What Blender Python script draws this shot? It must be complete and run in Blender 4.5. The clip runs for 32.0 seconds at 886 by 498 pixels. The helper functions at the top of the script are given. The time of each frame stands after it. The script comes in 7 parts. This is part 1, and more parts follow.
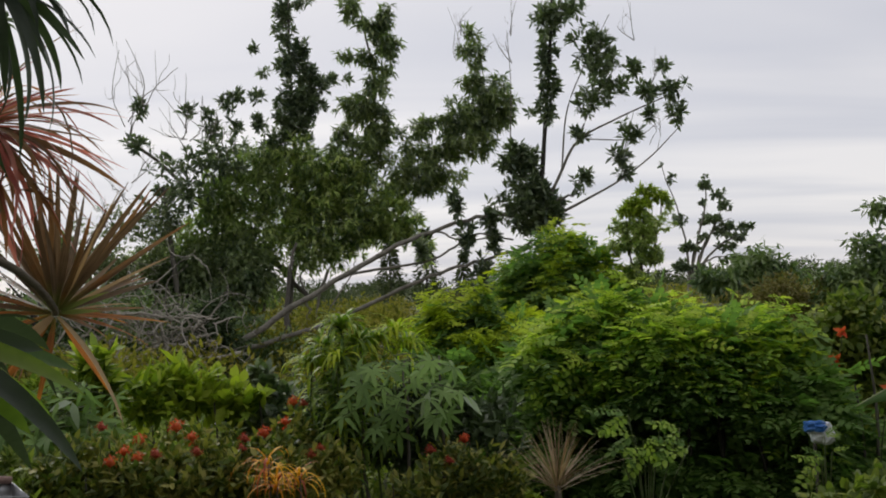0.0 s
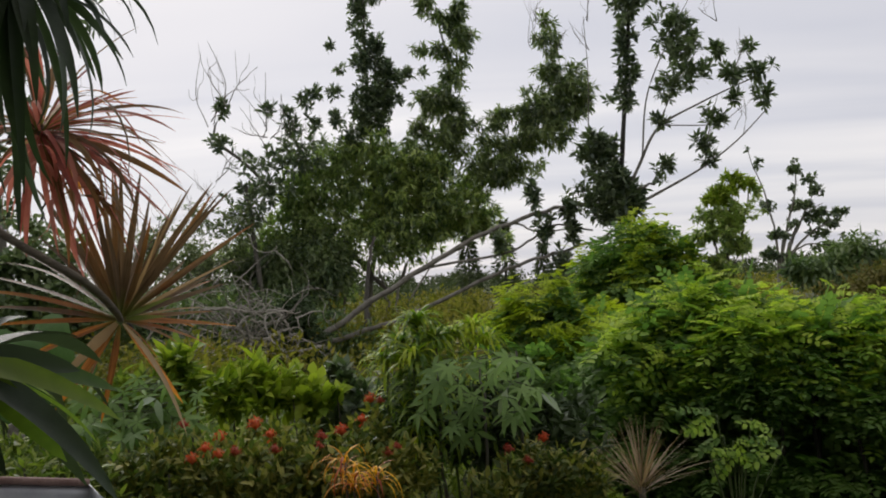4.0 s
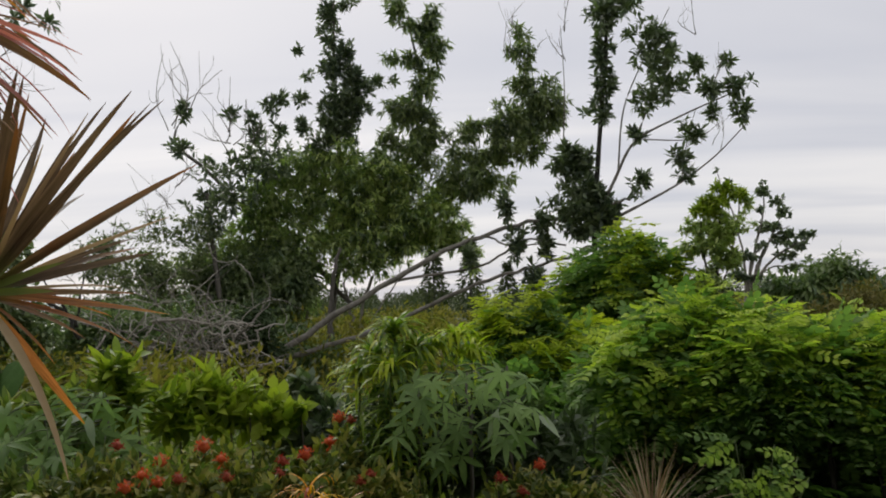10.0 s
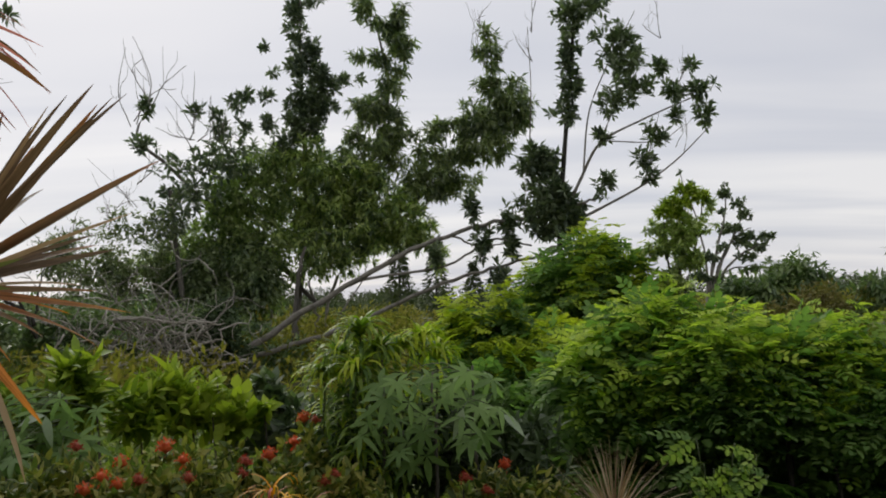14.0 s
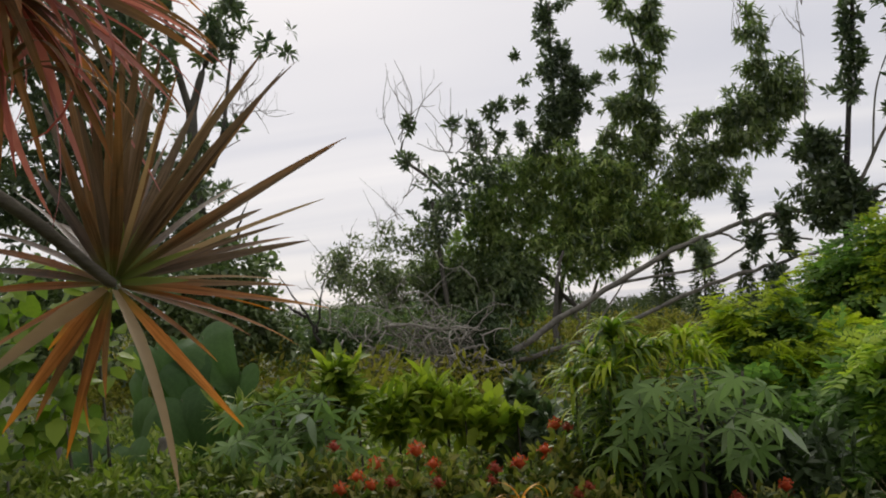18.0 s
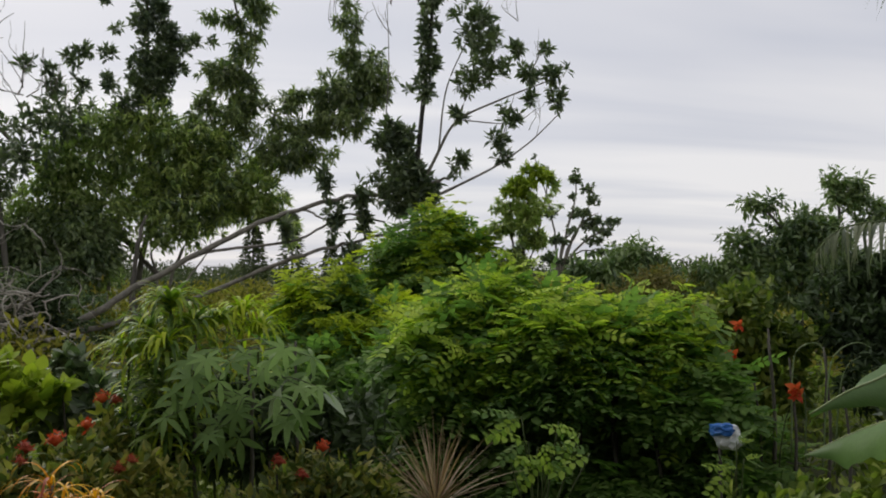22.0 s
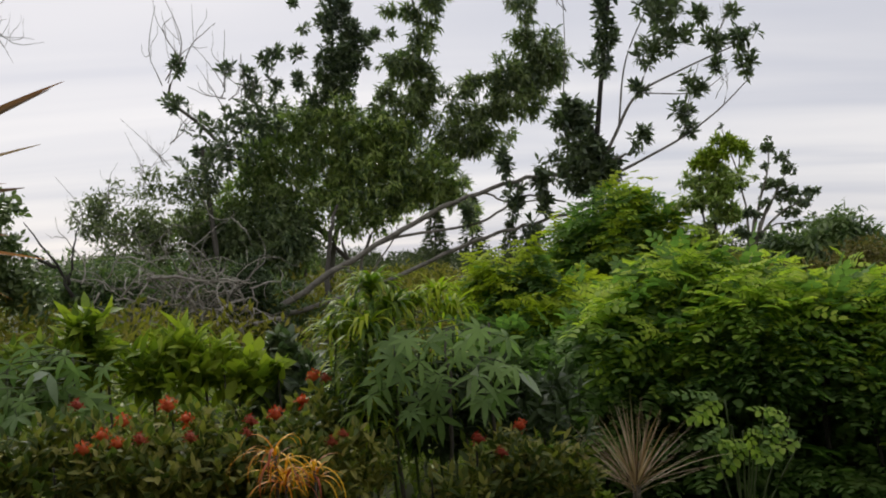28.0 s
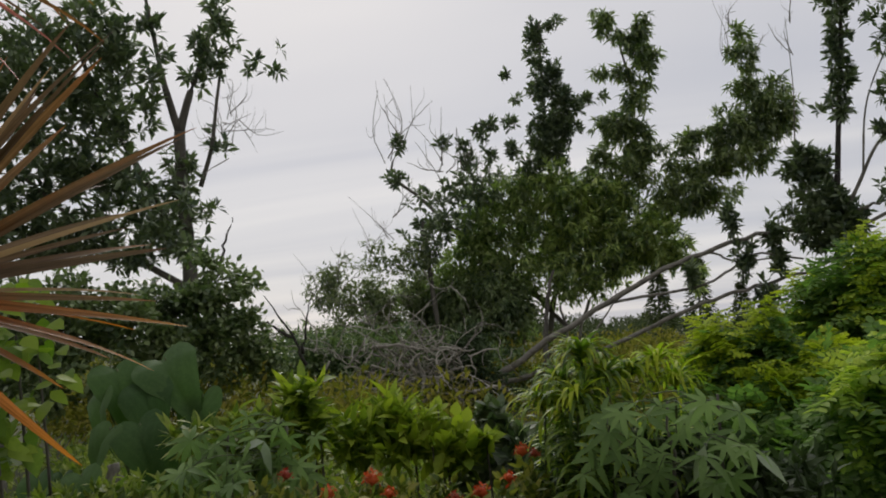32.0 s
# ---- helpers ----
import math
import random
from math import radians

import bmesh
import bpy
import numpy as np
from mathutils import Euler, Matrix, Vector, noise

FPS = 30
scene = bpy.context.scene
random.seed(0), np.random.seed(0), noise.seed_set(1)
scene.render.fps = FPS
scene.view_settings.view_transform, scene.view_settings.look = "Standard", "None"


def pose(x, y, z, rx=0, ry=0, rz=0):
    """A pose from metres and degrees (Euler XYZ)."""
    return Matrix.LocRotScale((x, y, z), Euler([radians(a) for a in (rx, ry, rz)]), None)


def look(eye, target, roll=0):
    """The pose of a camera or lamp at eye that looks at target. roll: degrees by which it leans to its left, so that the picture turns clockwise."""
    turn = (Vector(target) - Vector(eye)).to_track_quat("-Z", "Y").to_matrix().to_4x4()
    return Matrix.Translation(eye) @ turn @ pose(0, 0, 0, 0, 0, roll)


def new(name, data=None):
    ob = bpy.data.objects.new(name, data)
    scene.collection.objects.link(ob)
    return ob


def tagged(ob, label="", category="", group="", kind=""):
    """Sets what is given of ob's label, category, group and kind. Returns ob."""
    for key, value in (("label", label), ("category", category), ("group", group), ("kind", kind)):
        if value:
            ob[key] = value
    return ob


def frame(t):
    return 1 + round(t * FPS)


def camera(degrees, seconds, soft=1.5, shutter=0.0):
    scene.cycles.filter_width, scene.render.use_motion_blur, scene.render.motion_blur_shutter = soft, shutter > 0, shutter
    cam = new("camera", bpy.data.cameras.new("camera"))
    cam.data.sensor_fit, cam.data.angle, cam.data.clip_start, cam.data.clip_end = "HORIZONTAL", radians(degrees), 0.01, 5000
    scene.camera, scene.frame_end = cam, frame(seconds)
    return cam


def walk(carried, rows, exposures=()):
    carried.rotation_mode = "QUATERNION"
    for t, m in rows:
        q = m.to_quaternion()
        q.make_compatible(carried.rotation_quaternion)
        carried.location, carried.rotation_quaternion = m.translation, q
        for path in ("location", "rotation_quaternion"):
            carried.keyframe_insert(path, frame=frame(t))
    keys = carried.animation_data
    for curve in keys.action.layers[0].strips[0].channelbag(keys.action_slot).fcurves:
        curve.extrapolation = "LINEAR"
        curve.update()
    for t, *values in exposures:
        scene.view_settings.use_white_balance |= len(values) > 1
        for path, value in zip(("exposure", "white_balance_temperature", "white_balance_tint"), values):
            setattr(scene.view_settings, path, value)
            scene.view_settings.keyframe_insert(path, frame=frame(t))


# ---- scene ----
cam = camera(57.6, 32.0, soft=1.9)
# seconds, place, turn
PATH = [
    (0, 0.020, -0.693, 1.704, 92.70, 2.26, 0.10),
    (0.5, 0.020, -0.712, 1.708, 92.96, 1.75, -0.19),
    (1, 0.019, -0.729, 1.717, 92.89, 1.41, -4.98),
    (1.5, 0.030, -0.735, 1.722, 93.07, 1.12, -7.12),
    (2, 0.039, -0.720, 1.726, 93.18, 1.38, -11.46),
    (2.5, 0.039, -0.731, 1.728, 92.97, 1.53, -11.46),
    (3, 0.026, -0.712, 1.725, 92.74, 2.02, -10.43),
    (3.5, 0.018, -0.652, 1.729, 92.88, 2.53, -1.07),
    (4, 0.039, -0.596, 1.725, 92.36, 2.91, 5.73),
    (4.5, 0.141, -0.561, 1.708, 92.21, 2.39, 10.60),
    (6.5, 0.156, -0.310, 1.698, 92.52, 2.16, 15.51),
    (7, 0.171, -0.296, 1.657, 92.74, 1.32, 15.38),
    (7.5, 0.138, -0.260, 1.668, 92.50, 1.54, 15.58),
    (8, 0.011, -0.224, 1.658, 93.16, 1.79, 13.37),
    (8.5, -0.020, -0.136, 1.652, 93.32, 1.58, 13.07),
    (9, -0.059, -0.043, 1.646, 93.31, 1.26, 8.47),
    (9.5, -0.102, -0.021, 1.651, 93.73, 1.58, 7.62),
    (10, -0.129, -0.014, 1.652, 93.54, 1.87, 3.06),
    (10.5, -0.123, -0.012, 1.644, 93.39, 1.77, 2.61),
    (11, -0.119, -0.016, 1.643, 91.32, 1.80, 0.86),
    (11.5, -0.115, -0.021, 1.644, 91.39, 1.93, 0.71),
    (12, -0.117, -0.017, 1.648, 91.54, 2.03, 0.71),
    (12.5, -0.116, -0.017, 1.650, 91.82, 1.91, 0.70),
    (13, -0.112, -0.010, 1.653, 93.50, 1.88, 0.65),
    (13.5, -0.117, -0.009, 1.652, 93.63, 1.59, 0.64),
    (15.5, -0.171, -0.019, 1.644, 92.33, 2.05, 0.55),
    (16, -0.121, 0.127, 1.624, 92.63, 1.44, 2.05),
    (16.5, -0.066, 0.187, 1.622, 92.68, 1.25, 13.13),
    (17, -0.047, 0.208, 1.622, 93.67, 3.00, 17.72),
    (17.5, -0.054, 0.219, 1.622, 94.52, 3.05, 19.70),
    (18, -0.091, 0.226, 1.623, 94.54, 2.68, 19.18),
    (18.5, -0.119, 0.222, 1.627, 94.57, 1.66, 19.85),
    (19, -0.099, 0.219, 1.628, 94.72, 1.70, 19.07),
    (19.5, -0.046, 0.216, 1.620, 94.41, 1.61, 12.54),
    (20, -0.012, 0.200, 1.615, 93.90, 2.06, 6.23),
    (20.5, 0.005, 0.208, 1.615, 93.66, 1.80, 5.43),
    (21, 0.021, 0.204, 1.611, 91.69, 1.79, -0.88),
    (21.5, 0.038, 0.204, 1.617, 91.57, 0.92, -4.46),
    (22, 0.046, 0.202, 1.624, 91.69, 0.36, -9.32),
    (22.5, 0.050, 0.196, 1.627, 91.98, 0.36, -11.63),
    (23, 0.046, 0.196, 1.626, 92.58, 0.47, -12.60),
    (23.5, 0.036, 0.195, 1.626, 92.68, 0.44, -12.52),
    (24, 0.026, 0.198, 1.631, 92.90, 0.51, -12.28),
    (24.5, 0.025, 0.195, 1.636, 93.03, 0.78, -12.16),
    (25, 0.025, 0.193, 1.640, 94.49, 0.85, -10.06),
    (25.5, 0.026, 0.192, 1.637, 94.64, 1.26, -5.77),
    (27.5, 0.015, 0.175, 1.628, 94.57, 1.99, -1.49),
    (28, -0.012, 0.196, 1.623, 90.60, 1.91, 3.35),
    (28.5, -0.033, 0.202, 1.616, 90.33, 2.08, 6.44),
    (29, -0.062, 0.233, 1.610, 90.24, 1.76, 6.80),
    (29.5, -0.124, 0.241, 1.618, 90.37, 2.01, 6.79),
    (30, -0.128, 0.272, 1.617, 90.51, 2.25, 6.83),
    (30.5, -0.068, 0.389, 1.614, 91.52, 1.9, 15.37),
    (31, 0.004, 0.446, 1.615, 94.62, 2.19, 19.42),
    (31.5, -0.003, 0.439, 1.626, 96.52, 1.59, 18.83),
    (32, 0.009, 0.445, 1.614, 95.97, 2.69, 18.95),
]
walk(cam, [(t, pose(x, y, z, rx, ry, rz)) for t, x, y, z, rx, ry, rz in PATH],
     exposures=[(0, 0.02, 6540, 11), (2, 0.03, 6500, 10.5), (4.5, 0.04, 6580, 12), (7, 0.04, 6720, 11.5), (8, -0.02, 6720, 11.5), (9.5, 0.0, 6600, 11), (13, 0.0, 6490, 10), (16, 0.0, 6500, 10.5), (19, 0.0, 6650, 12), (21, 0.0, 6510, 10.5), (23, 0.06, 6500, 10.5), (25, -0.07, 6470, 10.5), (28, 0.03, 6530, 11.5), (30, 0.04, 6640, 11), (30.6, 0.04, 6640, 11), (31.3, -0.1, 6640, 11), (32, -0.24, 6560, 10.5)])

# ---- sky and sun: an overcast morning, the brightest cloud ahead to the left ----
SUN_EL, SUN_AZ = radians(34), radians(28)
world = bpy.data.worlds.new("sky")
scene.world = world
world.use_nodes = True
nt = world.node_tree
nt.nodes.clear()


def node(tree, kind, **values):
    n = tree.nodes.new(kind)
    for k, v in values.items():
        n.inputs[k.replace("_", " ")].default_value = v
    return n


def wire(tree, a, b):
    tree.links.new(a, b)


sky = nt.nodes.new("ShaderNodeTexSky")
sky.sky_type, sky.sun_disc = "NISHITA", False
sky.sun_elevation, sky.sun_rotation = SUN_EL, -SUN_AZ
geo = nt.nodes.new("ShaderNodeTexCoord")
sep = nt.nodes.new("ShaderNodeSeparateXYZ")
wire(nt, geo.outputs["Generated"], sep.inputs[0])
# cloud layers: a flat sheet seen at a slant, so that the streaks close up towards the horizon
zc = node(nt, "ShaderNodeMath")
zc.operation = "MAXIMUM"
wire(nt, sep.outputs["Z"], zc.inputs[0])
zc.inputs[1].default_value = 0.0
za = node(nt, "ShaderNodeMath")
za.operation = "ADD"
wire(nt, zc.outputs[0], za.inputs[0])
za.inputs[1].default_value = 0.10
comb = nt.nodes.new("ShaderNodeCombineXYZ")
for axis in "XY":
    dv = node(nt, "ShaderNodeMath")
    dv.operation = "DIVIDE"
    wire(nt, sep.outputs[axis], dv.inputs[0])
    wire(nt, za.outputs[0], dv.inputs[1])
    wire(nt, dv.outputs[0], comb.inputs[axis])
mapc = nt.nodes.new("ShaderNodeMapping")
mapc.inputs["Rotation"].default_value = (0, 0, radians(-12))
mapc.inputs["Scale"].default_value = (0.24, 0.95, 1)
wire(nt, comb.outputs[0], mapc.inputs[0])
cl = node(nt, "ShaderNodeTexNoise", Scale=0.9, Detail=4.0, Roughness=0.45, Distortion=0.5)
wire(nt, mapc.outputs[0], cl.inputs["Vector"])
ramp = nt.nodes.new("ShaderNodeValToRGB")
ramp.color_ramp.elements[0].position, ramp.color_ramp.elements[0].color = 0.34, (0.59, 0.605, 0.67, 1)
ramp.color_ramp.elements[1].position, ramp.color_ramp.elements[1].color = 0.60, (0.83, 0.815, 0.82, 1)
wire(nt, cl.outputs["Fac"], ramp.inputs[0])
# the brighter part of the cloud in front of the sun
dotp = nt.nodes.new("ShaderNodeVectorMath")
dotp.operation = "DOT_PRODUCT"
wire(nt, geo.outputs["Generated"], dotp.inputs[0])
dotp.inputs[1].default_value = (-math.sin(SUN_AZ) * math.cos(SUN_EL), math.cos(SUN_AZ) * math.cos(SUN_EL), math.sin(SUN_EL))
glow = nt.nodes.new("ShaderNodeMapRange")
glow.inputs["From Min"].default_value, glow.inputs["From Max"].default_value = 0.6, 1.0
glow.inputs["To Min"].default_value, glow.inputs["To Max"].default_value = 0.99, 1.07
wire(nt, dotp.outputs["Value"], glow.inputs["Value"])
mul = nt.nodes.new("ShaderNodeVectorMath")
mul.operation = "SCALE"
wire(nt, ramp.outputs[0], mul.inputs[0])
wire(nt, glow.outputs[0], mul.inputs["Scale"])
bg1, bg2, mixw, outw = (nt.nodes.new("ShaderNode" + k) for k in ("Background", "Background", "MixShader", "OutputWorld"))
wire(nt, sky.outputs[0], bg1.inputs[0])
bg1.inputs[1].default_value = 0.1
wire(nt, mul.outputs[0], bg2.inputs[0])
bg2.inputs[1].default_value = 1.0
mixw.inputs[0].default_value = 0.92
for k, s in ((1, bg1), (2, bg2), ):
    wire(nt, s.outputs[0], mixw.inputs[k])
wire(nt, mixw.outputs[0], outw.inputs[0])

sun = new("sun", bpy.data.lights.new("sun", "SUN"))
sun.data.energy, sun.data.angle, sun.data.color = 1.4, radians(25), (1.0, 0.96, 0.9)
sun.matrix_world = look((0, 0, 0), (math.sin(SUN_AZ) * math.cos(SUN_EL), -math.cos(SUN_AZ) * math.cos(SUN_EL), -math.sin(SUN_EL)))


# ---- materials ----
def base_material(name):
    m = bpy.data.materials.new(name)
    m.use_nodes = True
    t = m.node_tree
    return m, t, t.nodes["Principled BSDF"], t.nodes["Material Output"]


def leaf_material(name, dark, mid, light, gloss=0.45, through_light=0.3, tint=(1.0, 1.35, 0.6), by_island=True, spots=None, ends=None, sheen=0.25, ribs=0.0):
    """Leaves: colour differs from leaf to leaf and within patches, a waxy gloss, and some light that comes through."""
    m, t, p, out = base_material(name)
    if by_island:
        rnd = t.nodes.new("ShaderNodeNewGeometry").outputs["Random Per Island"]
    else:
        rnd = t.nodes.new("ShaderNodeObjectInfo").outputs["Random"]
    co = t.nodes.new("ShaderNodeNewGeometry")
    nz = node(t, "ShaderNodeTexNoise", Scale=1.1, Detail=3.0)
    wire(t, co.outputs["Position"], nz.inputs["Vector"])
    fine = node(t, "ShaderNodeTexNoise", Scale=55.0, Detail=2.0)
    wire(t, co.outputs["Position"], fine.inputs["Vector"])
    a = node(t, "ShaderNodeMath")
    a.operation = "MULTIPLY_ADD"
    wire(t, rnd, a.inputs[0])
    a.inputs[1].default_value = 0.55
    wire(t, nz.outputs["Fac"], a.inputs[2])
    b = node(t, "ShaderNodeMath")
    b.operation = "MULTIPLY_ADD"
    wire(t, fine.outputs["Fac"], b.inputs[0])
    b.inputs[1].default_value = 0.25
    wire(t, a.outputs[0], b.inputs[2])
    r = t.nodes.new("ShaderNodeValToRGB")
    e = r.color_ramp.elements
    e[0].position, e[0].color = 0.45, (*dark, 1)
    e[1].position, e[1].color = 1.0, (*light, 1)
    k = e.new(0.78)
    k.color = (*mid, 1)
    wire(t, b.outputs[0], r.inputs[0])
    col = r.outputs[0]
    if spots:
        sp = node(t, "ShaderNodeTexNoise", Scale=9.0, Detail=5.0, Roughness=0.7)
        wire(t, co.outputs["Position"], sp.inputs["Vector"])
        sr = t.nodes.new("ShaderNodeValToRGB")
        sr.color_ramp.elements[0].position, sr.color_ramp.elements[1].position = 0.52, 0.68
        wire(t, sp.outputs["Fac"], sr.inputs[0])
        mx = t.nodes.new("ShaderNodeMixRGB")
        wire(t, sr.outputs[0], mx.inputs[0])
        wire(t, col, mx.inputs[1])
        mx.inputs[2].default_value = (*spots, 1)
        col = mx.outputs[0]
    if ends:
        at = t.nodes.new("ShaderNodeAttribute")
        at.attribute_name = "along"
        er = t.nodes.new("ShaderNodeValToRGB")
        q = er.color_ramp.elements
        q[0].position, q[0].color = 0.02, (*ends[0], 1)
        q[1].position, q[1].color = 0.95, (*ends[1], 1)
        fr = t.nodes.new("ShaderNodeValToRGB")
        g4 = fr.color_ramp.elements
        g4[0].position, g4[0].color = 0.03, (0.75, 0.75, 0.75, 1)
        g4[1].position, g4[1].color = 0.98, (0.75, 0.75, 0.75, 1)
        for ps, v in ((0.2, 0.04), (0.6, 0.08)):
            g4.new(ps).color = (v, v, v, 1)
        wire(t, at.outputs["Fac"], er.inputs[0])
        wire(t, at.outputs["Fac"], fr.inputs[0])
        st = t.nodes.new("ShaderNodeAttribute")
        st.attribute_name = "streak"
        sn = node(t, "ShaderNodeTexNoise", Scale=1.0, Detail=3.0, Roughness=0.65)
        wire(t, st.outputs["Vector"], sn.inputs["Vector"])
        sm = t.nodes.new("ShaderNodeValToRGB")
        sm.color_ramp.elements[0].position, sm.color_ramp.elements[0].color = 0.32, (0.5, 0.47, 0.42, 1)
        sm.color_ramp.elements[1].position, sm.color_ramp.elements[1].color = 0.68, (1.35, 1.3, 1.25, 1)
        wire(t, sn.outputs["Fac"], sm.inputs[0])
        ml = t.nodes.new("ShaderNodeMixRGB")
        ml.blend_type = "MULTIPLY"
        ml.inputs[0].default_value = 1.0
        wire(t, col, ml.inputs[1])
        wire(t, sm.outputs[0], ml.inputs[2])
        col = ml.outputs[0]
        ex = t.nodes.new("ShaderNodeMixRGB")
        wire(t, fr.outputs[0], ex.inputs[0])
        wire(t, col, ex.inputs[1])
        wire(t, er.outputs[0], ex.inputs[2])
        col = ex.outputs[0]
    if ribs:
        # fine veins across the leaf
        at = t.nodes.new("ShaderNodeAttribute")
        at.attribute_name = "along"
        w1 = node(t, "ShaderNodeMath")
        w1.operation = "MULTIPLY"
        wire(t, at.outputs["Fac"], w1.inputs[0])
        w1.inputs[1].default_value = ribs
        w2 = node(t, "ShaderNodeMath")
        w2.operation = "SINE"
        wire(t, w1.outputs[0], w2.inputs[0])
        rr = t.nodes.new("ShaderNodeValToRGB")
        rr.color_ramp.elements[0].color, rr.color_ramp.elements[1].color = (0.95, 0.96, 0.94, 1), (1.03, 1.03, 1.03, 1)
        wire(t, w2.outputs[0], rr.inputs[0])
        rm = t.nodes.new("ShaderNodeMixRGB")
        rm.blend_type = "MULTIPLY"
        rm.inputs[0].default_value = 1.0
        wire(t, col, rm.inputs[1])
        wire(t, rr.outputs[0], rm.inputs[2])
        col = rm.outputs[0]
    wire(t, col, p.inputs["Base Color"])
    p.inputs["Roughness"].default_value = gloss
    p.inputs["Specular IOR Level"].default_value = sheen
    bump = node(t, "ShaderNodeBump", Strength=0.25, Distance=0.004)
    wire(t, fine.outputs["Fac"], bump.inputs["Height"])
    wire(t, bump.outputs[0], p.inputs["Normal"])
    tr = t.nodes.new("ShaderNodeBsdfTranslucent")
    gm = t.nodes.new("ShaderNodeMixRGB")
    gm.blend_type = "MULTIPLY"
    gm.inputs[0].default_value = 1.0
    wire(t, col, gm.inputs[1])
    gm.inputs[2].default_value = (*tint, 1)
    wire(t, gm.outputs[0], tr.inputs[0])
    mix = t.nodes.new("ShaderNodeMixShader")
    mix.inputs[0].default_value = through_light
    wire(t, p.outputs[0], mix.inputs[1])
    wire(t, tr.outputs[0], mix.inputs[2])
    wire(t, mix.outputs[0], out.inputs[0])
    return m


def rough_material(name, c1, c2, scale=6.0, roughness=0.85, bump=0.5, metal=0.0, stretch=(1, 1, 1), fleck=None):
    """Bark, soil, metal: two colours in patches, a fine grain and relief."""
    m, t, p, out = base_material(name)
    co = t.nodes.new("ShaderNodeTexCoord")
    mp = t.nodes.new("ShaderNodeMapping")
    mp.inputs["Scale"].default_value = stretch
    wire(t, co.outputs["Object"], mp.inputs[0])
    n1 = node(t, "ShaderNodeTexNoise", Scale=scale, Detail=6.0, Roughness=0.65)
    n2 = node(t, "ShaderNodeTexNoise", Scale=scale * 9, Detail=4.0, Roughness=0.7)
    wire(t, mp.outputs[0], n1.inputs["Vector"])
    wire(t, mp.outputs[0], n2.inputs["Vector"])
    add = node(t, "ShaderNodeMath")
    add.operation = "MULTIPLY_ADD"
    wire(t, n2.outputs["Fac"], add.inputs[0])
    add.inputs[1].default_value = 0.5
    wire(t, n1.outputs["Fac"], add.inputs[2])
    r = t.nodes.new("ShaderNodeValToRGB")
    e = r.color_ramp.elements
    e[0].position, e[0].color = 0.5, (*c1, 1)
    e[1].position, e[1].color = 0.95, (*c2, 1)
    if fleck:
        k = e.new(0.98)
        k.color = (*fleck, 1)
    wire(t, add.outputs[0], r.inputs[0])
    wire(t, r.outputs[0], p.inputs["Base Color"])
    p.inputs["Roughness"].default_value, p.inputs["Metallic"].default_value = roughness, metal
    b = node(t, "ShaderNodeBump", Strength=bump, Distance=0.01)
    wire(t, add.outputs[0], b.inputs["Height"])
    wire(t, b.outputs[0], p.inputs["Normal"])
    return m


M_TREE = leaf_material("tree_leaf", (0.0756, 0.124, 0.0504), (0.171, 0.24, 0.0831), (0.428, 0.491, 0.152), 0.32, 0.36, sheen=0.8)
M_EDGE = leaf_material("garden_edge_leaf", (0.052, 0.09, 0.042), (0.108, 0.165, 0.066), (0.205, 0.265, 0.10), 0.4, 0.34, sheen=0.6)
M_TUFT = leaf_material("dark_tree_leaf", (0.0538, 0.077, 0.0538), (0.0949, 0.128, 0.0795), (0.173, 0.212, 0.112), 0.38, 0.28, sheen=0.6)
M_GREY = leaf_material("dusty_leaf", (0.0801, 0.103, 0.0572), (0.143, 0.174, 0.0916), (0.241, 0.269, 0.138), 0.5, 0.32)
M_SKIRT = leaf_material("dull_tree_leaf", (0.0859, 0.126, 0.0572), (0.166, 0.217, 0.0893), (0.32, 0.367, 0.138), 0.45, 0.5, sheen=0.45)
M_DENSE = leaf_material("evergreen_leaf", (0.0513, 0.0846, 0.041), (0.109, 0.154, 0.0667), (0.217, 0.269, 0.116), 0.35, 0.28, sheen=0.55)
M_TOP = leaf_material("drooping_tree_leaf", (0.0687, 0.101, 0.0572), (0.124, 0.166, 0.0801), (0.252, 0.298, 0.114), 0.34, 0.36, sheen=0.65)
M_BLADE = leaf_material("grass_blade", (0.13, 0.18, 0.08), (0.19, 0.25, 0.12), (0.26, 0.32, 0.17), 0.4, 0.3, by_island=False)
M_DRYLEAF = leaf_material("dry_shrub_leaf", (0.09, 0.085, 0.03), (0.16, 0.14, 0.045), (0.25, 0.21, 0.07), 0.6, 0.3)
M_GLIR = leaf_material("pinnate_leaf", (0.157, 0.266, 0.0522), (0.254, 0.387, 0.0726), (0.366, 0.496, 0.0929), 0.55, 0.48, tint=(1.15, 1.3, 0.6), sheen=0.12)
# darker copy of pinnate_leaf: the shade inside the bushes is in its colour
M_GLIRDARK = leaf_material("shade_dark_pinnate_leaf", (0.0842, 0.149, 0.0505), (0.144, 0.234, 0.0721), (0.205, 0.301, 0.0902), 0.55, 0.45, sheen=0.12)
M_GLIRYY = leaf_material("yellow_pinnate_leaf", (0.22, 0.30, 0.022), (0.34, 0.44, 0.034), (0.48, 0.56, 0.05), 0.55, 0.45, tint=(1.15, 1.25, 0.6), sheen=0.12)
M_GLIRY = leaf_material("young_pinnate_leaf", (0.213, 0.333, 0.0443), (0.346, 0.474, 0.0665), (0.505, 0.604, 0.096), 0.55, 0.45, tint=(1.15, 1.3, 0.6), sheen=0.12)
M_CASS = leaf_material("cassava_leaf", (0.114, 0.187, 0.0618), (0.175, 0.268, 0.0885), (0.254, 0.369, 0.128), 0.5, 0.34, by_island=False, sheen=0.15)
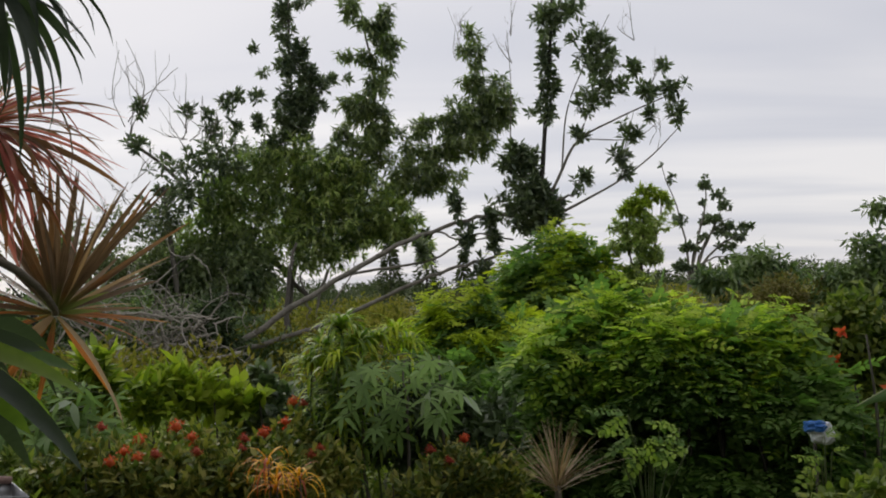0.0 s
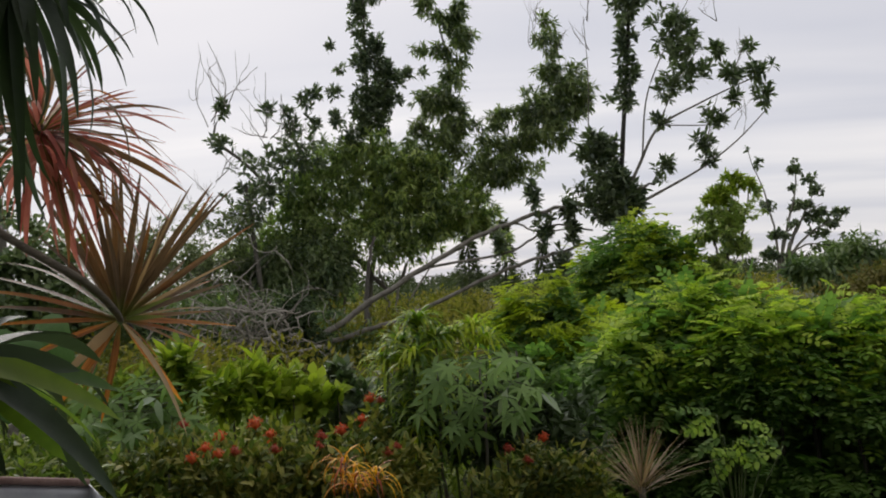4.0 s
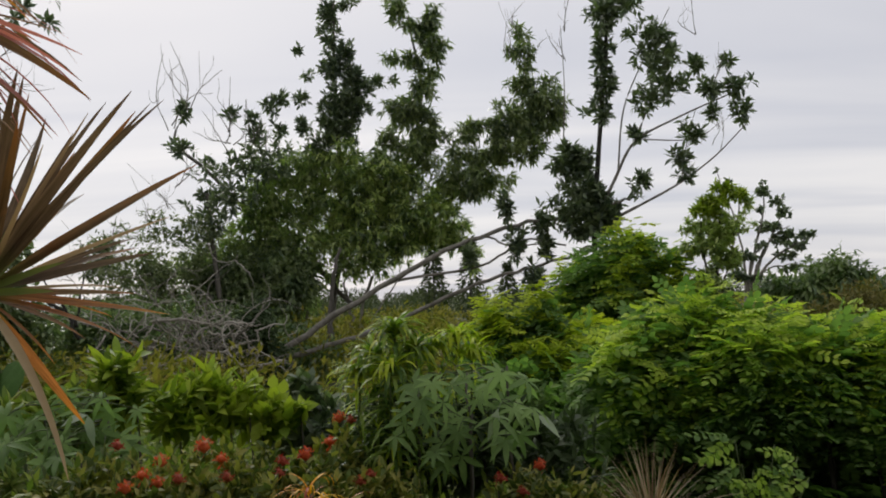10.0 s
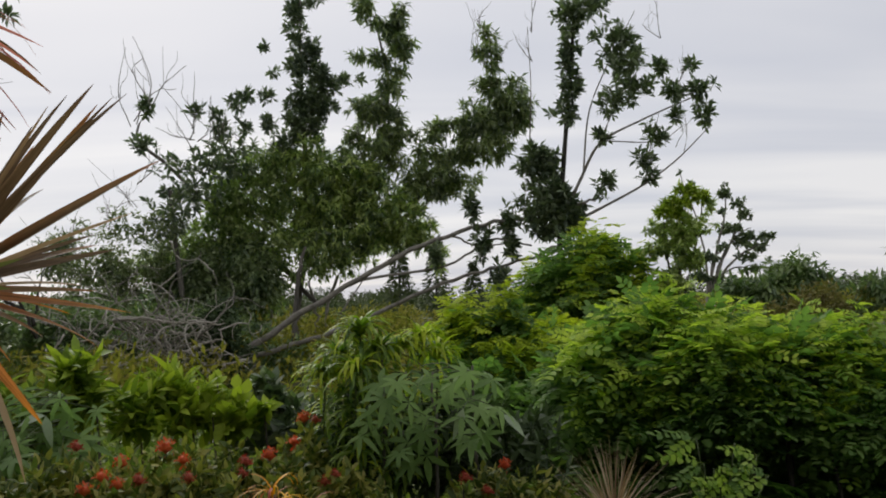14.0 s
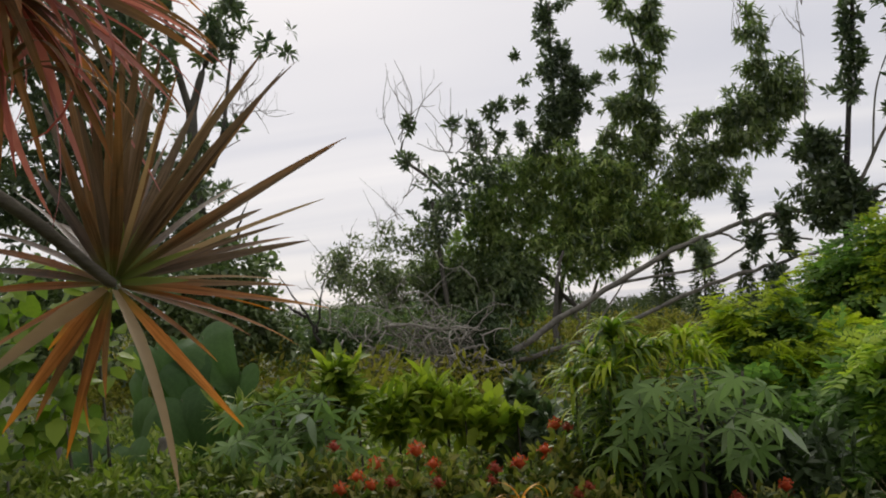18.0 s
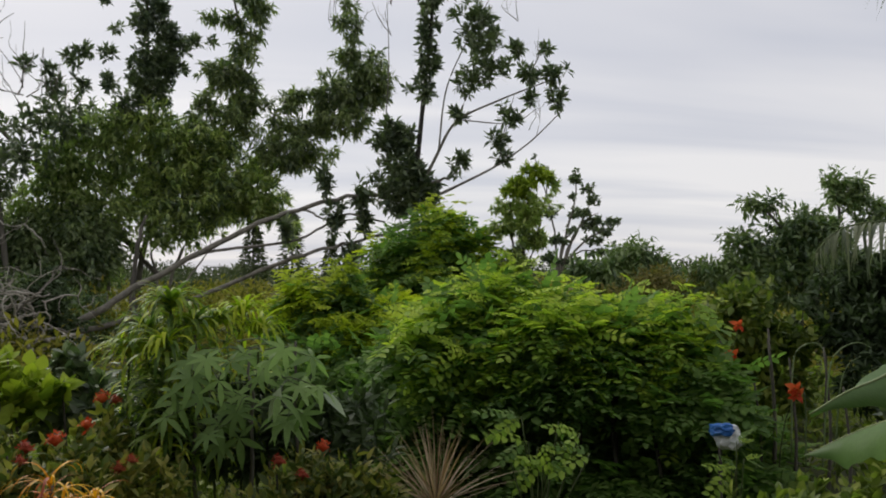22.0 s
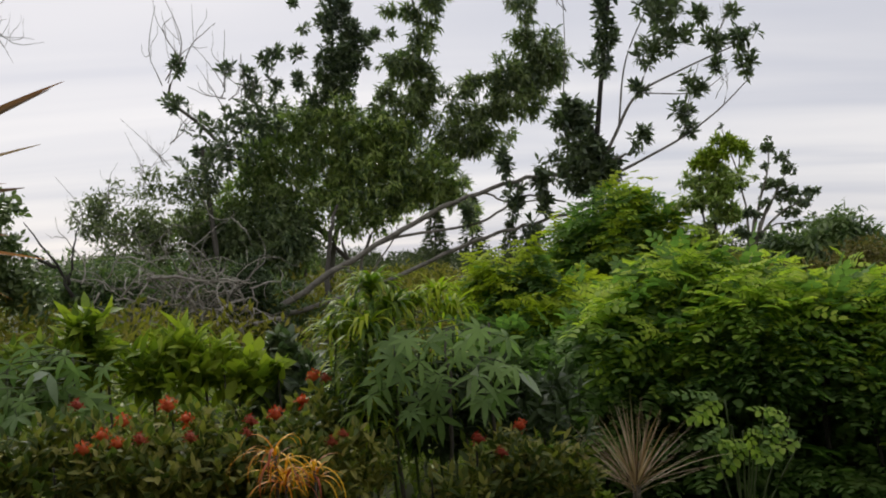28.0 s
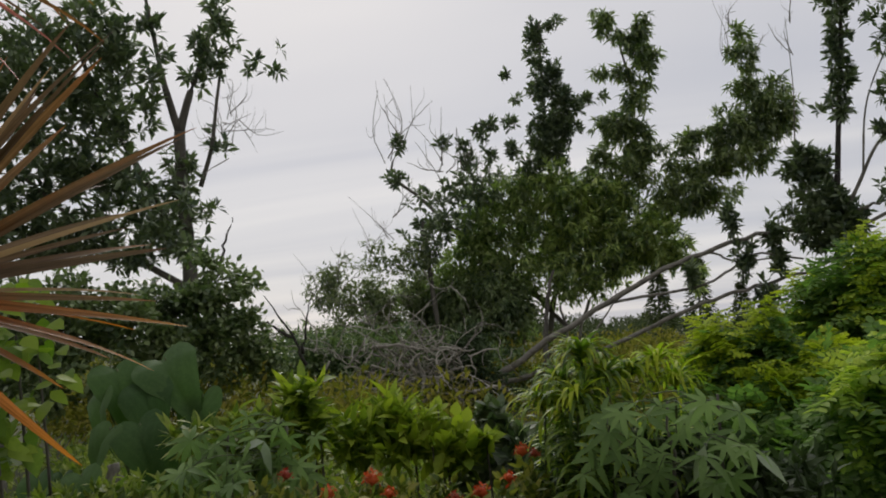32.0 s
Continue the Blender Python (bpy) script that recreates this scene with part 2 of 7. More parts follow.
M_CORN = leaf_material("strap_leaf", (0.0477, 0.0975, 0.0233), (0.101, 0.17, 0.0339), (0.265, 0.35, 0.0583), 0.45, 0.36, by_island=False, sheen=0.35)
M_CORNY = leaf_material("yellow_strap_leaf", (0.22, 0.30, 0.02), (0.36, 0.44, 0.03), (0.52, 0.56, 0.05), 0.5, 0.4, by_island=False)
M_SHRUB = leaf_material("bright_shrub_leaf", (0.0864, 0.146, 0.0194), (0.194, 0.281, 0.0324), (0.367, 0.454, 0.054), 0.5, 0.38, tint=(1.15, 1.3, 0.6))
M_IXORA = leaf_material("hedge_leaf", (0.0496, 0.0757, 0.022), (0.113, 0.145, 0.0358), (0.303, 0.283, 0.0689), 0.5, 0.3)
M_WEED = leaf_material("weed_leaf", (0.0689, 0.106, 0.0251), (0.138, 0.188, 0.0376), (0.276, 0.313, 0.0626), 0.5, 0.35)
M_FIELD = leaf_material("field_shrub_leaf", (0.075, 0.082, 0.018), (0.15, 0.145, 0.028), (0.28, 0.235, 0.05), 0.7, 0.4, sheen=0.05)
M_FAR = leaf_material("far_leaf", (0.03, 0.045, 0.02), (0.05, 0.07, 0.028), (0.08, 0.10, 0.035), 0.7, 0.2)
M_HEART = leaf_material("heart_leaf", (0.0286, 0.0638, 0.0198), (0.0484, 0.101, 0.0286), (0.0825, 0.149, 0.044), 0.55, 0.22, by_island=False, sheen=0.15, ribs=40.0)
M_LIME = leaf_material("lime_leaf", (0.0765, 0.136, 0.0204), (0.145, 0.23, 0.0306), (0.272, 0.357, 0.0442), 0.5, 0.35, by_island=False)
M_BANANA = leaf_material("banana_leaf", (0.075, 0.14, 0.04), (0.115, 0.20, 0.055), (0.17, 0.28, 0.075), 0.5, 0.35, by_island=False, sheen=0.35, ribs=420.0)
M_RUST = leaf_material("rusty_strap_leaf", (0.09, 0.06, 0.036), (0.145, 0.095, 0.05), (0.23, 0.155, 0.08), 0.5, 0.42, tint=(1.25, 1.1, 0.9), by_island=False, spots=(0.28, 0.13, 0.05), ends=((0.20, 0.25, 0.05), (0.36, 0.15, 0.04)))
M_RUSTBROWN = leaf_material("brown_strap_leaf", (0.085, 0.062, 0.042), (0.135, 0.096, 0.064), (0.21, 0.15, 0.095), 0.5, 0.4, tint=(1.2, 1.1, 0.9), by_island=False, ends=((0.20, 0.25, 0.05), (0.16, 0.10, 0.06)))
M_RUSTORANGE = leaf_material("orange_brown_strap_leaf", (0.16, 0.08, 0.035), (0.29, 0.135, 0.05), (0.42, 0.20, 0.07), 0.5, 0.45, tint=(1.3, 1.05, 0.8), by_island=False, spots=(0.42, 0.16, 0.04), ends=((0.20, 0.22, 0.06), (0.66, 0.30, 0.02)))
M_RUSTPALE = leaf_material("pale_strap_leaf", (0.30, 0.22, 0.12), (0.38, 0.27, 0.14), (0.45, 0.33, 0.17), 0.5, 0.35, tint=(1.2, 1.1, 0.9), by_island=False)
M_RED = leaf_material("red_strap_leaf", (0.24, 0.075, 0.06), (0.42, 0.13, 0.10), (0.56, 0.25, 0.19), 0.45, 0.5, tint=(1.25, 1.0, 0.9), by_island=False)
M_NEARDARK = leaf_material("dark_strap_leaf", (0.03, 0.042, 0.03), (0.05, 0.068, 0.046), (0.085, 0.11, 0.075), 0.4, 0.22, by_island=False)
M_ORANGE = leaf_material("orange_croton_leaf", (0.46, 0.13, 0.008), (0.64, 0.26, 0.01), (0.78, 0.46, 0.02), 0.45, 0.35, tint=(1.2, 1.1, 0.8), by_island=False)
M_CROTONRED = leaf_material("red_croton_leaf", (0.25, 0.05, 0.03), (0.36, 0.09, 0.04), (0.48, 0.15, 0.05), 0.45, 0.35, tint=(1.2, 1.0, 0.8), by_island=False)
M_DRYSPIKE = leaf_material("dry_spike_leaf", (0.172, 0.116, 0.0688), (0.275, 0.202, 0.12), (0.396, 0.318, 0.198), 0.55, 0.25, tint=(1.2, 1.1, 0.8), by_island=False)
M_FROND = leaf_material("coconut_leaf", (0.065, 0.085, 0.05), (0.11, 0.135, 0.078), (0.20, 0.22, 0.13), 0.4, 0.3, by_island=False)
M_FLOWER = leaf_material("red_petal", (0.38, 0.038, 0.013), (0.53, 0.075, 0.02), (0.64, 0.15, 0.04), 0.6, 0.3, tint=(1.2, 0.9, 0.9))
M_FLOWERDULL = leaf_material("faded_red_petal", (0.22, 0.035, 0.02), (0.32, 0.05, 0.03), (0.42, 0.10, 0.05), 0.6, 0.3, tint=(1.2, 0.9, 0.9))
M_BARK = rough_material("bark", (0.05, 0.045, 0.038), (0.16, 0.145, 0.12), 5.0, 0.9, 0.7, stretch=(1, 1, 0.25))
M_DEADWOOD = rough_material("dead_wood", (0.085, 0.076, 0.062), (0.27, 0.25, 0.21), 7.0, 0.9, 0.6)
M_BLEACHED = rough_material("bleached_wood", (0.22, 0.20, 0.165), (0.48, 0.45, 0.39), 7.0, 0.9, 0.5)
M_DARKBARK = rough_material("dark_bark", (0.02, 0.018, 0.015), (0.06, 0.055, 0.045), 6.0, 0.9, 0.6)
M_STEM = rough_material("ringed_stem", (0.09, 0.075, 0.055), (0.22, 0.19, 0.14), 20.0, 0.8, 0.6, stretch=(1, 1, 6))
# lit copy of banana_leaf: light through the blade is put into its colour
M_BANANALIT = leaf_material("sunlit_banana_leaf", (0.16, 0.24, 0.03), (0.22, 0.33, 0.04), (0.30, 0.42, 0.06), 0.4, 0.5, by_island=False, sheen=0.35, ribs=420.0)
M_MIDRIB = rough_material("leaf_midrib", (0.16, 0.22, 0.08), (0.26, 0.32, 0.13), 12.0, 0.5, 0.2)
# leaf colour blackened to stand for the deep shade under and behind plants
M_SHADE = leaf_material("shade_blackened_leaf", (0.0243, 0.0378, 0.0216), (0.0459, 0.0675, 0.0351), (0.081, 0.115, 0.054), 0.6, 0.2, sheen=0.12)
M_GREENSTEM = rough_material("green_stem", (0.05, 0.08, 0.025), (0.10, 0.13, 0.04), 12.0, 0.7, 0.3)
M_SOIL = rough_material("soil_and_grass", (0.035, 0.045, 0.015), (0.085, 0.095, 0.03), 0.35, 0.95, 0.8)
M_ZINC = rough_material("galvanised_sheet", (0.28, 0.295, 0.31), (0.45, 0.46, 0.47), 3.0, 0.42, 0.12, metal=0.4)
M_RIM = rough_material("rusty_rim", (0.16, 0.09, 0.07), (0.30, 0.20, 0.17), 14.0, 0.75, 0.4, metal=0.2)
M_BAGWHITE = rough_material("white_plastic", (0.62, 0.66, 0.70), (0.78, 0.80, 0.82), 8.0, 0.4, 0.3)
M_BAGBLUE = rough_material("blue_plastic", (0.02, 0.11, 0.42), (0.05, 0.20, 0.55), 8.0, 0.4, 0.3)


# ---- building blocks ----
def link_mesh(name, V, F, mat, parent=None, label="", smooth=False):
    """One mesh object from arrays of places and triangles."""
    V, F = np.asarray(V, np.float32), np.asarray(F, np.int32)
    me = bpy.data.meshes.new(name)
    me.vertices.add(len(V))
    me.vertices.foreach_set("co", V.ravel())
    me.loops.add(F.size)
    me.loops.foreach_set("vertex_index", F.ravel())
    me.polygons.add(len(F))
    me.polygons.foreach_set("loop_start", np.arange(0, F.size, 3, dtype=np.int32))
    me.polygons.foreach_set("loop_total", np.full(len(F), 3, np.int32))
    me.update()
    me.validate()
    if smooth:
        me.polygons.foreach_set("use_smooth", np.ones(len(me.polygons), bool))
    me.materials.append(mat)
    ob = new(name, me)
    if parent:
        ob.parent = parent
        ob.matrix_parent_inverse = parent.matrix_world.inverted()
    if label:
        tagged(ob, label)
    return ob


def thing(name, place, label, category, group="", kind=""):
    ob = new(name)
    ob.empty_display_size = 0.1
    ob.matrix_world = Matrix.Translation(place)
    return tagged(ob, label, category, group, kind)


def unit(v):
    v = np.asarray(v, float)
    return v / np.maximum(np.linalg.norm(v, axis=-1, keepdims=True), 1e-9)


def join(pieces):
    """Several (V, F) as one."""
    Vs, Fs, n = [], [], 0
    for V, F in pieces:
        Vs.append(V), Fs.append(np.asarray(F) + n)
        n += len(V)
    return np.concatenate(Vs), np.concatenate(Fs)


# leaf outlines: along x from the stalk, y across, z up; length 1
def diamond(width, fold=0.12, at=0.4, droop=0.1):
    V = np.array([(0, 0, 0), (at, width / 2, fold * width), (1, 0, -droop), (at, -width / 2, fold * width), (at, 0, 0.02)])
    return V, np.array([(0, 4, 1), (4, 2, 1), (0, 3, 4), (4, 3, 2)])


def oval(width, fold=0.15, droop=0.2, tip=0.75):
    xs, ws = (0.0, 0.28, 0.62, 1.0), (0, 0.5, 0.42 * tip / 0.75, 0)
    V, F = [], []
    for x, w in zip(xs, ws):
        z = -droop * x * x
        V += [(x, 0, z), (x, w * width, z + fold * w * width), (x, -w * width, z + fold * w * width)]
    for i in range(3):
        a, b = 3 * i, 3 * i + 3
        if i == 0:
            F += [(a, b, b + 1), (a, b + 2, b)]
        elif i == 2:
            F += [(a, b, a + 1), (a, a + 2, b)]
        else:
            F += [(a, b, b + 1), (a, b + 1, a + 1), (a, b + 2, b), (a, a + 2, b + 2)]
    return np.array(V, float), np.array(F)


def leaflet_shape(width, fold=0.12, droop=0.12):
    """A small blunt leaflet, folded a little along its rib."""
    f = fold * width
    V = np.array([(0, 0, 0), (0.28, 0.48 * width, f), (0.72, 0.42 * width, f - 0.5 * droop), (1, 0, -droop), (0.72, -0.42 * width, f - 0.5 * droop), (0.28, -0.48 * width, f)])
    return V, np.array([(0, 3, 2), (0, 2, 1), (0, 5, 4), (0, 4, 3)])


def pinnate(pairs=6, leaflet=0.34, width=0.45, droop=0.25, rnd=None):
    """A compound leaf: a thin rachis with pairs of oval leaflets and one at the end."""
    rnd = rnd or random.Random(3)
    lv, lf = leaflet_shape(width)
    out = [(np.array([(0, 0.006, 0), (0, -0.006, 0), (1, 0, -droop)]), np.array([(0, 1, 2)]))]
    for i in range(pairs):
        x = 0.22 + 0.72 * i / (pairs - 0.5)
        for s in (1, -1):
            a = s * radians(rnd.uniform(55, 78))
            L = leaflet * rnd.uniform(0.85, 1.1) * (1 - 0.25 * abs(i / pairs - 0.45))
            c, sn, tw = math.cos(a), math.sin(a), rnd.uniform(-0.3, 0.1)
            V = lv * L
            V = np.stack([V[:, 0] * c - V[:, 1] * sn, V[:, 0] * sn + V[:, 1] * c, V[:, 2] + V[:, 0] * tw], 1) + (x, 0, -droop * x * x)
            out.append((V, lf))
    out.append((lv * leaflet + (0.97, 0, -droop), lf))
    return join(out)


def palmate(lobes=7, width=0.26, droop=0.3, rnd=None):
    """A cassava leaf: long lobes that spread like fingers from the stalk's end."""
    rnd = rnd or random.Random(5)
    out = []
    for i in range(lobes):
        a = radians(-125 + 250 * i / (lobes - 1)) + rnd.uniform(-0.08, 0.08)
        L = (1 - 0.28 * abs(i / (lobes - 1) - 0.5) * 2) * rnd.uniform(0.9, 1.05)
        V, F = oval(width, 0.2, droop * rnd.uniform(0.7, 1.4), 0.8)
        V = V * (L, L, L)
        c, s = math.cos(a), math.sin(a)
        out.append((np.stack([V[:, 0] * c - V[:, 1] * s, V[:, 0] * s + V[:, 1] * c, V[:, 2]], 1), F))
    return join(out)


def scatter(shape, places, ways, sizes, ups=None, roll=0.6, rng=None):
    """Copies of a leaf at the places, each pointing along its way, its upper face about upwards: one (V, F)."""
    V, F = shape
    n = len(places)
    x = unit(ways)
    up = np.tile((0.0, 0.0, 1.0), (n, 1)) if ups is None else np.asarray(ups, float)
    up = up + (rng.normal(0, roll, (n, 3)) if rng is not None else 0)
    y = unit(np.cross(up, x))
    z = np.cross(x, y)
    s = np.asarray(sizes, float)[:, None, None]
    W = (V[None, :, 0:1] * x[:, None] + V[None, :, 1:2] * y[:, None] + V[None, :, 2:3] * z[:, None]) * s + np.asarray(places)[:, None]
    return W.reshape(-1, 3), (F[None] + (np.arange(n) * len(V))[:, None, None]).reshape(-1, 3)


def curve_through(points, n):
    """n places on a smooth line through the points."""
    P = np.asarray(points, float)
    if len(P) == 2:
        P = np.array([P[0], (P[0] + P[1]) / 2, P[1]])
    Q = np.vstack([2 * P[0] - P[1], P, 2 * P[-1] - P[-2]])
    out = []
    for u in np.linspace(0, len(P) - 1 - 1e-6, n):
        i, f = int(u), u - int(u)
        a, b, c, d = Q[i], Q[i + 1], Q[i + 2], Q[i + 3]
        out.append(0.5 * (2 * b + (c - a) * f + (2 * a - 5 * b + 4 * c - d) * f * f + (3 * b - a - 3 * c + d) * f**3))
    return np.array(out)


def tube(points, r0, r1, n=12, sides=6, wobble=0.0, rng=None):
    """A limb that tapers from r0 to r1 along a smooth line."""
    C = curve_through(points, n)
    if wobble and rng is not None:
        C[1:-1] += rng.normal(0, wobble, (n - 2, 3))
    T = unit(np.gradient(C, axis=0))
    ref = np.where(np.abs(T[:, 2:3]) > 0.9, np.array([[1.0, 0, 0]]), np.array([[0, 0, 1.0]]))
    A = unit(np.cross(ref, T))
    B = np.cross(T, A)
    ang = np.linspace(0, 2 * np.pi, sides, endpoint=False)
    r = np.linspace(r0, r1, n)[:, None, None]
    if rng is not None:
        r = r * (1 + rng.normal(0, 0.06, (n, sides, 1)))
    V = (C[:, None] + r * (np.cos(ang)[None, :, None] * A[:, None] + np.sin(ang)[None, :, None] * B[:, None])).reshape(-1, 3)
    F = []
    for i in range(n - 1):
        for j in range(sides):
            a, b = i * sides + j, i * sides + (j + 1) % sides
            F += [(a, b, b + sides), (a, b + sides, a + sides)]
    for j in range(1, sides - 1):
        F += [(0, j + 1, j), ((n - 1) * sides, (n - 1) * sides + j, (n - 1) * sides + j + 1)]
    return V, np.array(F)


def strap(length, width, droop, segs=9, tip=1.6, twist=0.0, fold=0.25, ):
    """One long strap leaf with a keel, along x, bending down towards its tip."""
    V, F = [], []
    u = np.linspace(0, 1, segs + 1)
    ang = -droop * u**1.3
    xs = np.concatenate([[0], np.cumsum(np.cos((ang[1:] + ang[:-1]) / 2) / segs)]) * length
    zs = np.concatenate([[0], np.cumsum(np.sin((ang[1:] + ang[:-1]) / 2) / segs)]) * length
    w = width * np.minimum(1, 0.35 + 2.2 * u) * (1 - u**1.7) ** (1.1 / tip) + 0.0008
    for i in range(segs + 1):
        h = w[i] / 2
        t = twist * u[i]
        c, s = math.cos(t), math.sin(t)
        for y, z in ((h, fold * h), (0, 0), (-h, fold * h)):
            V.append((xs[i], y * c - z * s, zs[i] + y * s + z * c))
    for i in range(segs):
        a, b = 3 * i, 3 * i + 3
        for p, q in ((0, 1), (1, 2)):
            F += [(a + p, b + p, b + q), (a + p, b + q, a + q)]
    return np.array(V), np.array(F)


def in_balls(balls, count, rng, shell=0.55, clump=1, loose=0.2, shrink=1.0):
    """count places in the balls (x, y, z, radius across, radius up), more of them near the skin, shared by volume; and the way out from each.
    clump: so many places gather round each of fewer centres."""
    if clump > 1:
        P, d = in_balls(balls, max(2, count // clump), rng, shell, 1, 0, shrink)
        far = np.mean([b[3] for b in balls]) * loose
        P, d = np.repeat(P, clump, 0), np.repeat(d, clump, 0)
        return P + rng.normal(0, far, P.shape) * (1, 1, 0.7), unit(d + rng.normal(0, 0.5, d.shape))
    B = np.array(balls, float) * (1, 1, 1, shrink, shrink)
    vol = (B[:, 3] ** 2 * B[:, 4]) ** 0.75
    pick = rng.choice(len(B), count, p=vol / vol.sum())
    d = unit(rng.normal(0, 1, (count, 3)))
    r = rng.uniform(0, 1, (count, 1)) ** (1 / 3 * (1 - shell) + 0.05)
    out = d * np.stack([B[pick, 3], B[pick, 3] * 0.9, B[pick, 4]], 1)
    wob = 1 + 0.22 * np.sin(5 * d[:, :1] + pick[:, None]) * np.cos(4 * d[:, 2:] + pick[:, None])
    return B[pick, :3] + out * r * wob, d


def sprays(balls, twigs, leaves, shape, size, rng, hang=0.5, reach=2.0, clump=9, loose=0.2, shrink=0.82):
    """A crown of twigs: each twig has its leaves along a short line that points outward and hangs a little."""
    P, out = in_balls(balls, twigs, rng, 0.4, clump, loose, shrink)
    twigs = len(P)
    ax = unit(out + rng.normal(0, 0.5, out.shape) + (0, 0, 0.25 - hang))
    k = rng.uniform(0, 1, (twigs, leaves, 1))
    pos = P[:, None] + ax[:, None] * (k - 0.3) * size * reach + rng.normal(0, size * 0.35, (twigs, leaves, 3))
    way = unit(ax[:, None] * 0.8 + rng.normal(0, 0.75, (twigs, leaves, 3)) + (0, 0, -hang))
    s = size * rng.uniform(0.65, 1.2, twigs * leaves)
    return scatter(shape, pos.reshape(-1, 3), way.reshape(-1, 3), s, None, 0.6, rng)


def rosettes(places, ways, leaves, shape, size, rng, spread=1.0, along=0.6):
    """Tufts: leaves that stand round the end of each twig."""
    P, A = np.asarray(places, float), unit(ways)
    n = len(P)
    side = unit(rng.normal(0, 1, (n, leaves, 3)) + 0)
    way = unit(A[:, None] * rng.uniform(-0.25, 1.1, (n, leaves, 1)) + side * spread)
    pos = P[:, None] - A[:, None] * rng.uniform(0, along, (n, leaves, 1)) * size
    return scatter(shape, pos.reshape(-1, 3), way.reshape(-1, 3), size * rng.uniform(0.7, 1.15, n * leaves), None, 0.5, rng)


def twigs_from(points, count, length, r, rng, up=0.6, bend=0.35, sides=4):
    """Bare twigs with side shoots that grow from the given places."""
    out = []
    for i in range(count):
        p = np.array(points[i % len(points)], float) + rng.normal(0, length * 0.08, 3)
        d = unit(rng.normal(0, 0.7 if up < 0.8 else 0.42, 3) + (0, 0, up))
        L = length * rng.uniform(0.5, 1.15)
        m = p + d * L * 0.5 + rng.normal(0, bend * L * 0.35, 3)
        e = p + d * L + rng.normal(0, bend * L * 0.6, 3)
        out.append(tube([p, m, e], r, r * 0.35, 7, sides, 0.01 * L, rng))
        for _ in range(2):
            d2 = unit(d + rng.normal(0, 0.75, 3))
            s2 = p + (m - p) * rng.uniform(0.5, 1.0)
            out.append(tube([s2, s2 + d2 * L * 0.2 + rng.normal(0, 0.04 * L, 3), s2 + d2 * L * 0.33 + (0, 0, 0.12 * L), s2 + d2 * L * 0.36 + (0, 0, 0.28 * L)], r * 0.6, r * 0.25, 8, 3))
    return join(out)


def limb(name, points, r0, r1, mat, parent, n=14, sides=7, wobble=0.0, seed=1, label=""):
    V, F = tube(points, r0, r1, n, sides, wobble, np.random.default_rng(seed))
    return link_mesh(name, V, F, mat, parent, label, smooth=True)


def tuft_parts(name, balls, per, leaves, size, mat, owner, rng):
    """Each leaf tuft of a tree as a part of its own."""
    for b in balls:
        P, A = in_balls([b], max(4, round(per * (b[3] + b[4]))), rng, 0.1, 1, 0, 0.9)
        V, F = rosettes(P, A * 0.6 + (0, 0, 0.6), leaves, LEAF_TUFT, size, rng)
        link_mesh(name, V, F, mat, owner)


def twig_parts(points, count, length, r, mat, owner, rng, up=0.6, bend=0.35):
    for i in range(count):
        V, F = twigs_from([points[i % len(points)]], 1, length, r, rng, up, bend)
        link_mesh("twig", V, F, mat, owner)


LEAF_TREE = diamond(0.36, 0.15, 0.42, 0.15)
LEAF_TUFT = diamond(0.34, 0.1, 0.55, 0.08)
LEAF_ROUND = oval(0.55, 0.15, 0.15)
LEAF_LONG = oval(0.30, 0.2, 0.3)

# ---- ground ----
g = []
NX, NY = 90, 110
us, vs = np.linspace(-1, 1, NX), np.linspace(0, 1, NY)
gx = (np.sign(us) * (np.abs(us) ** 2.2) * 900)[None, :] * np.ones((NY, 1))
gy = (-30 + 930 * vs**2.4)[:, None] * np.ones((1, NX))


def ground_height(x, y):
    hill = 0.5 * np.exp(-(((x - 42) / 26) ** 2 + ((y - 62) / 28) ** 2))
    soft = 0.10 * np.sin(x * 0.7 + 1) * np.cos(y * 0.5) * np.clip((y - 2) / 6, 0, 1)
    return hill + soft


gz = ground_height(gx, gy)
V = np.stack([gx, gy, gz], -1).reshape(-1, 3)
F = []
for i in range(NY - 1):
    for j in range(NX - 1):
        a = i * NX + j
        F += [(a, a + 1, a + NX + 1), (a, a + NX + 1, a + NX)]
tagged(link_mesh("ground", V, F, M_SOIL, smooth=True), "overgrown garden soil and grass reaching far out", "ground", kind="structure")

# ---- the house behind, never in view: a plain wall and an eave overhead, sized to block skylight ----
M_PLASTER = rough_material("plaster", (0.24, 0.22, 0.19), (0.36, 0.34, 0.30), 1.5, 0.9, 0.3)
M_ROOF = rough_material("roof_sheet", (0.16, 0.12, 0.10), (0.26, 0.20, 0.17), 2.0, 0.6, 0.3)


def block(name, lo, hi, mat, label, category):
    bm = bmesh.new()
    bmesh.ops.create_cube(bm, size=1.0)
    for v in bm.verts:
        v.co = Vector([lo[i] + (v.co[i] + 0.5) * (hi[i] - lo[i]) for i in range(3)])
    bmesh.ops.bevel(bm, geom=bm.edges[:], offset=0.012, segments=1, affect="EDGES")
    me = bpy.data.meshes.new(name)
    bm.to_mesh(me)
    bm.free()
    me.materials.append(mat)
    return tagged(new(name, me), label, category, kind="structure")


block("wall_house_unseen", (-9, -2.6, 0), (9, -2.4, 6.8), M_PLASTER, "plain plastered house wall out of view, its height set to block skylight", "wall")
block("unseen_eave", (-9, -2.39, 2.75), (9, 0.0, 2.83), M_ROOF, "sheet-metal eave out of view, added to shade the near plants", "eave")

# ---- far trees and the scrub of the field ----
rng = np.random.default_rng(11)


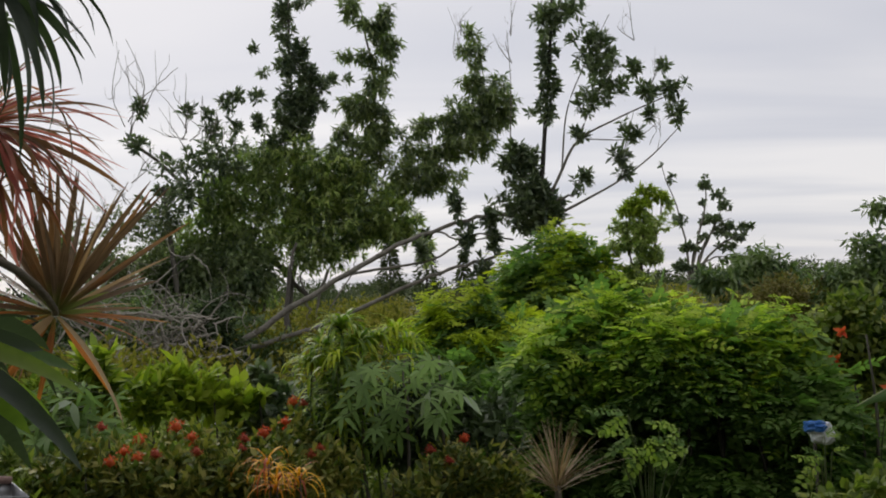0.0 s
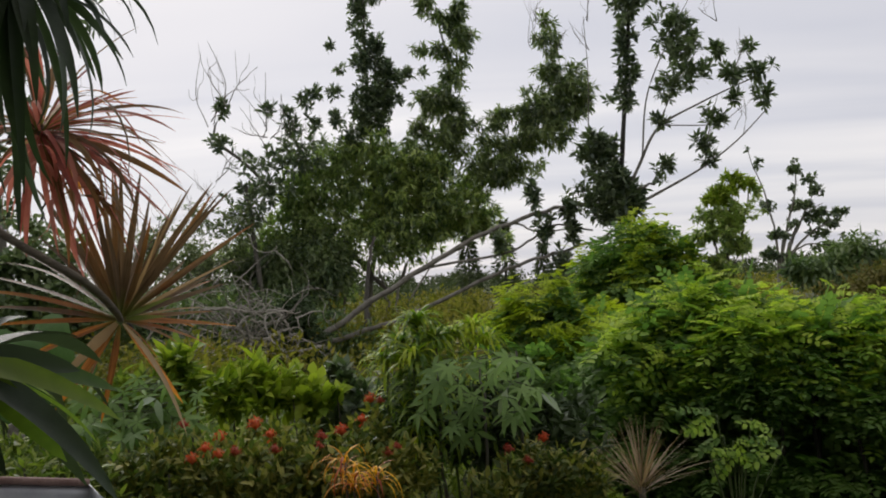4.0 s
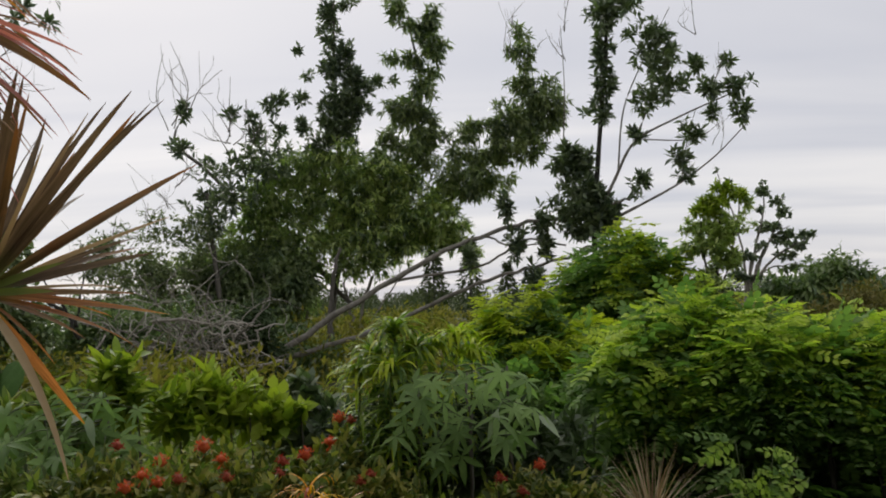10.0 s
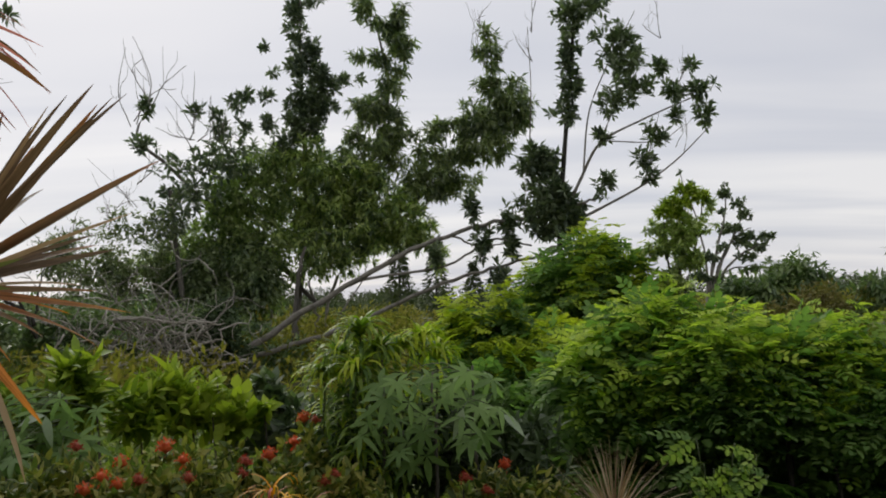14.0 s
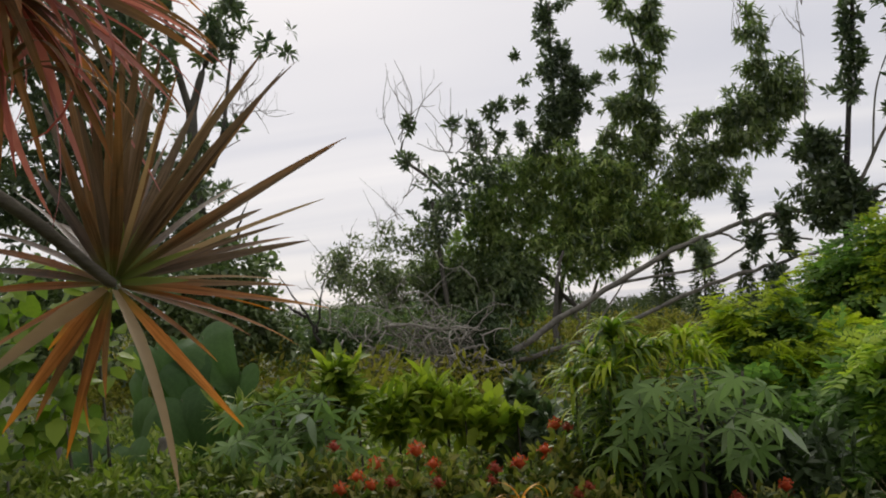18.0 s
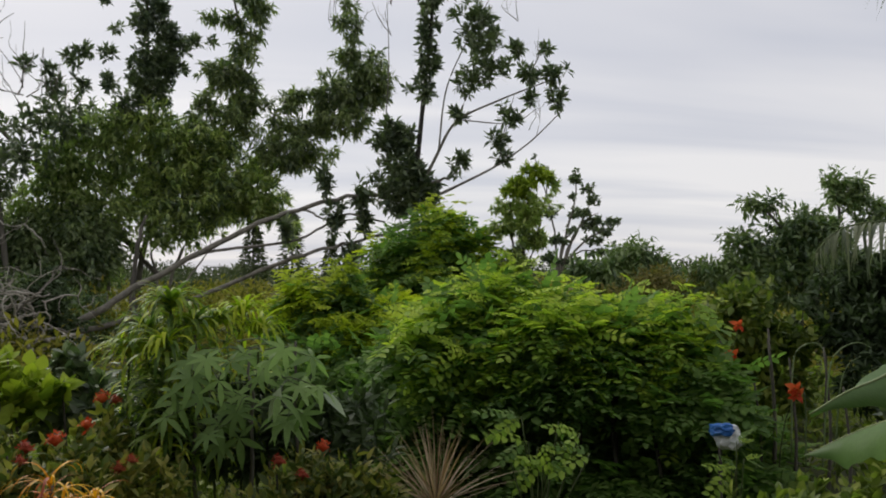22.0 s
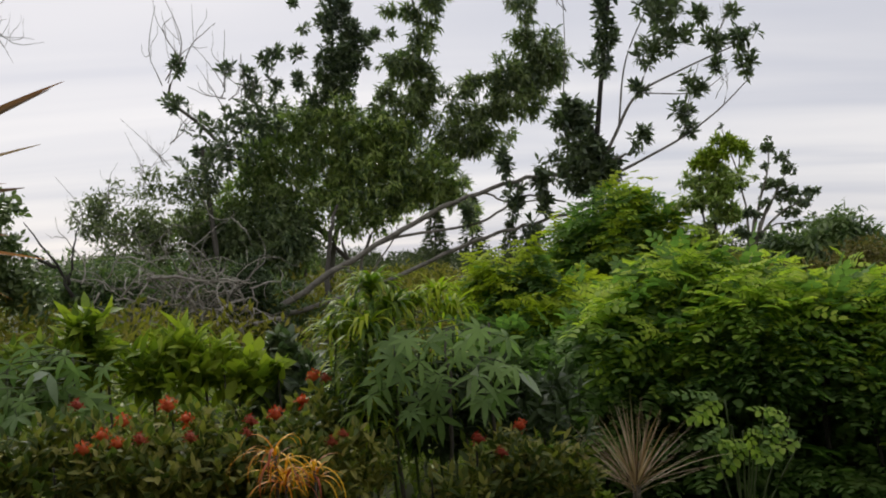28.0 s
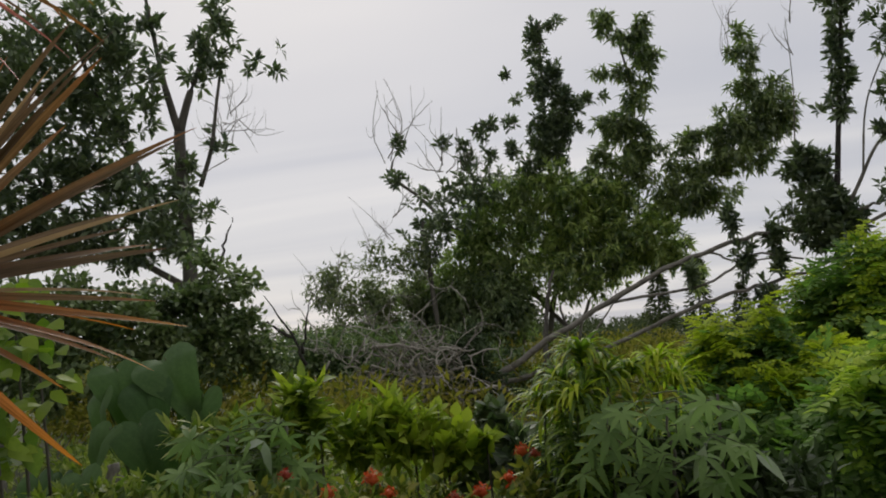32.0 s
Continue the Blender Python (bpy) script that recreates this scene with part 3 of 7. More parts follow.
def far_row(count, y0, y1, h0, h1, width, seed, size, leaves, name, label, x0=-1.1, x1=1.1):
    r = np.random.default_rng(seed)
    y = r.uniform(y0, y1, count)
    x = y * r.uniform(x0, x1, count)
    h = r.uniform(h0, h1, count)
    base = ground_height(x, y)
    balls = np.stack([x, y, base + h * 0.55, h * width, h * 0.5], 1)
    d = unit(r.normal(0, 1, (count, leaves, 3)))
    rad = r.uniform(0, 1, (count, leaves, 1)) ** 0.4
    pos = balls[:, None, :3] + d * rad * np.stack([balls[:, 3], balls[:, 3], balls[:, 4]], 1)[:, None]
    way = unit(d + r.normal(0, 0.6, d.shape))
    s = (size * r.uniform(0.6, 1.3, (count, leaves)) * (y / y0)[:, None] ** 0.5).ravel()
    V, F = scatter(LEAF_TREE, pos.reshape(-1, 3), way.reshape(-1, 3), s, None, 0.6, r)
    return V, F


V, F = far_row(620, 150, 340, 2.6, 5.2, 0.5, 5, 0.75, 130, "far_trees", "")
tagged(link_mesh("far_trees", V, F, M_FAR), "far dark line of trees and palms on the horizon", "trees", kind="stuff")
V, F = far_row(420, 45, 130, 1.0, 2.1, 0.8, 6, 0.3, 150, "", "")
tagged(link_mesh("distant_scrub", V, F, M_FAR), "distant olive-green scrub across the open field", "scrub", kind="stuff")
V, F = far_row(360, 19, 48, 0.7, 1.45, 0.8, 7, 0.16, 180, "", "")
tagged(link_mesh("field_scrub", V, F, M_FIELD), "olive and yellowish green wild shrubs of the field", "scrub", kind="stuff")
V, F = far_row(150, 8.5, 19, 0.6, 1.25, 0.75, 8, 0.13, 190, "", "", -1.0, 1.0)
tagged(link_mesh("wild_shrubs", V, F, M_FIELD), "low wild shrubs with small yellowish green leaves", "scrub", kind="stuff")


# ---- trees ----
for k, (x, y, h, w) in enumerate((( -3.1, 46, 4.6, 0.24), (-1.0, 47, 5.2, 0.2), (1.5, 60, 4.2, 0.25), (-14.5, 50, 3.6, 0.3))):
    rf = np.random.default_rng(300 + k)
    ft = thing("far_tree", (x, y, float(ground_height(x, y))), "dark conical tree far out in the field", "tree", "far trees")
    zz = rf.uniform(0.08, 1, 900) ** 0.8
    rad = (1.05 - zz) * h * w * np.sqrt(rf.uniform(0.1, 1, 900))
    an = rf.uniform(0, 6.28, 900)
    P = np.stack([x + rad * np.cos(an), y + rad * np.sin(an), zz * h], 1)
    V, F = scatter(LEAF_TREE, P, np.stack([np.cos(an), np.sin(an), 0 * an - 0.2], 1) + rf.normal(0, 0.4, P.shape), rf.uniform(0.25, 0.5, 900), None, 0.5, rf)
    link_mesh("crown", V, F, M_FAR, ft)
    limb("trunk", [(x, y, 0), (x, y, h * 0.4), (x, y, h * 0.9)], 0.12, 0.03, M_DARKBARK, ft, 6, 6)


def tree(name, base, label, category="tree", group=""):
    return thing(name, base, label, category, group)


# the big tree in the middle: several leafy columns over a broad dark crown
mid_tree = tree("broad_tree", (-4.30, 21.51, -0.19), "broad dark green tree with three tall leafy tops")
limb("trunk", [(-4.30, 21.50, -0.31), (-4.31, 21.56, 0.70), (-4.20, 21.61, 1.90), (-3.94, 21.60, 3.11)], 0.09, 0.07, M_BARK, mid_tree)
limb("limb", [(-3.94, 21.60, 3.11), (-3.93, 21.36, 5.22), (-3.94, 20.88, 7.39), (-3.80, 20.24, 9.43)], 0.11, 0.02, M_BARK, mid_tree)
limb("limb", [(-3.94, 21.60, 3.11), (-2.46, 21.64, 4.75), (-1.68, 21.28, 6.96), (-1.93, 20.63, 9.05)], 0.10, 0.02, M_BARK, mid_tree)
limb("limb", [(-3.94, 21.60, 3.11), (-1.57, 21.82, 3.97), (0.01, 21.69, 5.29), (1.10, 21.29, 7.01), (1.04, 20.84, 8.56)], 0.10, 0.02, M_BARK, mid_tree)
limb("limb", [(-4.19, 21.60, 2.21), (-5.73, 21.18, 3.44), (-7.27, 20.49, 5.19), (-7.98, 20.10, 5.88), (-7.63, 20.03, 6.72)], 0.08, 0.02, M_BARK, mid_tree)
limb("limb", [(-3.76, 21.68, 1.59), (-4.34, 21.57, 2.21), (-4.89, 21.41, 3.13)], 0.07, 0.03, M_BARK, mid_tree)
for k, ends in enumerate(([(-5.09, 21.37, 0.14), (-4.97, 21.45, 1.33), (-5.05, 21.41, 2.53), (-4.74, 21.42, 3.43)], [(-3.57, 21.66, 0.07), (-3.47, 21.73, 1.27), (-3.14, 21.76, 2.48), (-2.51, 21.79, 3.38)], [(-4.01, 21.57, -0.06), (-3.77, 21.68, 1.13), (-3.97, 21.64, 2.20)])):
    limb("trunk", ends, 0.055, 0.03, M_DEADWOOD, mid_tree, 14, 7, 0.03, 26 + k, "thin pale side trunk")
TOPS_DARK = [(-3.95, 20.36, 9.18, 0.30, 0.35), (-3.43, 20.31, 9.37, 0.28, 0.17), (-3.99, 20.47, 8.63, 0.35, 0.35), (-3.72, 20.56, 8.20, 0.42, 0.35), (-4.64, 20.67, 7.66, 0.19, 0.17), (-3.97, 20.64, 7.78, 0.42, 0.35), (-3.46, 20.67, 7.62, 0.35, 0.28), (-3.11, 20.74, 7.25, 0.31, 0.25), (-3.71, 20.77, 7.13, 0.57, 0.40), (-3.36, 20.84, 6.76, 0.50, 0.28), (-4.03, 20.87, 6.64, 0.50, 0.36), (-3.83, 20.93, 6.32, 0.61, 0.31), (-4.30, 21.00, 6.00, 0.39, 0.26), (-4.47, 21.07, 5.67, 0.39, 0.22), (-3.55, 21.00, 5.98, 0.31, 0.21)]
TOPS = [(-2.20, 20.36, 9.12, 0.38, 0.22), (-1.33, 20.37, 9.02, 0.30, 0.22), (-1.64, 20.44, 8.68, 0.53, 0.36), (-1.51, 20.56, 8.12, 0.55, 0.41), (-2.23, 20.60, 7.93, 0.33, 0.22), (-1.54, 20.67, 7.55, 0.47, 0.36), (-1.71, 20.77, 7.06, 0.59, 0.36), (-2.03, 20.87, 6.57, 0.58, 0.42), (-1.60, 20.94, 6.20, 0.50, 0.42), (-1.91, 21.01, 5.85, 0.75, 0.42), (-2.15, 21.08, 5.53, 0.84, 0.34), (0.99, 20.51, 8.28, 0.22, 0.33), (1.06, 20.60, 7.81, 0.33, 0.33), (1.14, 20.70, 7.31, 0.40, 0.30), (1.42, 20.77, 6.95, 0.57, 0.33), (1.41, 20.86, 6.52, 0.73, 0.36), (1.85, 20.91, 6.22, 0.47, 0.30), (0.49, 20.87, 6.48, 0.40, 0.26), (0.92, 20.96, 6.04, 0.86, 0.47), (0.32, 20.99, 5.88, 0.67, 0.42), (-0.27, 20.97, 6.01, 0.43, 0.27), (0.76, 21.07, 5.49, 0.94, 0.34), (1.20, 21.09, 5.37, 0.47, 0.21), (-0.58, 21.06, 5.58, 0.63, 0.34), (-0.15, 21.16, 5.06, 0.81, 0.41), (-0.62, 21.24, 4.63, 0.72, 0.34), (0.26, 21.21, 4.78, 0.55, 0.31), (-1.20, 21.16, 5.09, 0.60, 0.37), (-0.17, 21.29, 4.40, 0.47, 0.20)]
MASS = [(-3.43, 21.11, 5.39, 0.87, 0.39), (-3.90, 21.16, 5.19, 0.73, 0.44), (-2.85, 21.19, 5.00, 1.05, 0.58), (-3.63, 21.27, 4.59, 1.06, 0.61), (-2.43, 21.29, 4.47, 1.06, 0.53), (-1.53, 21.29, 4.44, 0.79, 0.44), (-3.22, 21.41, 3.83, 1.24, 0.63), (-2.16, 21.41, 3.80, 1.06, 0.63), (-4.11, 21.36, 4.16, 0.89, 0.61), (-1.33, 21.41, 3.80, 0.74, 0.46), (-1.00, 21.49, 3.34, 0.53, 0.35), (-3.70, 21.53, 3.25, 1.22, 0.35), (-2.49, 21.53, 3.21, 1.04, 0.46), (-4.68, 21.49, 3.51, 0.74, 0.50), (-2.81, 21.60, 2.84, 0.72, 0.18), (-1.73, 21.53, 3.18, 0.67, 0.32), (-0.52, 21.56, 2.99, 0.25, 0.25), (-0.46, 21.60, 2.61, 0.25, 0.18)]
SKIRT = [(-7.35, 20.60, 1.71, 0.58, 0.38), (-5.48, 20.60, 1.15, 0.65, 0.32), (-6.50, 20.60, 0.82, 0.65, 0.29), (-7.51, 20.60, 1.00, 0.58, 0.29), (-5.18, 20.60, 1.64, 0.43, 0.29)] + [(-5.21, 21.00, 5.21, 0.78, 0.38), (-5.15, 21.00, 4.60, 0.74, 0.56), (-5.74, 21.00, 4.55, 0.60, 0.56), (-5.53, 21.00, 3.72, 0.74, 0.56), (-6.13, 21.00, 3.44, 0.64, 0.56), (-5.18, 21.00, 2.89, 0.85, 0.46), (-6.00, 21.00, 2.55, 0.74, 0.49), (-6.81, 21.00, 2.73, 0.67, 0.49), (-5.42, 21.00, 2.09, 0.82, 0.49), (-6.23, 21.00, 1.82, 0.74, 0.42), (-7.05, 21.00, 1.92, 0.56, 0.42), (-7.63, 21.00, 2.60, 0.60, 0.46), (-5.87, 21.00, 1.29, 0.89, 0.38), (-6.91, 21.00, 1.25, 0.71, 0.35), (-3.93, 21.00, 2.56, 0.53, 0.18), (-3.04, 21.00, 2.60, 0.46, 0.14)]
UNDER = [(-6.81, 20.50, 1.84, 0.55, 0.49), (-6.02, 20.50, 1.81, 0.55, 0.49), (-5.29, 20.50, 1.93, 0.55, 0.46), (-4.85, 20.50, 2.32, 0.37, 0.37), (-5.88, 20.50, 1.21, 0.49, 0.37), (-5.16, 20.50, 1.18, 0.43, 0.35), (-6.67, 20.50, 1.23, 0.46, 0.32), (-7.31, 20.50, 2.29, 0.43, 0.43), (-5.42, 20.50, 2.66, 0.58, 0.37), (-6.29, 20.50, 2.54, 0.55, 0.37)]
LEAF_HANG = diamond(0.24, 0.12, 0.45, 0.4)
r = np.random.default_rng(21)
P, A = in_balls(TOPS_DARK, 520, r, 0.3, 1, 0, 0.95)
V, F = rosettes(P, A * 0.7 + (0, 0, 0.5), 14, LEAF_TUFT, 0.19, r)
link_mesh("dark_top", V, F, M_TUFT, mid_tree, "dark leafy top with rosettes of leaves")
P, A = in_balls(TOPS, 1400, r, 0.35, 6, 0.2, 0.92)
V, F = rosettes(P, A * 0.6 + (0, 0, -0.35), 13, LEAF_HANG, 0.24, r)
link_mesh("crown_top", V, F, M_TOP, mid_tree)
P, A = in_balls(MASS, 1600, r, 0.5, 8, 0.15, 1.02)
V, F = rosettes(P, A * 0.8 + (0, 0, -0.2), 14, LEAF_HANG, 0.25, r)
link_mesh("crown", V, F, M_TREE, mid_tree)
V, F = sprays(SKIRT, 2300, 12, LEAF_TREE, 0.18, r, 0.6, clump=5, loose=0.2, shrink=1.0)
link_mesh("lower_crown", V, F, M_SKIRT, mid_tree, "dusty grey-green lower leaves")
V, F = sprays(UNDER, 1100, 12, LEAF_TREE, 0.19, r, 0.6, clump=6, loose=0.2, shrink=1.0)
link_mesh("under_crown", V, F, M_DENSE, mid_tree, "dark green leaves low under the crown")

limb("trunk", [(-3.55, 17.50, -0.33), (-3.57, 17.50, 0.88), (-3.54, 17.50, 1.61), (-3.44, 17.50, 2.35), (-3.28, 17.50, 2.84)], 0.075, 0.03, M_BARK, mid_tree, 18, 7, 0.02, 33, "thin grey side trunk")

# a thinner tree at its side with tufts at the ends of bare branches
side_tree = tree("tufted_tree", (-6.69, 19.87, 0.03), "thin half-bare tree with dark leaf tufts")
limb("trunk", [(-6.69, 19.86, -0.03), (-6.76, 19.91, 1.42), (-6.91, 19.81, 3.10), (-6.98, 19.63, 4.48)], 0.09, 0.05, M_BARK, side_tree)
TUFTS = [(-7.30, 19.14, 6.42, 0.32, 0.24), (-7.52, 19.25, 5.53, 0.52, 0.32), (-6.28, 19.50, 6.40, 0.21, 0.21), (-5.72, 19.74, 6.08, 0.24, 0.32), (-5.36, 19.72, 6.56, 0.24, 0.24), (-5.22, 19.87, 6.09, 0.26, 0.24), (-5.01, 19.74, 6.84, 0.32, 0.18), (-4.54, 19.86, 6.82, 0.29, 0.21), (-4.65, 19.97, 6.24, 0.29, 0.32), (-2.51, 20.10, 7.20, 0.41, 0.32), (-5.83, 19.63, 6.41, 0.18, 0.15), (-4.58, 19.51, 7.97, 0.12, 0.12)]
BODY = [(-6.83, 19.64, 4.76, 0.66, 0.59), (-7.00, 19.70, 3.93, 0.66, 0.66), (-6.34, 19.82, 4.63, 0.66, 0.74), (-5.64, 19.91, 5.33, 0.74, 0.66)]
THIN = [(-8.11, 19.32, 3.52, 0.66, 0.44), (-8.71, 19.11, 2.85, 0.81, 0.52), (-7.78, 19.50, 2.83, 0.81, 0.66), (-8.38, 19.29, 2.16, 1.18, 0.52), (-7.27, 19.65, 3.38, 0.66, 0.59)] + [(-9.46, 19.30, 2.91, 0.61, 0.48), (-8.50, 19.30, 2.71, 0.61, 0.48), (-7.89, 19.30, 2.18, 0.50, 0.48), (-9.17, 19.30, 1.87, 0.61, 0.42), (-8.23, 19.30, 1.48, 0.61, 0.37), (-9.91, 19.30, 1.68, 0.50, 0.37), (-7.41, 19.30, 2.87, 0.45, 0.45)]
tuft_parts("leaf_tuft", TUFTS, 17, 14, 0.21, M_TUFT, side_tree, r)
P, A = in_balls(BODY, 150, r, 0.3)
V, F = rosettes(P, A + (0, 0, 0.5), 11, LEAF_TUFT, 0.24, r)
link_mesh("crown", V, F, M_TUFT, side_tree)
V, F = sprays(THIN, 850, 10, LEAF_TREE, 0.15, r, 0.3)
link_mesh("grey_crown", V, F, M_GREY, side_tree, "sparse dusty grey-green leaves")
BARE = [(-7.29, 19.12, 6.49), (-6.40, 19.64, 5.59), (-5.82, 19.81, 5.60), (-7.66, 19.11, 5.95), (-6.33, 19.63, 5.73), (-5.38, 19.98, 5.33), (-7.58, 19.39, 4.61)]
for k, ends in enumerate(([(-6.65, 18.65, 3.15), (-6.61, 18.90, 2.83), (-6.26, 18.65, 2.68), (-6.08, 18.90, 2.75), (-5.93, 18.65, 2.86)], [(-7.29, 18.90, 1.86), (-6.86, 18.65, 2.11), (-6.48, 18.90, 2.50), (-6.06, 18.65, 2.67)], [(-8.64, 18.65, 2.17), (-8.09, 18.90, 1.88), (-7.19, 18.65, 1.86)], [(-6.08, 18.90, 2.72), (-5.67, 18.65, 2.40), (-5.62, 18.90, 2.07)])):
    limb("dead_branch", ends, 0.02, 0.008, M_BLEACHED, side_tree, 24, 6, 0.012, 90 + k)
twig_parts(BARE, 18, 1.3, 0.016, M_DEADWOOD, side_tree, r, 1.0)
twig_parts([(-9.04, 18.95, 2.98), (-8.22, 19.26, 3.65), (-9.48, 18.76, 2.59), (-7.86, 19.38, 3.93)], 14, 1.1, 0.011, M_DEADWOOD, side_tree, r, 0.9)

# the leaning grey stems and the tufted tree at their upper end
leaning = tree("leaning_tree", (-4.73, 15.78, 0.44), "fallen grey tree leaning on its long bare stems")
limb("stem", [(-4.78, 15.77, 0.41), (-3.84, 16.05, 0.96), (-2.83, 16.16, 1.60), (-1.45, 16.12, 2.35), (-0.53, 16.05, 2.77), (0.72, 15.90, 3.11), (1.50, 15.84, 3.15), (2.38, 15.70, 3.37), (2.81, 15.60, 3.56)], 0.072, 0.02, M_DEADWOOD, leaning, 44, 8, 0.02)
limb("stem", [(-4.58, 15.83, 0.47), (-3.76, 16.15, 0.67), (-2.77, 16.36, 0.95), (-1.49, 16.33, 1.44), (-0.22, 16.19, 1.97), (0.81, 16.05, 2.23), (1.70, 15.87, 2.48), (2.25, 15.78, 2.77)], 0.058, 0.022, M_DEADWOOD, leaning, 40, 8, 0.02)
limb("branch", [(-2.14, 16.16, 2.01), (-1.23, 16.14, 2.14), (-0.32, 16.08, 2.25), (0.25, 16.06, 2.52), (0.71, 15.93, 2.77), (1.48, 15.88, 2.62)], 0.034, 0.02, M_DEADWOOD, leaning, 24, 6, 0.01)
limb("branch", [(-0.58, 16.05, 2.75), (-0.07, 16.04, 2.86), (0.37, 15.95, 2.66), (1.04, 15.91, 2.68)], 0.03, 0.015, M_DEADWOOD, leaning, 18, 6, 0.01)
limb("branch", [(-2.38, 16.13, 1.36), (-1.91, 16.09, 2.02), (-1.79, 16.09, 2.36)], 0.02, 0.01, M_DEADWOOD, leaning, 12, 6, 0.01)

top_tree = tree("open_tree", (2.10, 15.84, 1.66), "slender open tree with dark leaf tufts on bare branches")
limb("trunk", [(2.08, 15.83, 1.22), (2.03, 15.81, 2.78), (2.16, 15.57, 4.52), (2.28, 15.21, 5.98), (2.34, 14.71, 7.43)], 0.07, 0.025, M_DARKBARK, top_tree, 30)
limb("limb", [(1.98, 15.80, 2.89), (2.44, 15.63, 3.85), (2.82, 15.45, 4.53), (3.55, 15.22, 4.90), (4.63, 14.83, 5.30)], 0.04, 0.012, M_DEADWOOD, top_tree, 24)
limb("limb", [(1.98, 15.80, 2.89), (3.02, 15.59, 3.39), (3.65, 15.40, 3.72), (4.25, 15.18, 4.16), (4.76, 14.93, 4.68)], 0.032, 0.009, M_DEADWOOD, top_tree, 24)
limb("limb", [(2.50, 15.61, 3.96), (2.62, 15.37, 5.13), (2.98, 15.07, 6.02), (3.42, 14.70, 6.86)], 0.02, 0.006, M_DEADWOOD, top_tree, 24)
limb("limb", [(2.82, 15.45, 4.53), (3.14, 15.23, 5.29), (3.54, 14.99, 5.87)], 0.02, 0.006, M_DEADWOOD, top_tree, 16)
limb("limb", [(2.82, 15.44, 4.58), (3.86, 15.23, 4.50), (4.35, 15.03, 4.77)], 0.014, 0.005, M_DEADWOOD, top_tree, 16)
limb("limb", [(3.65, 15.40, 3.72), (3.75, 15.27, 4.41), (3.90, 15.11, 5.02)], 0.014, 0.005, M_DEADWOOD, top_tree, 16)
limb("limb", [(1.48, 15.64, 4.56), (1.52, 15.40, 5.62), (1.46, 15.08, 6.74)], 0.014, 0.005, M_DEADWOOD, top_tree, 16)
STEM_TUFTS = [(2.61, 14.81, 7.03, 0.56, 0.25), (2.25, 14.93, 6.87, 0.34, 0.39), (2.28, 15.12, 6.28, 0.27, 0.45), (2.28, 15.29, 5.67, 0.27, 0.39), (2.21, 15.43, 5.15, 0.31, 0.29), (3.13, 14.89, 6.50, 0.47, 0.31), (3.24, 15.01, 6.05, 0.54, 0.38), (3.45, 15.09, 5.57, 0.56, 0.34)]
ARM_TUFTS = [(3.04, 15.26, 5.25, 0.27, 0.34), (4.15, 14.95, 5.40, 0.38, 0.22), (4.58, 14.82, 5.41, 0.38, 0.18), (4.69, 14.88, 4.99, 0.25, 0.38), (3.89, 14.89, 5.88, 0.20, 0.16), (3.84, 15.20, 4.66, 0.25, 0.36), (3.65, 15.33, 4.20, 0.22, 0.20), (3.75, 15.36, 3.86, 0.17, 0.20), (2.87, 15.57, 3.72, 0.25, 0.38), (2.88, 15.41, 4.69, 0.17, 0.17), (4.43, 14.74, 5.87, 0.11, 0.09), (4.20, 15.03, 4.99, 0.16, 0.16)]
LOW = [(1.69, 15.68, 4.22, 0.47, 0.43), (1.79, 15.76, 3.62, 0.65, 0.50), (1.83, 15.80, 3.12, 0.62, 0.43), (2.26, 15.74, 3.21, 0.39, 0.45), (0.34, 15.89, 3.40, 0.16, 0.36), (0.51, 15.94, 2.75, 0.22, 0.38), (1.05, 15.88, 3.13, 0.18, 0.31), (1.09, 15.91, 2.65, 0.16, 0.27), (0.85, 15.96, 2.04, 0.34, 0.31), (-0.42, 15.97, 2.48, 0.16, 0.25)]
tuft_parts("leaf_tuft", STEM_TUFTS, 30, 14, 0.195, M_TUFT, top_tree, r)
tuft_parts("leaf_tuft", ARM_TUFTS, 21, 14, 0.195, M_TUFT, top_tree, r)
tuft_parts("leaf_tuft", LOW[:4], 75, 13, 0.21, M_TUFT, top_tree, r)
tuft_parts("leaf_tuft", LOW[4:], 34, 13, 0.21, M_TUFT, top_tree, r)
twig_parts([(0.60, 15.16, 6.68), (0.48, 15.29, 6.29), (1.50, 15.26, 6.13), (1.51, 15.11, 6.63), (3.83, 14.74, 6.43), (4.24, 14.90, 5.49), (4.25, 15.16, 4.26), (3.85, 15.30, 4.08), (1.02, 15.27, 6.26)], 16, 0.8, 0.008, M_DEADWOOD, top_tree, r, 1.0)

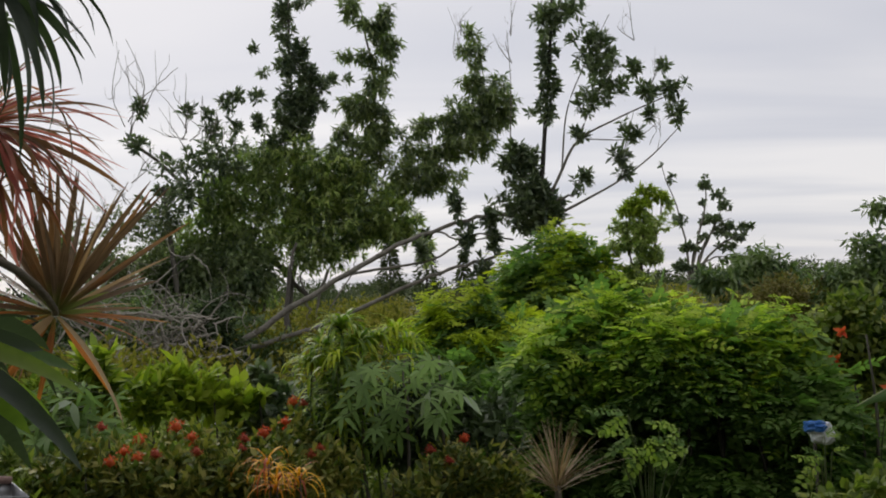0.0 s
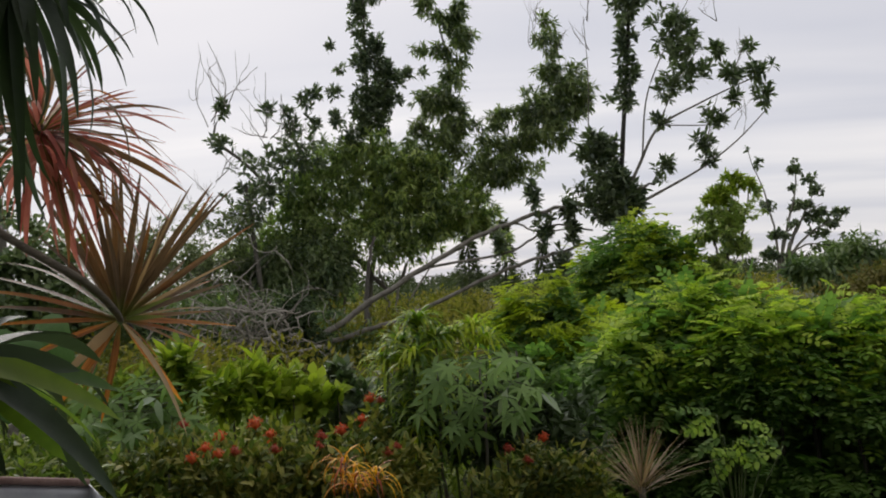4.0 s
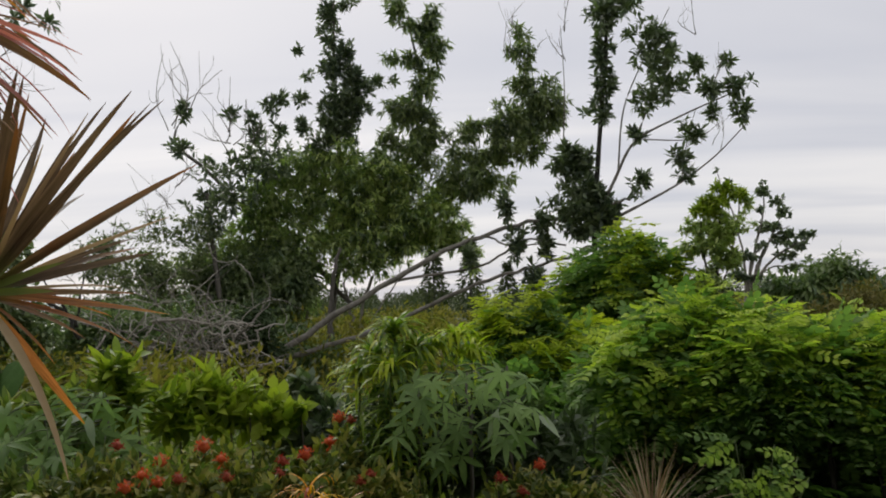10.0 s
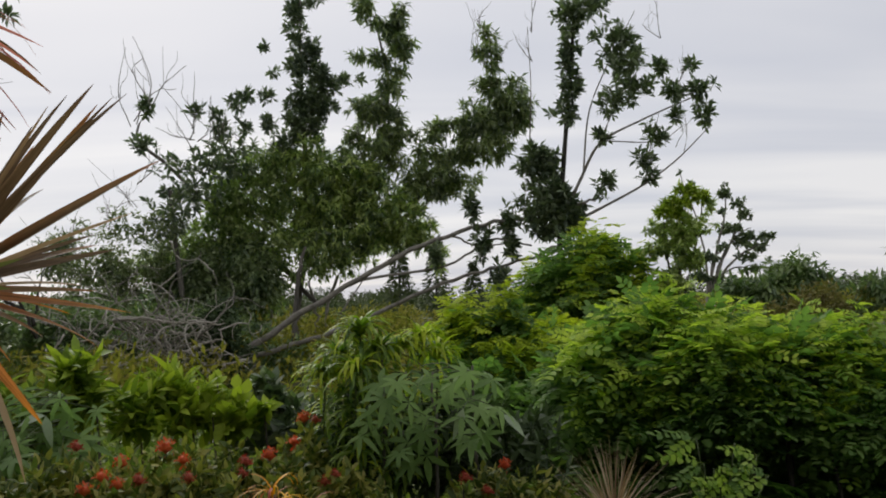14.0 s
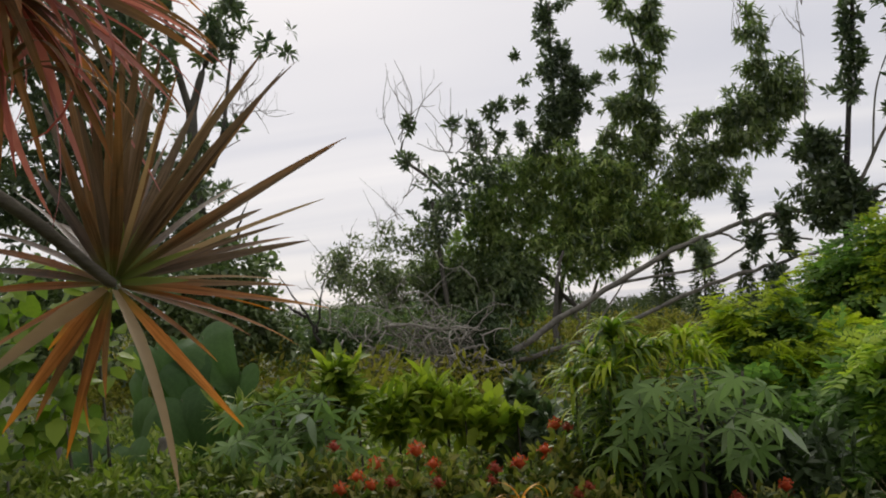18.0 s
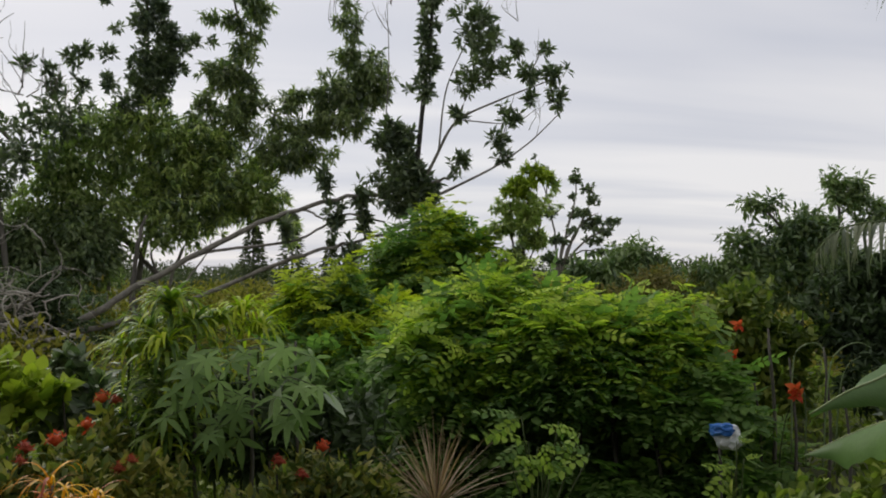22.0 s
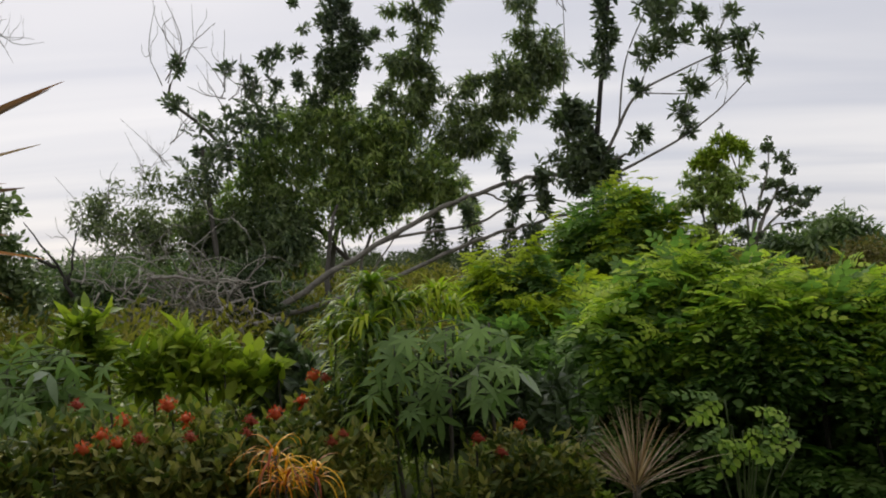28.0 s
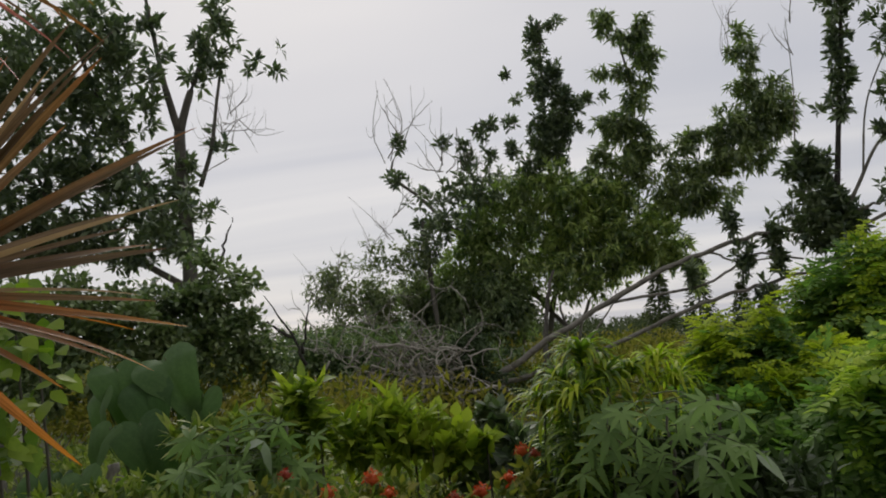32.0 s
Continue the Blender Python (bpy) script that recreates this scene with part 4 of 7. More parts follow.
# the tangle of dead branches at the foot of the leaning tree
dead = tree("dead_branches", (-5.60, 14.41, 0.20), "grey tangle of dead fallen branches", "branches")
r = np.random.default_rng(31)
for k, ends in enumerate(([(-5.88, 14.35, 0.10), (-5.78, 14.35, 0.53), (-5.42, 14.35, 0.80), (-5.16, 14.35, 1.11)], [(-6.53, 14.35, 0.71), (-6.18, 14.35, 0.65), (-5.73, 14.35, 0.56)], [(-5.39, 14.35, 0.82), (-4.82, 14.35, 0.68), (-4.52, 14.35, 0.55), (-4.47, 14.35, 0.17), (-4.60, 14.35, -0.22)], [(-4.54, 14.35, 0.55), (-4.28, 14.35, 0.64), (-4.20, 14.35, 0.94), (-4.31, 14.35, 1.21)], [(-5.17, 14.35, 0.81), (-5.27, 14.35, 1.15), (-5.38, 14.35, 1.44), (-5.06, 14.35, 1.37)], [(-3.76, 14.35, 0.65), (-4.37, 14.35, 0.57), (-4.87, 14.35, 0.53), (-5.37, 14.35, 0.42)])):
    limb("branch", ends, 0.05 if k == 0 else 0.028, 0.012, M_BLEACHED, dead, 18, 6, 0.02, 40 + k)
for k, ends in enumerate(([(-6.15, 14.30, 1.41), (-5.50, 14.05, 1.43), (-5.14, 14.30, 1.34), (-4.51, 14.05, 1.36), (-4.29, 14.30, 1.27), (-4.12, 14.05, 1.30)], [(-6.55, 14.05, 0.68), (-6.16, 14.30, 0.58), (-5.61, 14.05, 0.61), (-5.25, 14.30, 0.85), (-4.72, 14.05, 0.80), (-4.55, 14.30, 0.60), (-4.13, 14.05, 0.59)], [(-4.53, 14.30, 0.60), (-4.38, 14.05, 0.30), (-4.41, 14.30, 0.08)], [(-4.13, 14.05, 0.59), (-4.30, 14.30, 0.32), (-4.38, 14.05, 0.22)], [(-4.90, 14.30, 0.81), (-4.79, 14.05, 0.51), (-4.81, 14.30, 0.25)], [(-5.06, 14.05, 1.20), (-4.85, 14.30, 1.12), (-4.56, 14.05, 1.17), (-4.49, 14.30, 1.27), (-4.22, 14.05, 1.35)], [(-5.25, 14.30, 0.82), (-5.31, 14.05, 1.11), (-5.14, 14.30, 1.29), (-4.76, 14.05, 1.36)], [(-5.76, 14.05, 0.15), (-5.66, 14.30, 0.51), (-5.36, 14.05, 0.77), (-5.25, 14.30, 0.85)], [(-6.56, 14.30, 0.74), (-6.20, 14.05, 1.14), (-6.10, 14.30, 1.38), (-5.75, 14.05, 1.47)], [(-4.87, 14.05, 0.80), (-4.55, 14.30, 0.96), (-4.17, 14.05, 1.03)], [(-5.71, 14.30, 0.12), (-5.44, 14.05, 0.43), (-5.35, 14.30, 0.70)], [(-6.00, 14.05, 0.69), (-5.90, 14.30, 0.97), (-5.73, 14.05, 1.27)], [(-5.15, 14.30, 0.85), (-5.10, 14.05, 0.57), (-5.16, 14.30, 0.30)])):
    limb("branch", ends, 0.022 if k % 3 else 0.032, 0.009, M_BLEACHED, dead, 30, 6, 0.012, 60 + k)
PTS = [(-5.28, 14.40, 1.09), (-5.69, 14.40, 1.01), (-5.99, 14.40, 1.12), (-6.40, 14.40, 0.93), (-6.70, 14.40, 1.14), (-4.88, 14.40, 1.18), (-4.68, 14.40, 0.87), (-5.49, 14.40, 0.70), (-5.18, 14.40, 1.39), (-6.19, 14.40, 1.43), (-7.01, 14.40, 1.25), (-4.47, 14.40, 1.07)]
for i in range(64):
    # crooked shoots that wander, arch over and fork
    p = np.array(PTS[i % len(PTS)]) + r.normal(0, 0.22, 3) * (1.3, 0.6, 0.8)
    d = unit(r.normal(0, 1, 3) * (1.1, 0.6, 0.9) + (-0.2, 0, 0.1))
    step = r.uniform(0.10, 0.21)
    turn = r.normal(0, 0.17, 3) * (1, 0.5, 1)
    way = [p]
    for _ in range(9):
        way.append(way[-1] + d * step)
        d = unit(d + turn + r.normal(0, 0.28, 3) * (1, 0.6, 1) - (0, 0, 0.05))
    thick = r.uniform(0.010, 0.022)
    pieces = [tube(way, thick, 0.004, 26, 5)]
    for j in (2, 4, 6):
        e = unit(r.normal(0, 1, 3) + d * 0.4)
        k2 = way[j] + e * step * 1.5 + r.normal(0, 0.05, 3)
        pieces.append(tube([way[j], way[j] + e * step + r.normal(0, 0.04, 3), k2, k2 + unit(e + r.normal(0, 0.9, 3)) * step], thick * 0.6, 0.003, 10, 4))
    V, F = join(pieces)
    link_mesh("twig", V, F, M_BLEACHED if i % 3 else M_DEADWOOD, dead)

# a leaf mass whose near-black colour stands for the shade behind the tangle
undergrowth = tree("undergrowth", (-5.65, 15.40, 0.0), "undergrowth behind the dead branches, shade put into its leaf colour", "bush")
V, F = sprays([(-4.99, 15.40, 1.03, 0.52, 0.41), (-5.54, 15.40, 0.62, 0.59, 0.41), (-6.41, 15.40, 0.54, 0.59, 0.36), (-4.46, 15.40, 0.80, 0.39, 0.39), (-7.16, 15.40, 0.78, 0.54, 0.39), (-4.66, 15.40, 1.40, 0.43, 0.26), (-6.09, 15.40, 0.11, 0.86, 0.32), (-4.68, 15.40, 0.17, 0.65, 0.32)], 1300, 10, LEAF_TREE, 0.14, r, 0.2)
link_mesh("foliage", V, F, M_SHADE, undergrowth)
thicket = tree("thicket", (-6.88, 16.55, -0.34), "dark olive thicket behind the dead branches", "bush")
V, F = sprays([(-5.76, 17.07, 0.97, 0.88, 0.57), (-6.81, 16.69, 1.14, 1.01, 0.50), (-7.88, 16.23, 1.31, 1.01, 0.50), (-8.59, 15.86, 1.13, 1.01, 0.63), (-4.76, 17.36, 0.81, 0.76, 0.50), (-7.09, 16.00, 0.51, 1.72, 0.49), (-3.96, 17.02, 0.45, 0.86, 0.43)], 1700, 10, LEAF_TREE, 0.15, r, 0.2)
link_mesh("foliage", V, F, M_EDGE, thicket)
for k, ends in enumerate(([(-7.84, 16.13, -0.26), (-7.77, 16.25, 0.63), (-7.88, 16.23, 1.31)], [(-6.68, 16.63, -0.36), (-6.80, 16.66, 0.45), (-6.60, 16.77, 1.13)], [(-4.75, 17.27, -0.27), (-4.87, 17.30, 0.33), (-4.64, 17.39, 0.92)])):
    limb("stem", ends, 0.04, 0.015, M_DARKBARK, thicket, 8, 6, 0.01, 75 + k)

# the tree behind the yellow-green bushes
round_tree = tree("small_tree", (8.74, 28.00, 0.0), "open half-bare tree with thin pale branches, far out in the field")
limb("trunk", [(8.74, 28.00, 0.0), (8.74, 28.00, 1.2), (8.74, 28.00, 1.61)], 0.12, 0.06, M_DEADWOOD, round_tree)
OPEN_SIDE = [(9.47, 28.00, 4.99, 0.29, 0.18), (9.90, 28.00, 4.65, 0.27, 0.18), (9.46, 28.00, 4.38, 0.27, 0.21), (10.13, 28.00, 4.26, 0.29, 0.21), (10.37, 28.00, 4.05, 0.19, 0.10), (9.56, 28.00, 3.76, 0.51, 0.18), (9.23, 28.00, 3.14, 0.31, 0.21), (9.99, 28.00, 3.35, 0.37, 0.27), (10.64, 28.00, 3.46, 0.39, 0.16), (11.08, 28.00, 3.46, 0.16, 0.10), (10.53, 28.00, 3.04, 0.39, 0.21), (10.09, 28.00, 2.73, 0.37, 0.18), (10.85, 28.00, 2.61, 0.23, 0.10), (10.30, 28.00, 2.32, 0.41, 0.14), (8.80, 28.00, 2.73, 0.35, 0.23), (8.58, 28.00, 2.12, 0.39, 0.23), (9.00, 28.00, 2.00, 0.31, 0.18), (7.92, 28.00, 5.78, 0.08, 0.06), (9.47, 28.00, 5.35, 0.08, 0.04), (8.30, 28.00, 5.38, 0.16, 0.10), (8.49, 28.00, 3.75, 0.27, 0.27), (8.19, 28.00, 5.18, 0.16, 0.12)]
for k, ends in enumerate(([(8.74, 28.00, 1.41), (8.69, 28.00, 2.63), (8.55, 28.00, 3.75), (7.96, 28.00, 5.74)], [(8.74, 28.00, 1.51), (9.17, 28.00, 3.24), (9.46, 28.00, 4.38), (9.47, 28.00, 5.30)], [(8.78, 28.00, 1.51), (9.44, 28.00, 2.94), (9.95, 28.00, 3.97), (10.11, 28.00, 4.49)], [(8.74, 28.00, 1.51), (9.76, 28.00, 2.73), (10.53, 28.00, 3.15), (11.04, 28.00, 3.44)], [(8.68, 28.00, 1.47), (9.43, 28.00, 2.28), (10.52, 28.00, 2.48)], [(8.83, 28.00, 1.61), (9.55, 28.00, 3.24), (10.32, 28.00, 3.76)], [(8.78, 28.00, 1.61), (9.01, 28.00, 2.73), (9.77, 28.00, 3.35)])):
    limb("branch", ends, 0.055, 0.014, M_DEADWOOD, round_tree, 14, 6, 0.02, 400 + k)
P, A = in_balls(OPEN_SIDE, 260, r, 0.3, 1, 0, 0.95)
V, F = rosettes(P, A * 0.7 + (0, 0, 0.3), 9, LEAF_ROUND, 0.19, r)
link_mesh("crown", V, F, M_TUFT, round_tree, "sparse dark leaves on thin pale branches")

bright_tree = tree("young_tree", (2.25, 8.40, 0.0), "leafy young tree with a pale green top behind the bushes")
DENSE_SIDE = [(2.17, 8.40, 2.48, 0.15, 0.10), (2.29, 8.40, 2.58, 0.16, 0.08), (2.48, 8.40, 2.63, 0.14, 0.06), (2.36, 8.40, 2.71, 0.14, 0.04), (2.60, 8.40, 2.54, 0.08, 0.09), (2.10, 8.40, 2.31, 0.16, 0.12), (2.35, 8.40, 2.31, 0.20, 0.14), (2.23, 8.40, 2.13, 0.22, 0.13), (2.04, 8.40, 2.09, 0.14, 0.10), (2.29, 8.40, 1.92, 0.20, 0.08), (2.42, 8.40, 2.01, 0.14, 0.08), (2.16, 8.40, 1.83, 0.14, 0.07), (1.98, 8.40, 2.27, 0.08, 0.07), (2.58, 8.40, 2.37, 0.07, 0.12), (2.22, 8.40, 1.71, 0.20, 0.08)]
for k, ends in enumerate(([(2.25, 8.40, 0.0), (2.25, 8.40, 1.42), (2.24, 8.40, 1.83), (2.29, 8.40, 2.25), (2.32, 8.40, 2.67)], [(2.25, 8.40, 1.54), (2.13, 8.40, 1.95), (2.11, 8.40, 2.37)], [(2.27, 8.40, 1.59), (2.40, 8.40, 2.01), (2.51, 8.40, 2.55)])):
    limb("stem" if k == 0 else "branch", ends, 0.03 if k == 0 else 0.016, 0.006, M_BARK, bright_tree, 14, 6, 0.01, 420 + k)
P, A = in_balls(DENSE_SIDE[4:], 430, r, 0.4, 2, 0.1, 0.95)
V, F = rosettes(P, A * 0.7 + (0, 0, 0.1), 10, LEAF_LONG, 0.075, r)
link_mesh("crown", V, F, M_TREE, bright_tree)
P, A = in_balls(DENSE_SIDE[:4], 150, r, 0.4, 2, 0.1, 0.95)
V, F = rosettes(P, A * 0.7 + (0, 0, 0.2), 10, LEAF_LONG, 0.075, r)
link_mesh("crown_top", V, F, M_SHRUB, bright_tree, "pale yellow-green leaves at the top of the crown")

# the tall tree at the other side, with a forked trunk
left_tree = tree("forked_tree", (-11.92, 16.62, 1.12), "tall dark tree with a forked grey trunk")
limb("trunk", [(-11.92, 16.62, 1.12), (-11.82, 16.62, 3.24), (-11.78, 16.29, 5.34), (-11.64, 16.04, 6.62)], 0.20, 0.13, M_BARK, left_tree)
limb("limb", [(-11.65, 16.05, 6.56), (-11.72, 15.67, 7.48), (-11.70, 15.34, 8.30), (-11.58, 14.64, 9.85)], 0.10, 0.03, M_BARK, left_tree)
limb("limb", [(-11.65, 16.05, 6.56), (-11.34, 15.99, 7.38), (-10.92, 15.95, 8.25), (-10.31, 15.74, 9.56)], 0.11, 0.03, M_BARK, left_tree)
limb("limb", [(-11.44, 16.54, 5.35), (-11.11, 16.53, 6.27), (-10.85, 16.38, 7.29), (-10.58, 16.22, 8.16)], 0.06, 0.03, M_BARK, left_tree)
limb("limb", [(-11.85, 16.55, 3.64), (-12.51, 15.59, 5.82), (-12.89, 14.74, 7.37), (-13.00, 13.85, 9.01)], 0.10, 0.03, M_BARK, left_tree)
limb("limb", [(-11.89, 16.59, 2.97), (-13.41, 15.17, 4.27), (-14.25, 14.07, 5.46)], 0.09, 0.03, M_BARK, left_tree)
UPPER = [(-13.65, 13.59, 8.26, 1.12, 0.98), (-12.69, 14.34, 8.63, 0.98, 0.84), (-11.93, 15.06, 8.51, 0.84, 0.77), (-10.97, 16.01, 8.01, 0.53, 0.42), (-10.58, 16.02, 8.63, 0.63, 0.63), (-10.40, 15.86, 9.21, 0.56, 0.42), (-13.52, 14.26, 7.06, 1.05, 0.84), (-12.57, 15.10, 7.16, 1.05, 0.84), (-14.54, 13.01, 7.46, 1.12, 1.26), (-9.89, 16.58, 8.37, 0.22, 0.17), (-9.59, 16.90, 8.02, 0.22, 0.20), (-10.12, 16.57, 8.06, 0.25, 0.17), (-9.36, 16.78, 8.63, 0.11, 0.11)]
LOWER = [(-12.62, 14.60, 4.55, 0.50, 0.40), (-11.14, 14.60, 4.17, 0.45, 0.36), (-10.41, 14.60, 4.95, 0.26, 0.45), (-13.87, 14.60, 4.03, 0.60, 0.40), (-11.88, 14.60, 3.62, 0.55, 0.32), (-10.44, 14.60, 3.63, 0.36, 0.28), (-14.53, 14.60, 4.99, 0.50, 0.45), (-11.57, 14.60, 5.07, 0.40, 0.30), (-13.09, 14.60, 5.61, 0.50, 0.35), (-14.54, 14.60, 6.43, 0.60, 0.45), (-12.31, 14.60, 6.79, 0.50, 0.40), (-13.56, 14.60, 7.62, 0.60, 0.45), (-15.06, 14.60, 8.25, 0.60, 0.60), (-10.40, 14.60, 5.92, 0.24, 0.26), (-12.30, 14.60, 8.08, 0.45, 0.30), (-11.25, 14.60, 7.53, 0.26, 0.26)] + [(-13.98, 14.27, 5.72, 0.98, 0.84), (-13.15, 15.05, 5.79, 0.98, 0.77), (-12.59, 15.69, 5.19, 0.84, 0.63), (-11.77, 16.24, 5.60, 0.56, 0.70), (-11.77, 16.44, 4.69, 0.70, 0.63), (-12.61, 15.90, 4.03, 0.98, 0.56), (-13.66, 14.94, 4.27, 1.05, 0.70), (-14.38, 14.23, 4.24, 1.12, 0.70), (-10.96, 16.60, 6.40, 0.34, 0.42), (-15.00, 13.33, 5.16, 1.26, 1.40)]
r = np.random.default_rng(41)
P, A = in_balls(UPPER, 470, r, 0.3)
V, F = rosettes(P, A * 0.6 + (0, 0, 0.6), 12, LEAF_TUFT, 0.3, r)
link_mesh("upper_crown", V, F, M_TUFT, left_tree)
P, A = in_balls(LOWER, 800, r, 0.3)
V, F = rosettes(P, A * 0.6 + (0, 0, 0.6), 12, LEAF_TUFT, 0.3, r)
link_mesh("lower_crown", V, F, M_TUFT, left_tree)
twig_parts([(-10.74, 16.78, 6.28), (-10.79, 16.63, 6.66), (-10.53, 16.71, 6.93)], 14, 1.2, 0.012, M_DEADWOOD, left_tree, r, 0.4)

under = tree("dense_bush", (-7.69, 11.04, 1.12), "dense dark evergreen bush under the tall tree", "bush")
UND = [(-7.41, 11.20, 2.84, 0.32, 0.32), (-7.83, 11.20, 2.51, 0.36, 0.30), (-7.16, 11.20, 2.34, 0.21, 0.21), (-8.26, 11.20, 2.09, 0.38, 0.26), (-7.63, 11.20, 1.97, 0.30, 0.23)] + [(-7.37, 11.25, 2.40, 0.55, 0.41), (-7.88, 10.90, 2.07, 0.73, 0.55), (-7.28, 11.34, 1.83, 0.55, 0.50), (-8.50, 10.40, 2.00, 0.82, 0.55), (-9.11, 9.83, 2.19, 0.82, 0.55), (-7.89, 10.90, 1.30, 1.00, 0.55), (-7.07, 11.47, 1.25, 0.55, 0.36), (-9.66, 9.27, 2.04, 0.82, 0.64), (-9.27, 9.69, 1.31, 1.09, 0.64), (-6.71, 11.70, 1.41, 0.41, 0.32)]
V, F = sprays(UND, 1900, 11, LEAF_ROUND, 0.12, r, 0.1)
link_mesh("crown", V, F, M_DENSE, under)
limb("stem", [(-7.74, 10.98, 0.78), (-7.82, 10.95, 1.46), (-7.88, 10.90, 1.98)], 0.05, 0.03, M_DARKBARK, under)
sticks = tree("dead_sticks", (-7.21, 13.71, 1.15), "bare dark dead sticks standing in the scrub", "branches")
for k, ends in enumerate(([(-7.21, 13.71, 1.15), (-7.47, 13.57, 1.77), (-7.84, 13.33, 2.45)], [(-7.26, 13.69, 1.36), (-7.23, 13.71, 1.76), (-7.10, 13.76, 2.38)], [(-7.43, 13.59, 1.67), (-7.73, 13.42, 1.89), (-7.98, 13.26, 2.00)], [(-8.51, 12.86, 2.82), (-8.36, 12.89, 3.42), (-8.20, 12.92, 3.88)])):
    limb("stick", ends, 0.035, 0.008, M_DARKBARK, sticks, 12, 5, 0.015, 60 + k)

# the trees beyond the banana plant
right_tree = tree("leafy_tree", (5.37, 8.61, 0.72), "leafy green tree with upright shoots")
RT = [(6.39, 11.00, 2.66, 0.08, 0.05), (6.62, 11.00, 2.60, 0.11, 0.07), (6.81, 11.00, 2.51, 0.06, 0.04), (7.68, 11.00, 2.96, 0.08, 0.08), (7.74, 11.00, 2.79, 0.11, 0.08), (7.91, 11.00, 2.69, 0.13, 0.11), (8.11, 11.00, 2.82, 0.08, 0.08), (8.21, 11.00, 2.65, 0.15, 0.11), (8.42, 11.00, 2.56, 0.11, 0.07), (7.91, 11.00, 2.49, 0.11, 0.11), (8.30, 11.00, 2.40, 0.18, 0.08), (7.13, 11.00, 2.34, 0.25, 0.10), (6.94, 11.00, 2.38, 0.14, 0.08), (7.37, 11.00, 2.21, 0.25, 0.14), (6.84, 11.00, 2.21, 0.14, 0.07), (7.65, 11.00, 2.13, 0.21, 0.13), (6.15, 11.00, 2.08, 0.12, 0.08), (6.05, 11.00, 2.00, 0.10, 0.07), (6.32, 11.00, 1.91, 0.21, 0.10), (6.65, 11.00, 1.96, 0.18, 0.10), (7.12, 11.00, 1.96, 0.29, 0.17), (6.18, 11.00, 1.75, 0.21, 0.08), (6.74, 11.00, 1.70, 0.36, 0.17), (7.40, 11.00, 1.78, 0.29, 0.21), (6.18, 11.00, 1.46, 0.42, 0.17), (5.81, 11.00, 1.38, 0.29, 0.14), (6.82, 11.00, 1.37, 0.42, 0.21), (7.88, 11.00, 1.61, 0.36, 0.29), (5.82, 11.00, 1.62, 0.29, 0.08), (9.50, 11.00, 2.55, 0.11, 0.14)]
V, F = sprays(RT, 1700, 11, LEAF_LONG, 0.125, r, 0.25, clump=6, loose=0.10, shrink=0.9)
link_mesh("crown", V, F, M_EDGE, right_tree)
for k, ends in enumerate(([(7.37, 11.00, 0.0), (7.42, 11.00, 1.63), (7.76, 11.00, 2.32), (7.68, 11.00, 2.96)], [(7.07, 11.00, 0.0), (7.11, 11.00, 1.63), (6.84, 11.00, 2.23), (6.44, 11.00, 2.64)])):
    limb("stem", ends, 0.05, 0.012, M_BARK, right_tree, seed=70 + k)
low_tree = tree("low_bush", (5.54, 13.06, 1.08), "low dark green bush at the field's edge", "bush")
V, F = sprays([(5.37, 13.00, 1.96, 0.23, 0.10), (5.61, 13.00, 1.87, 0.20, 0.08), (5.17, 13.00, 1.75, 0.34, 0.11), (4.66, 13.00, 1.66, 0.41, 0.11), (5.83, 13.00, 1.65, 0.22, 0.07), (5.01, 13.00, 1.55, 0.54, 0.13)], 520, 10, LEAF_LONG, 0.15, r, 0.3)
link_mesh("crown", V, F, M_EDGE, low_tree)
limb("stem", [(5.53, 13.06, 0.98), (5.50, 13.09, 1.37), (5.46, 13.10, 1.75)], 0.04, 0.015, M_BARK, low_tree, 8, 6)


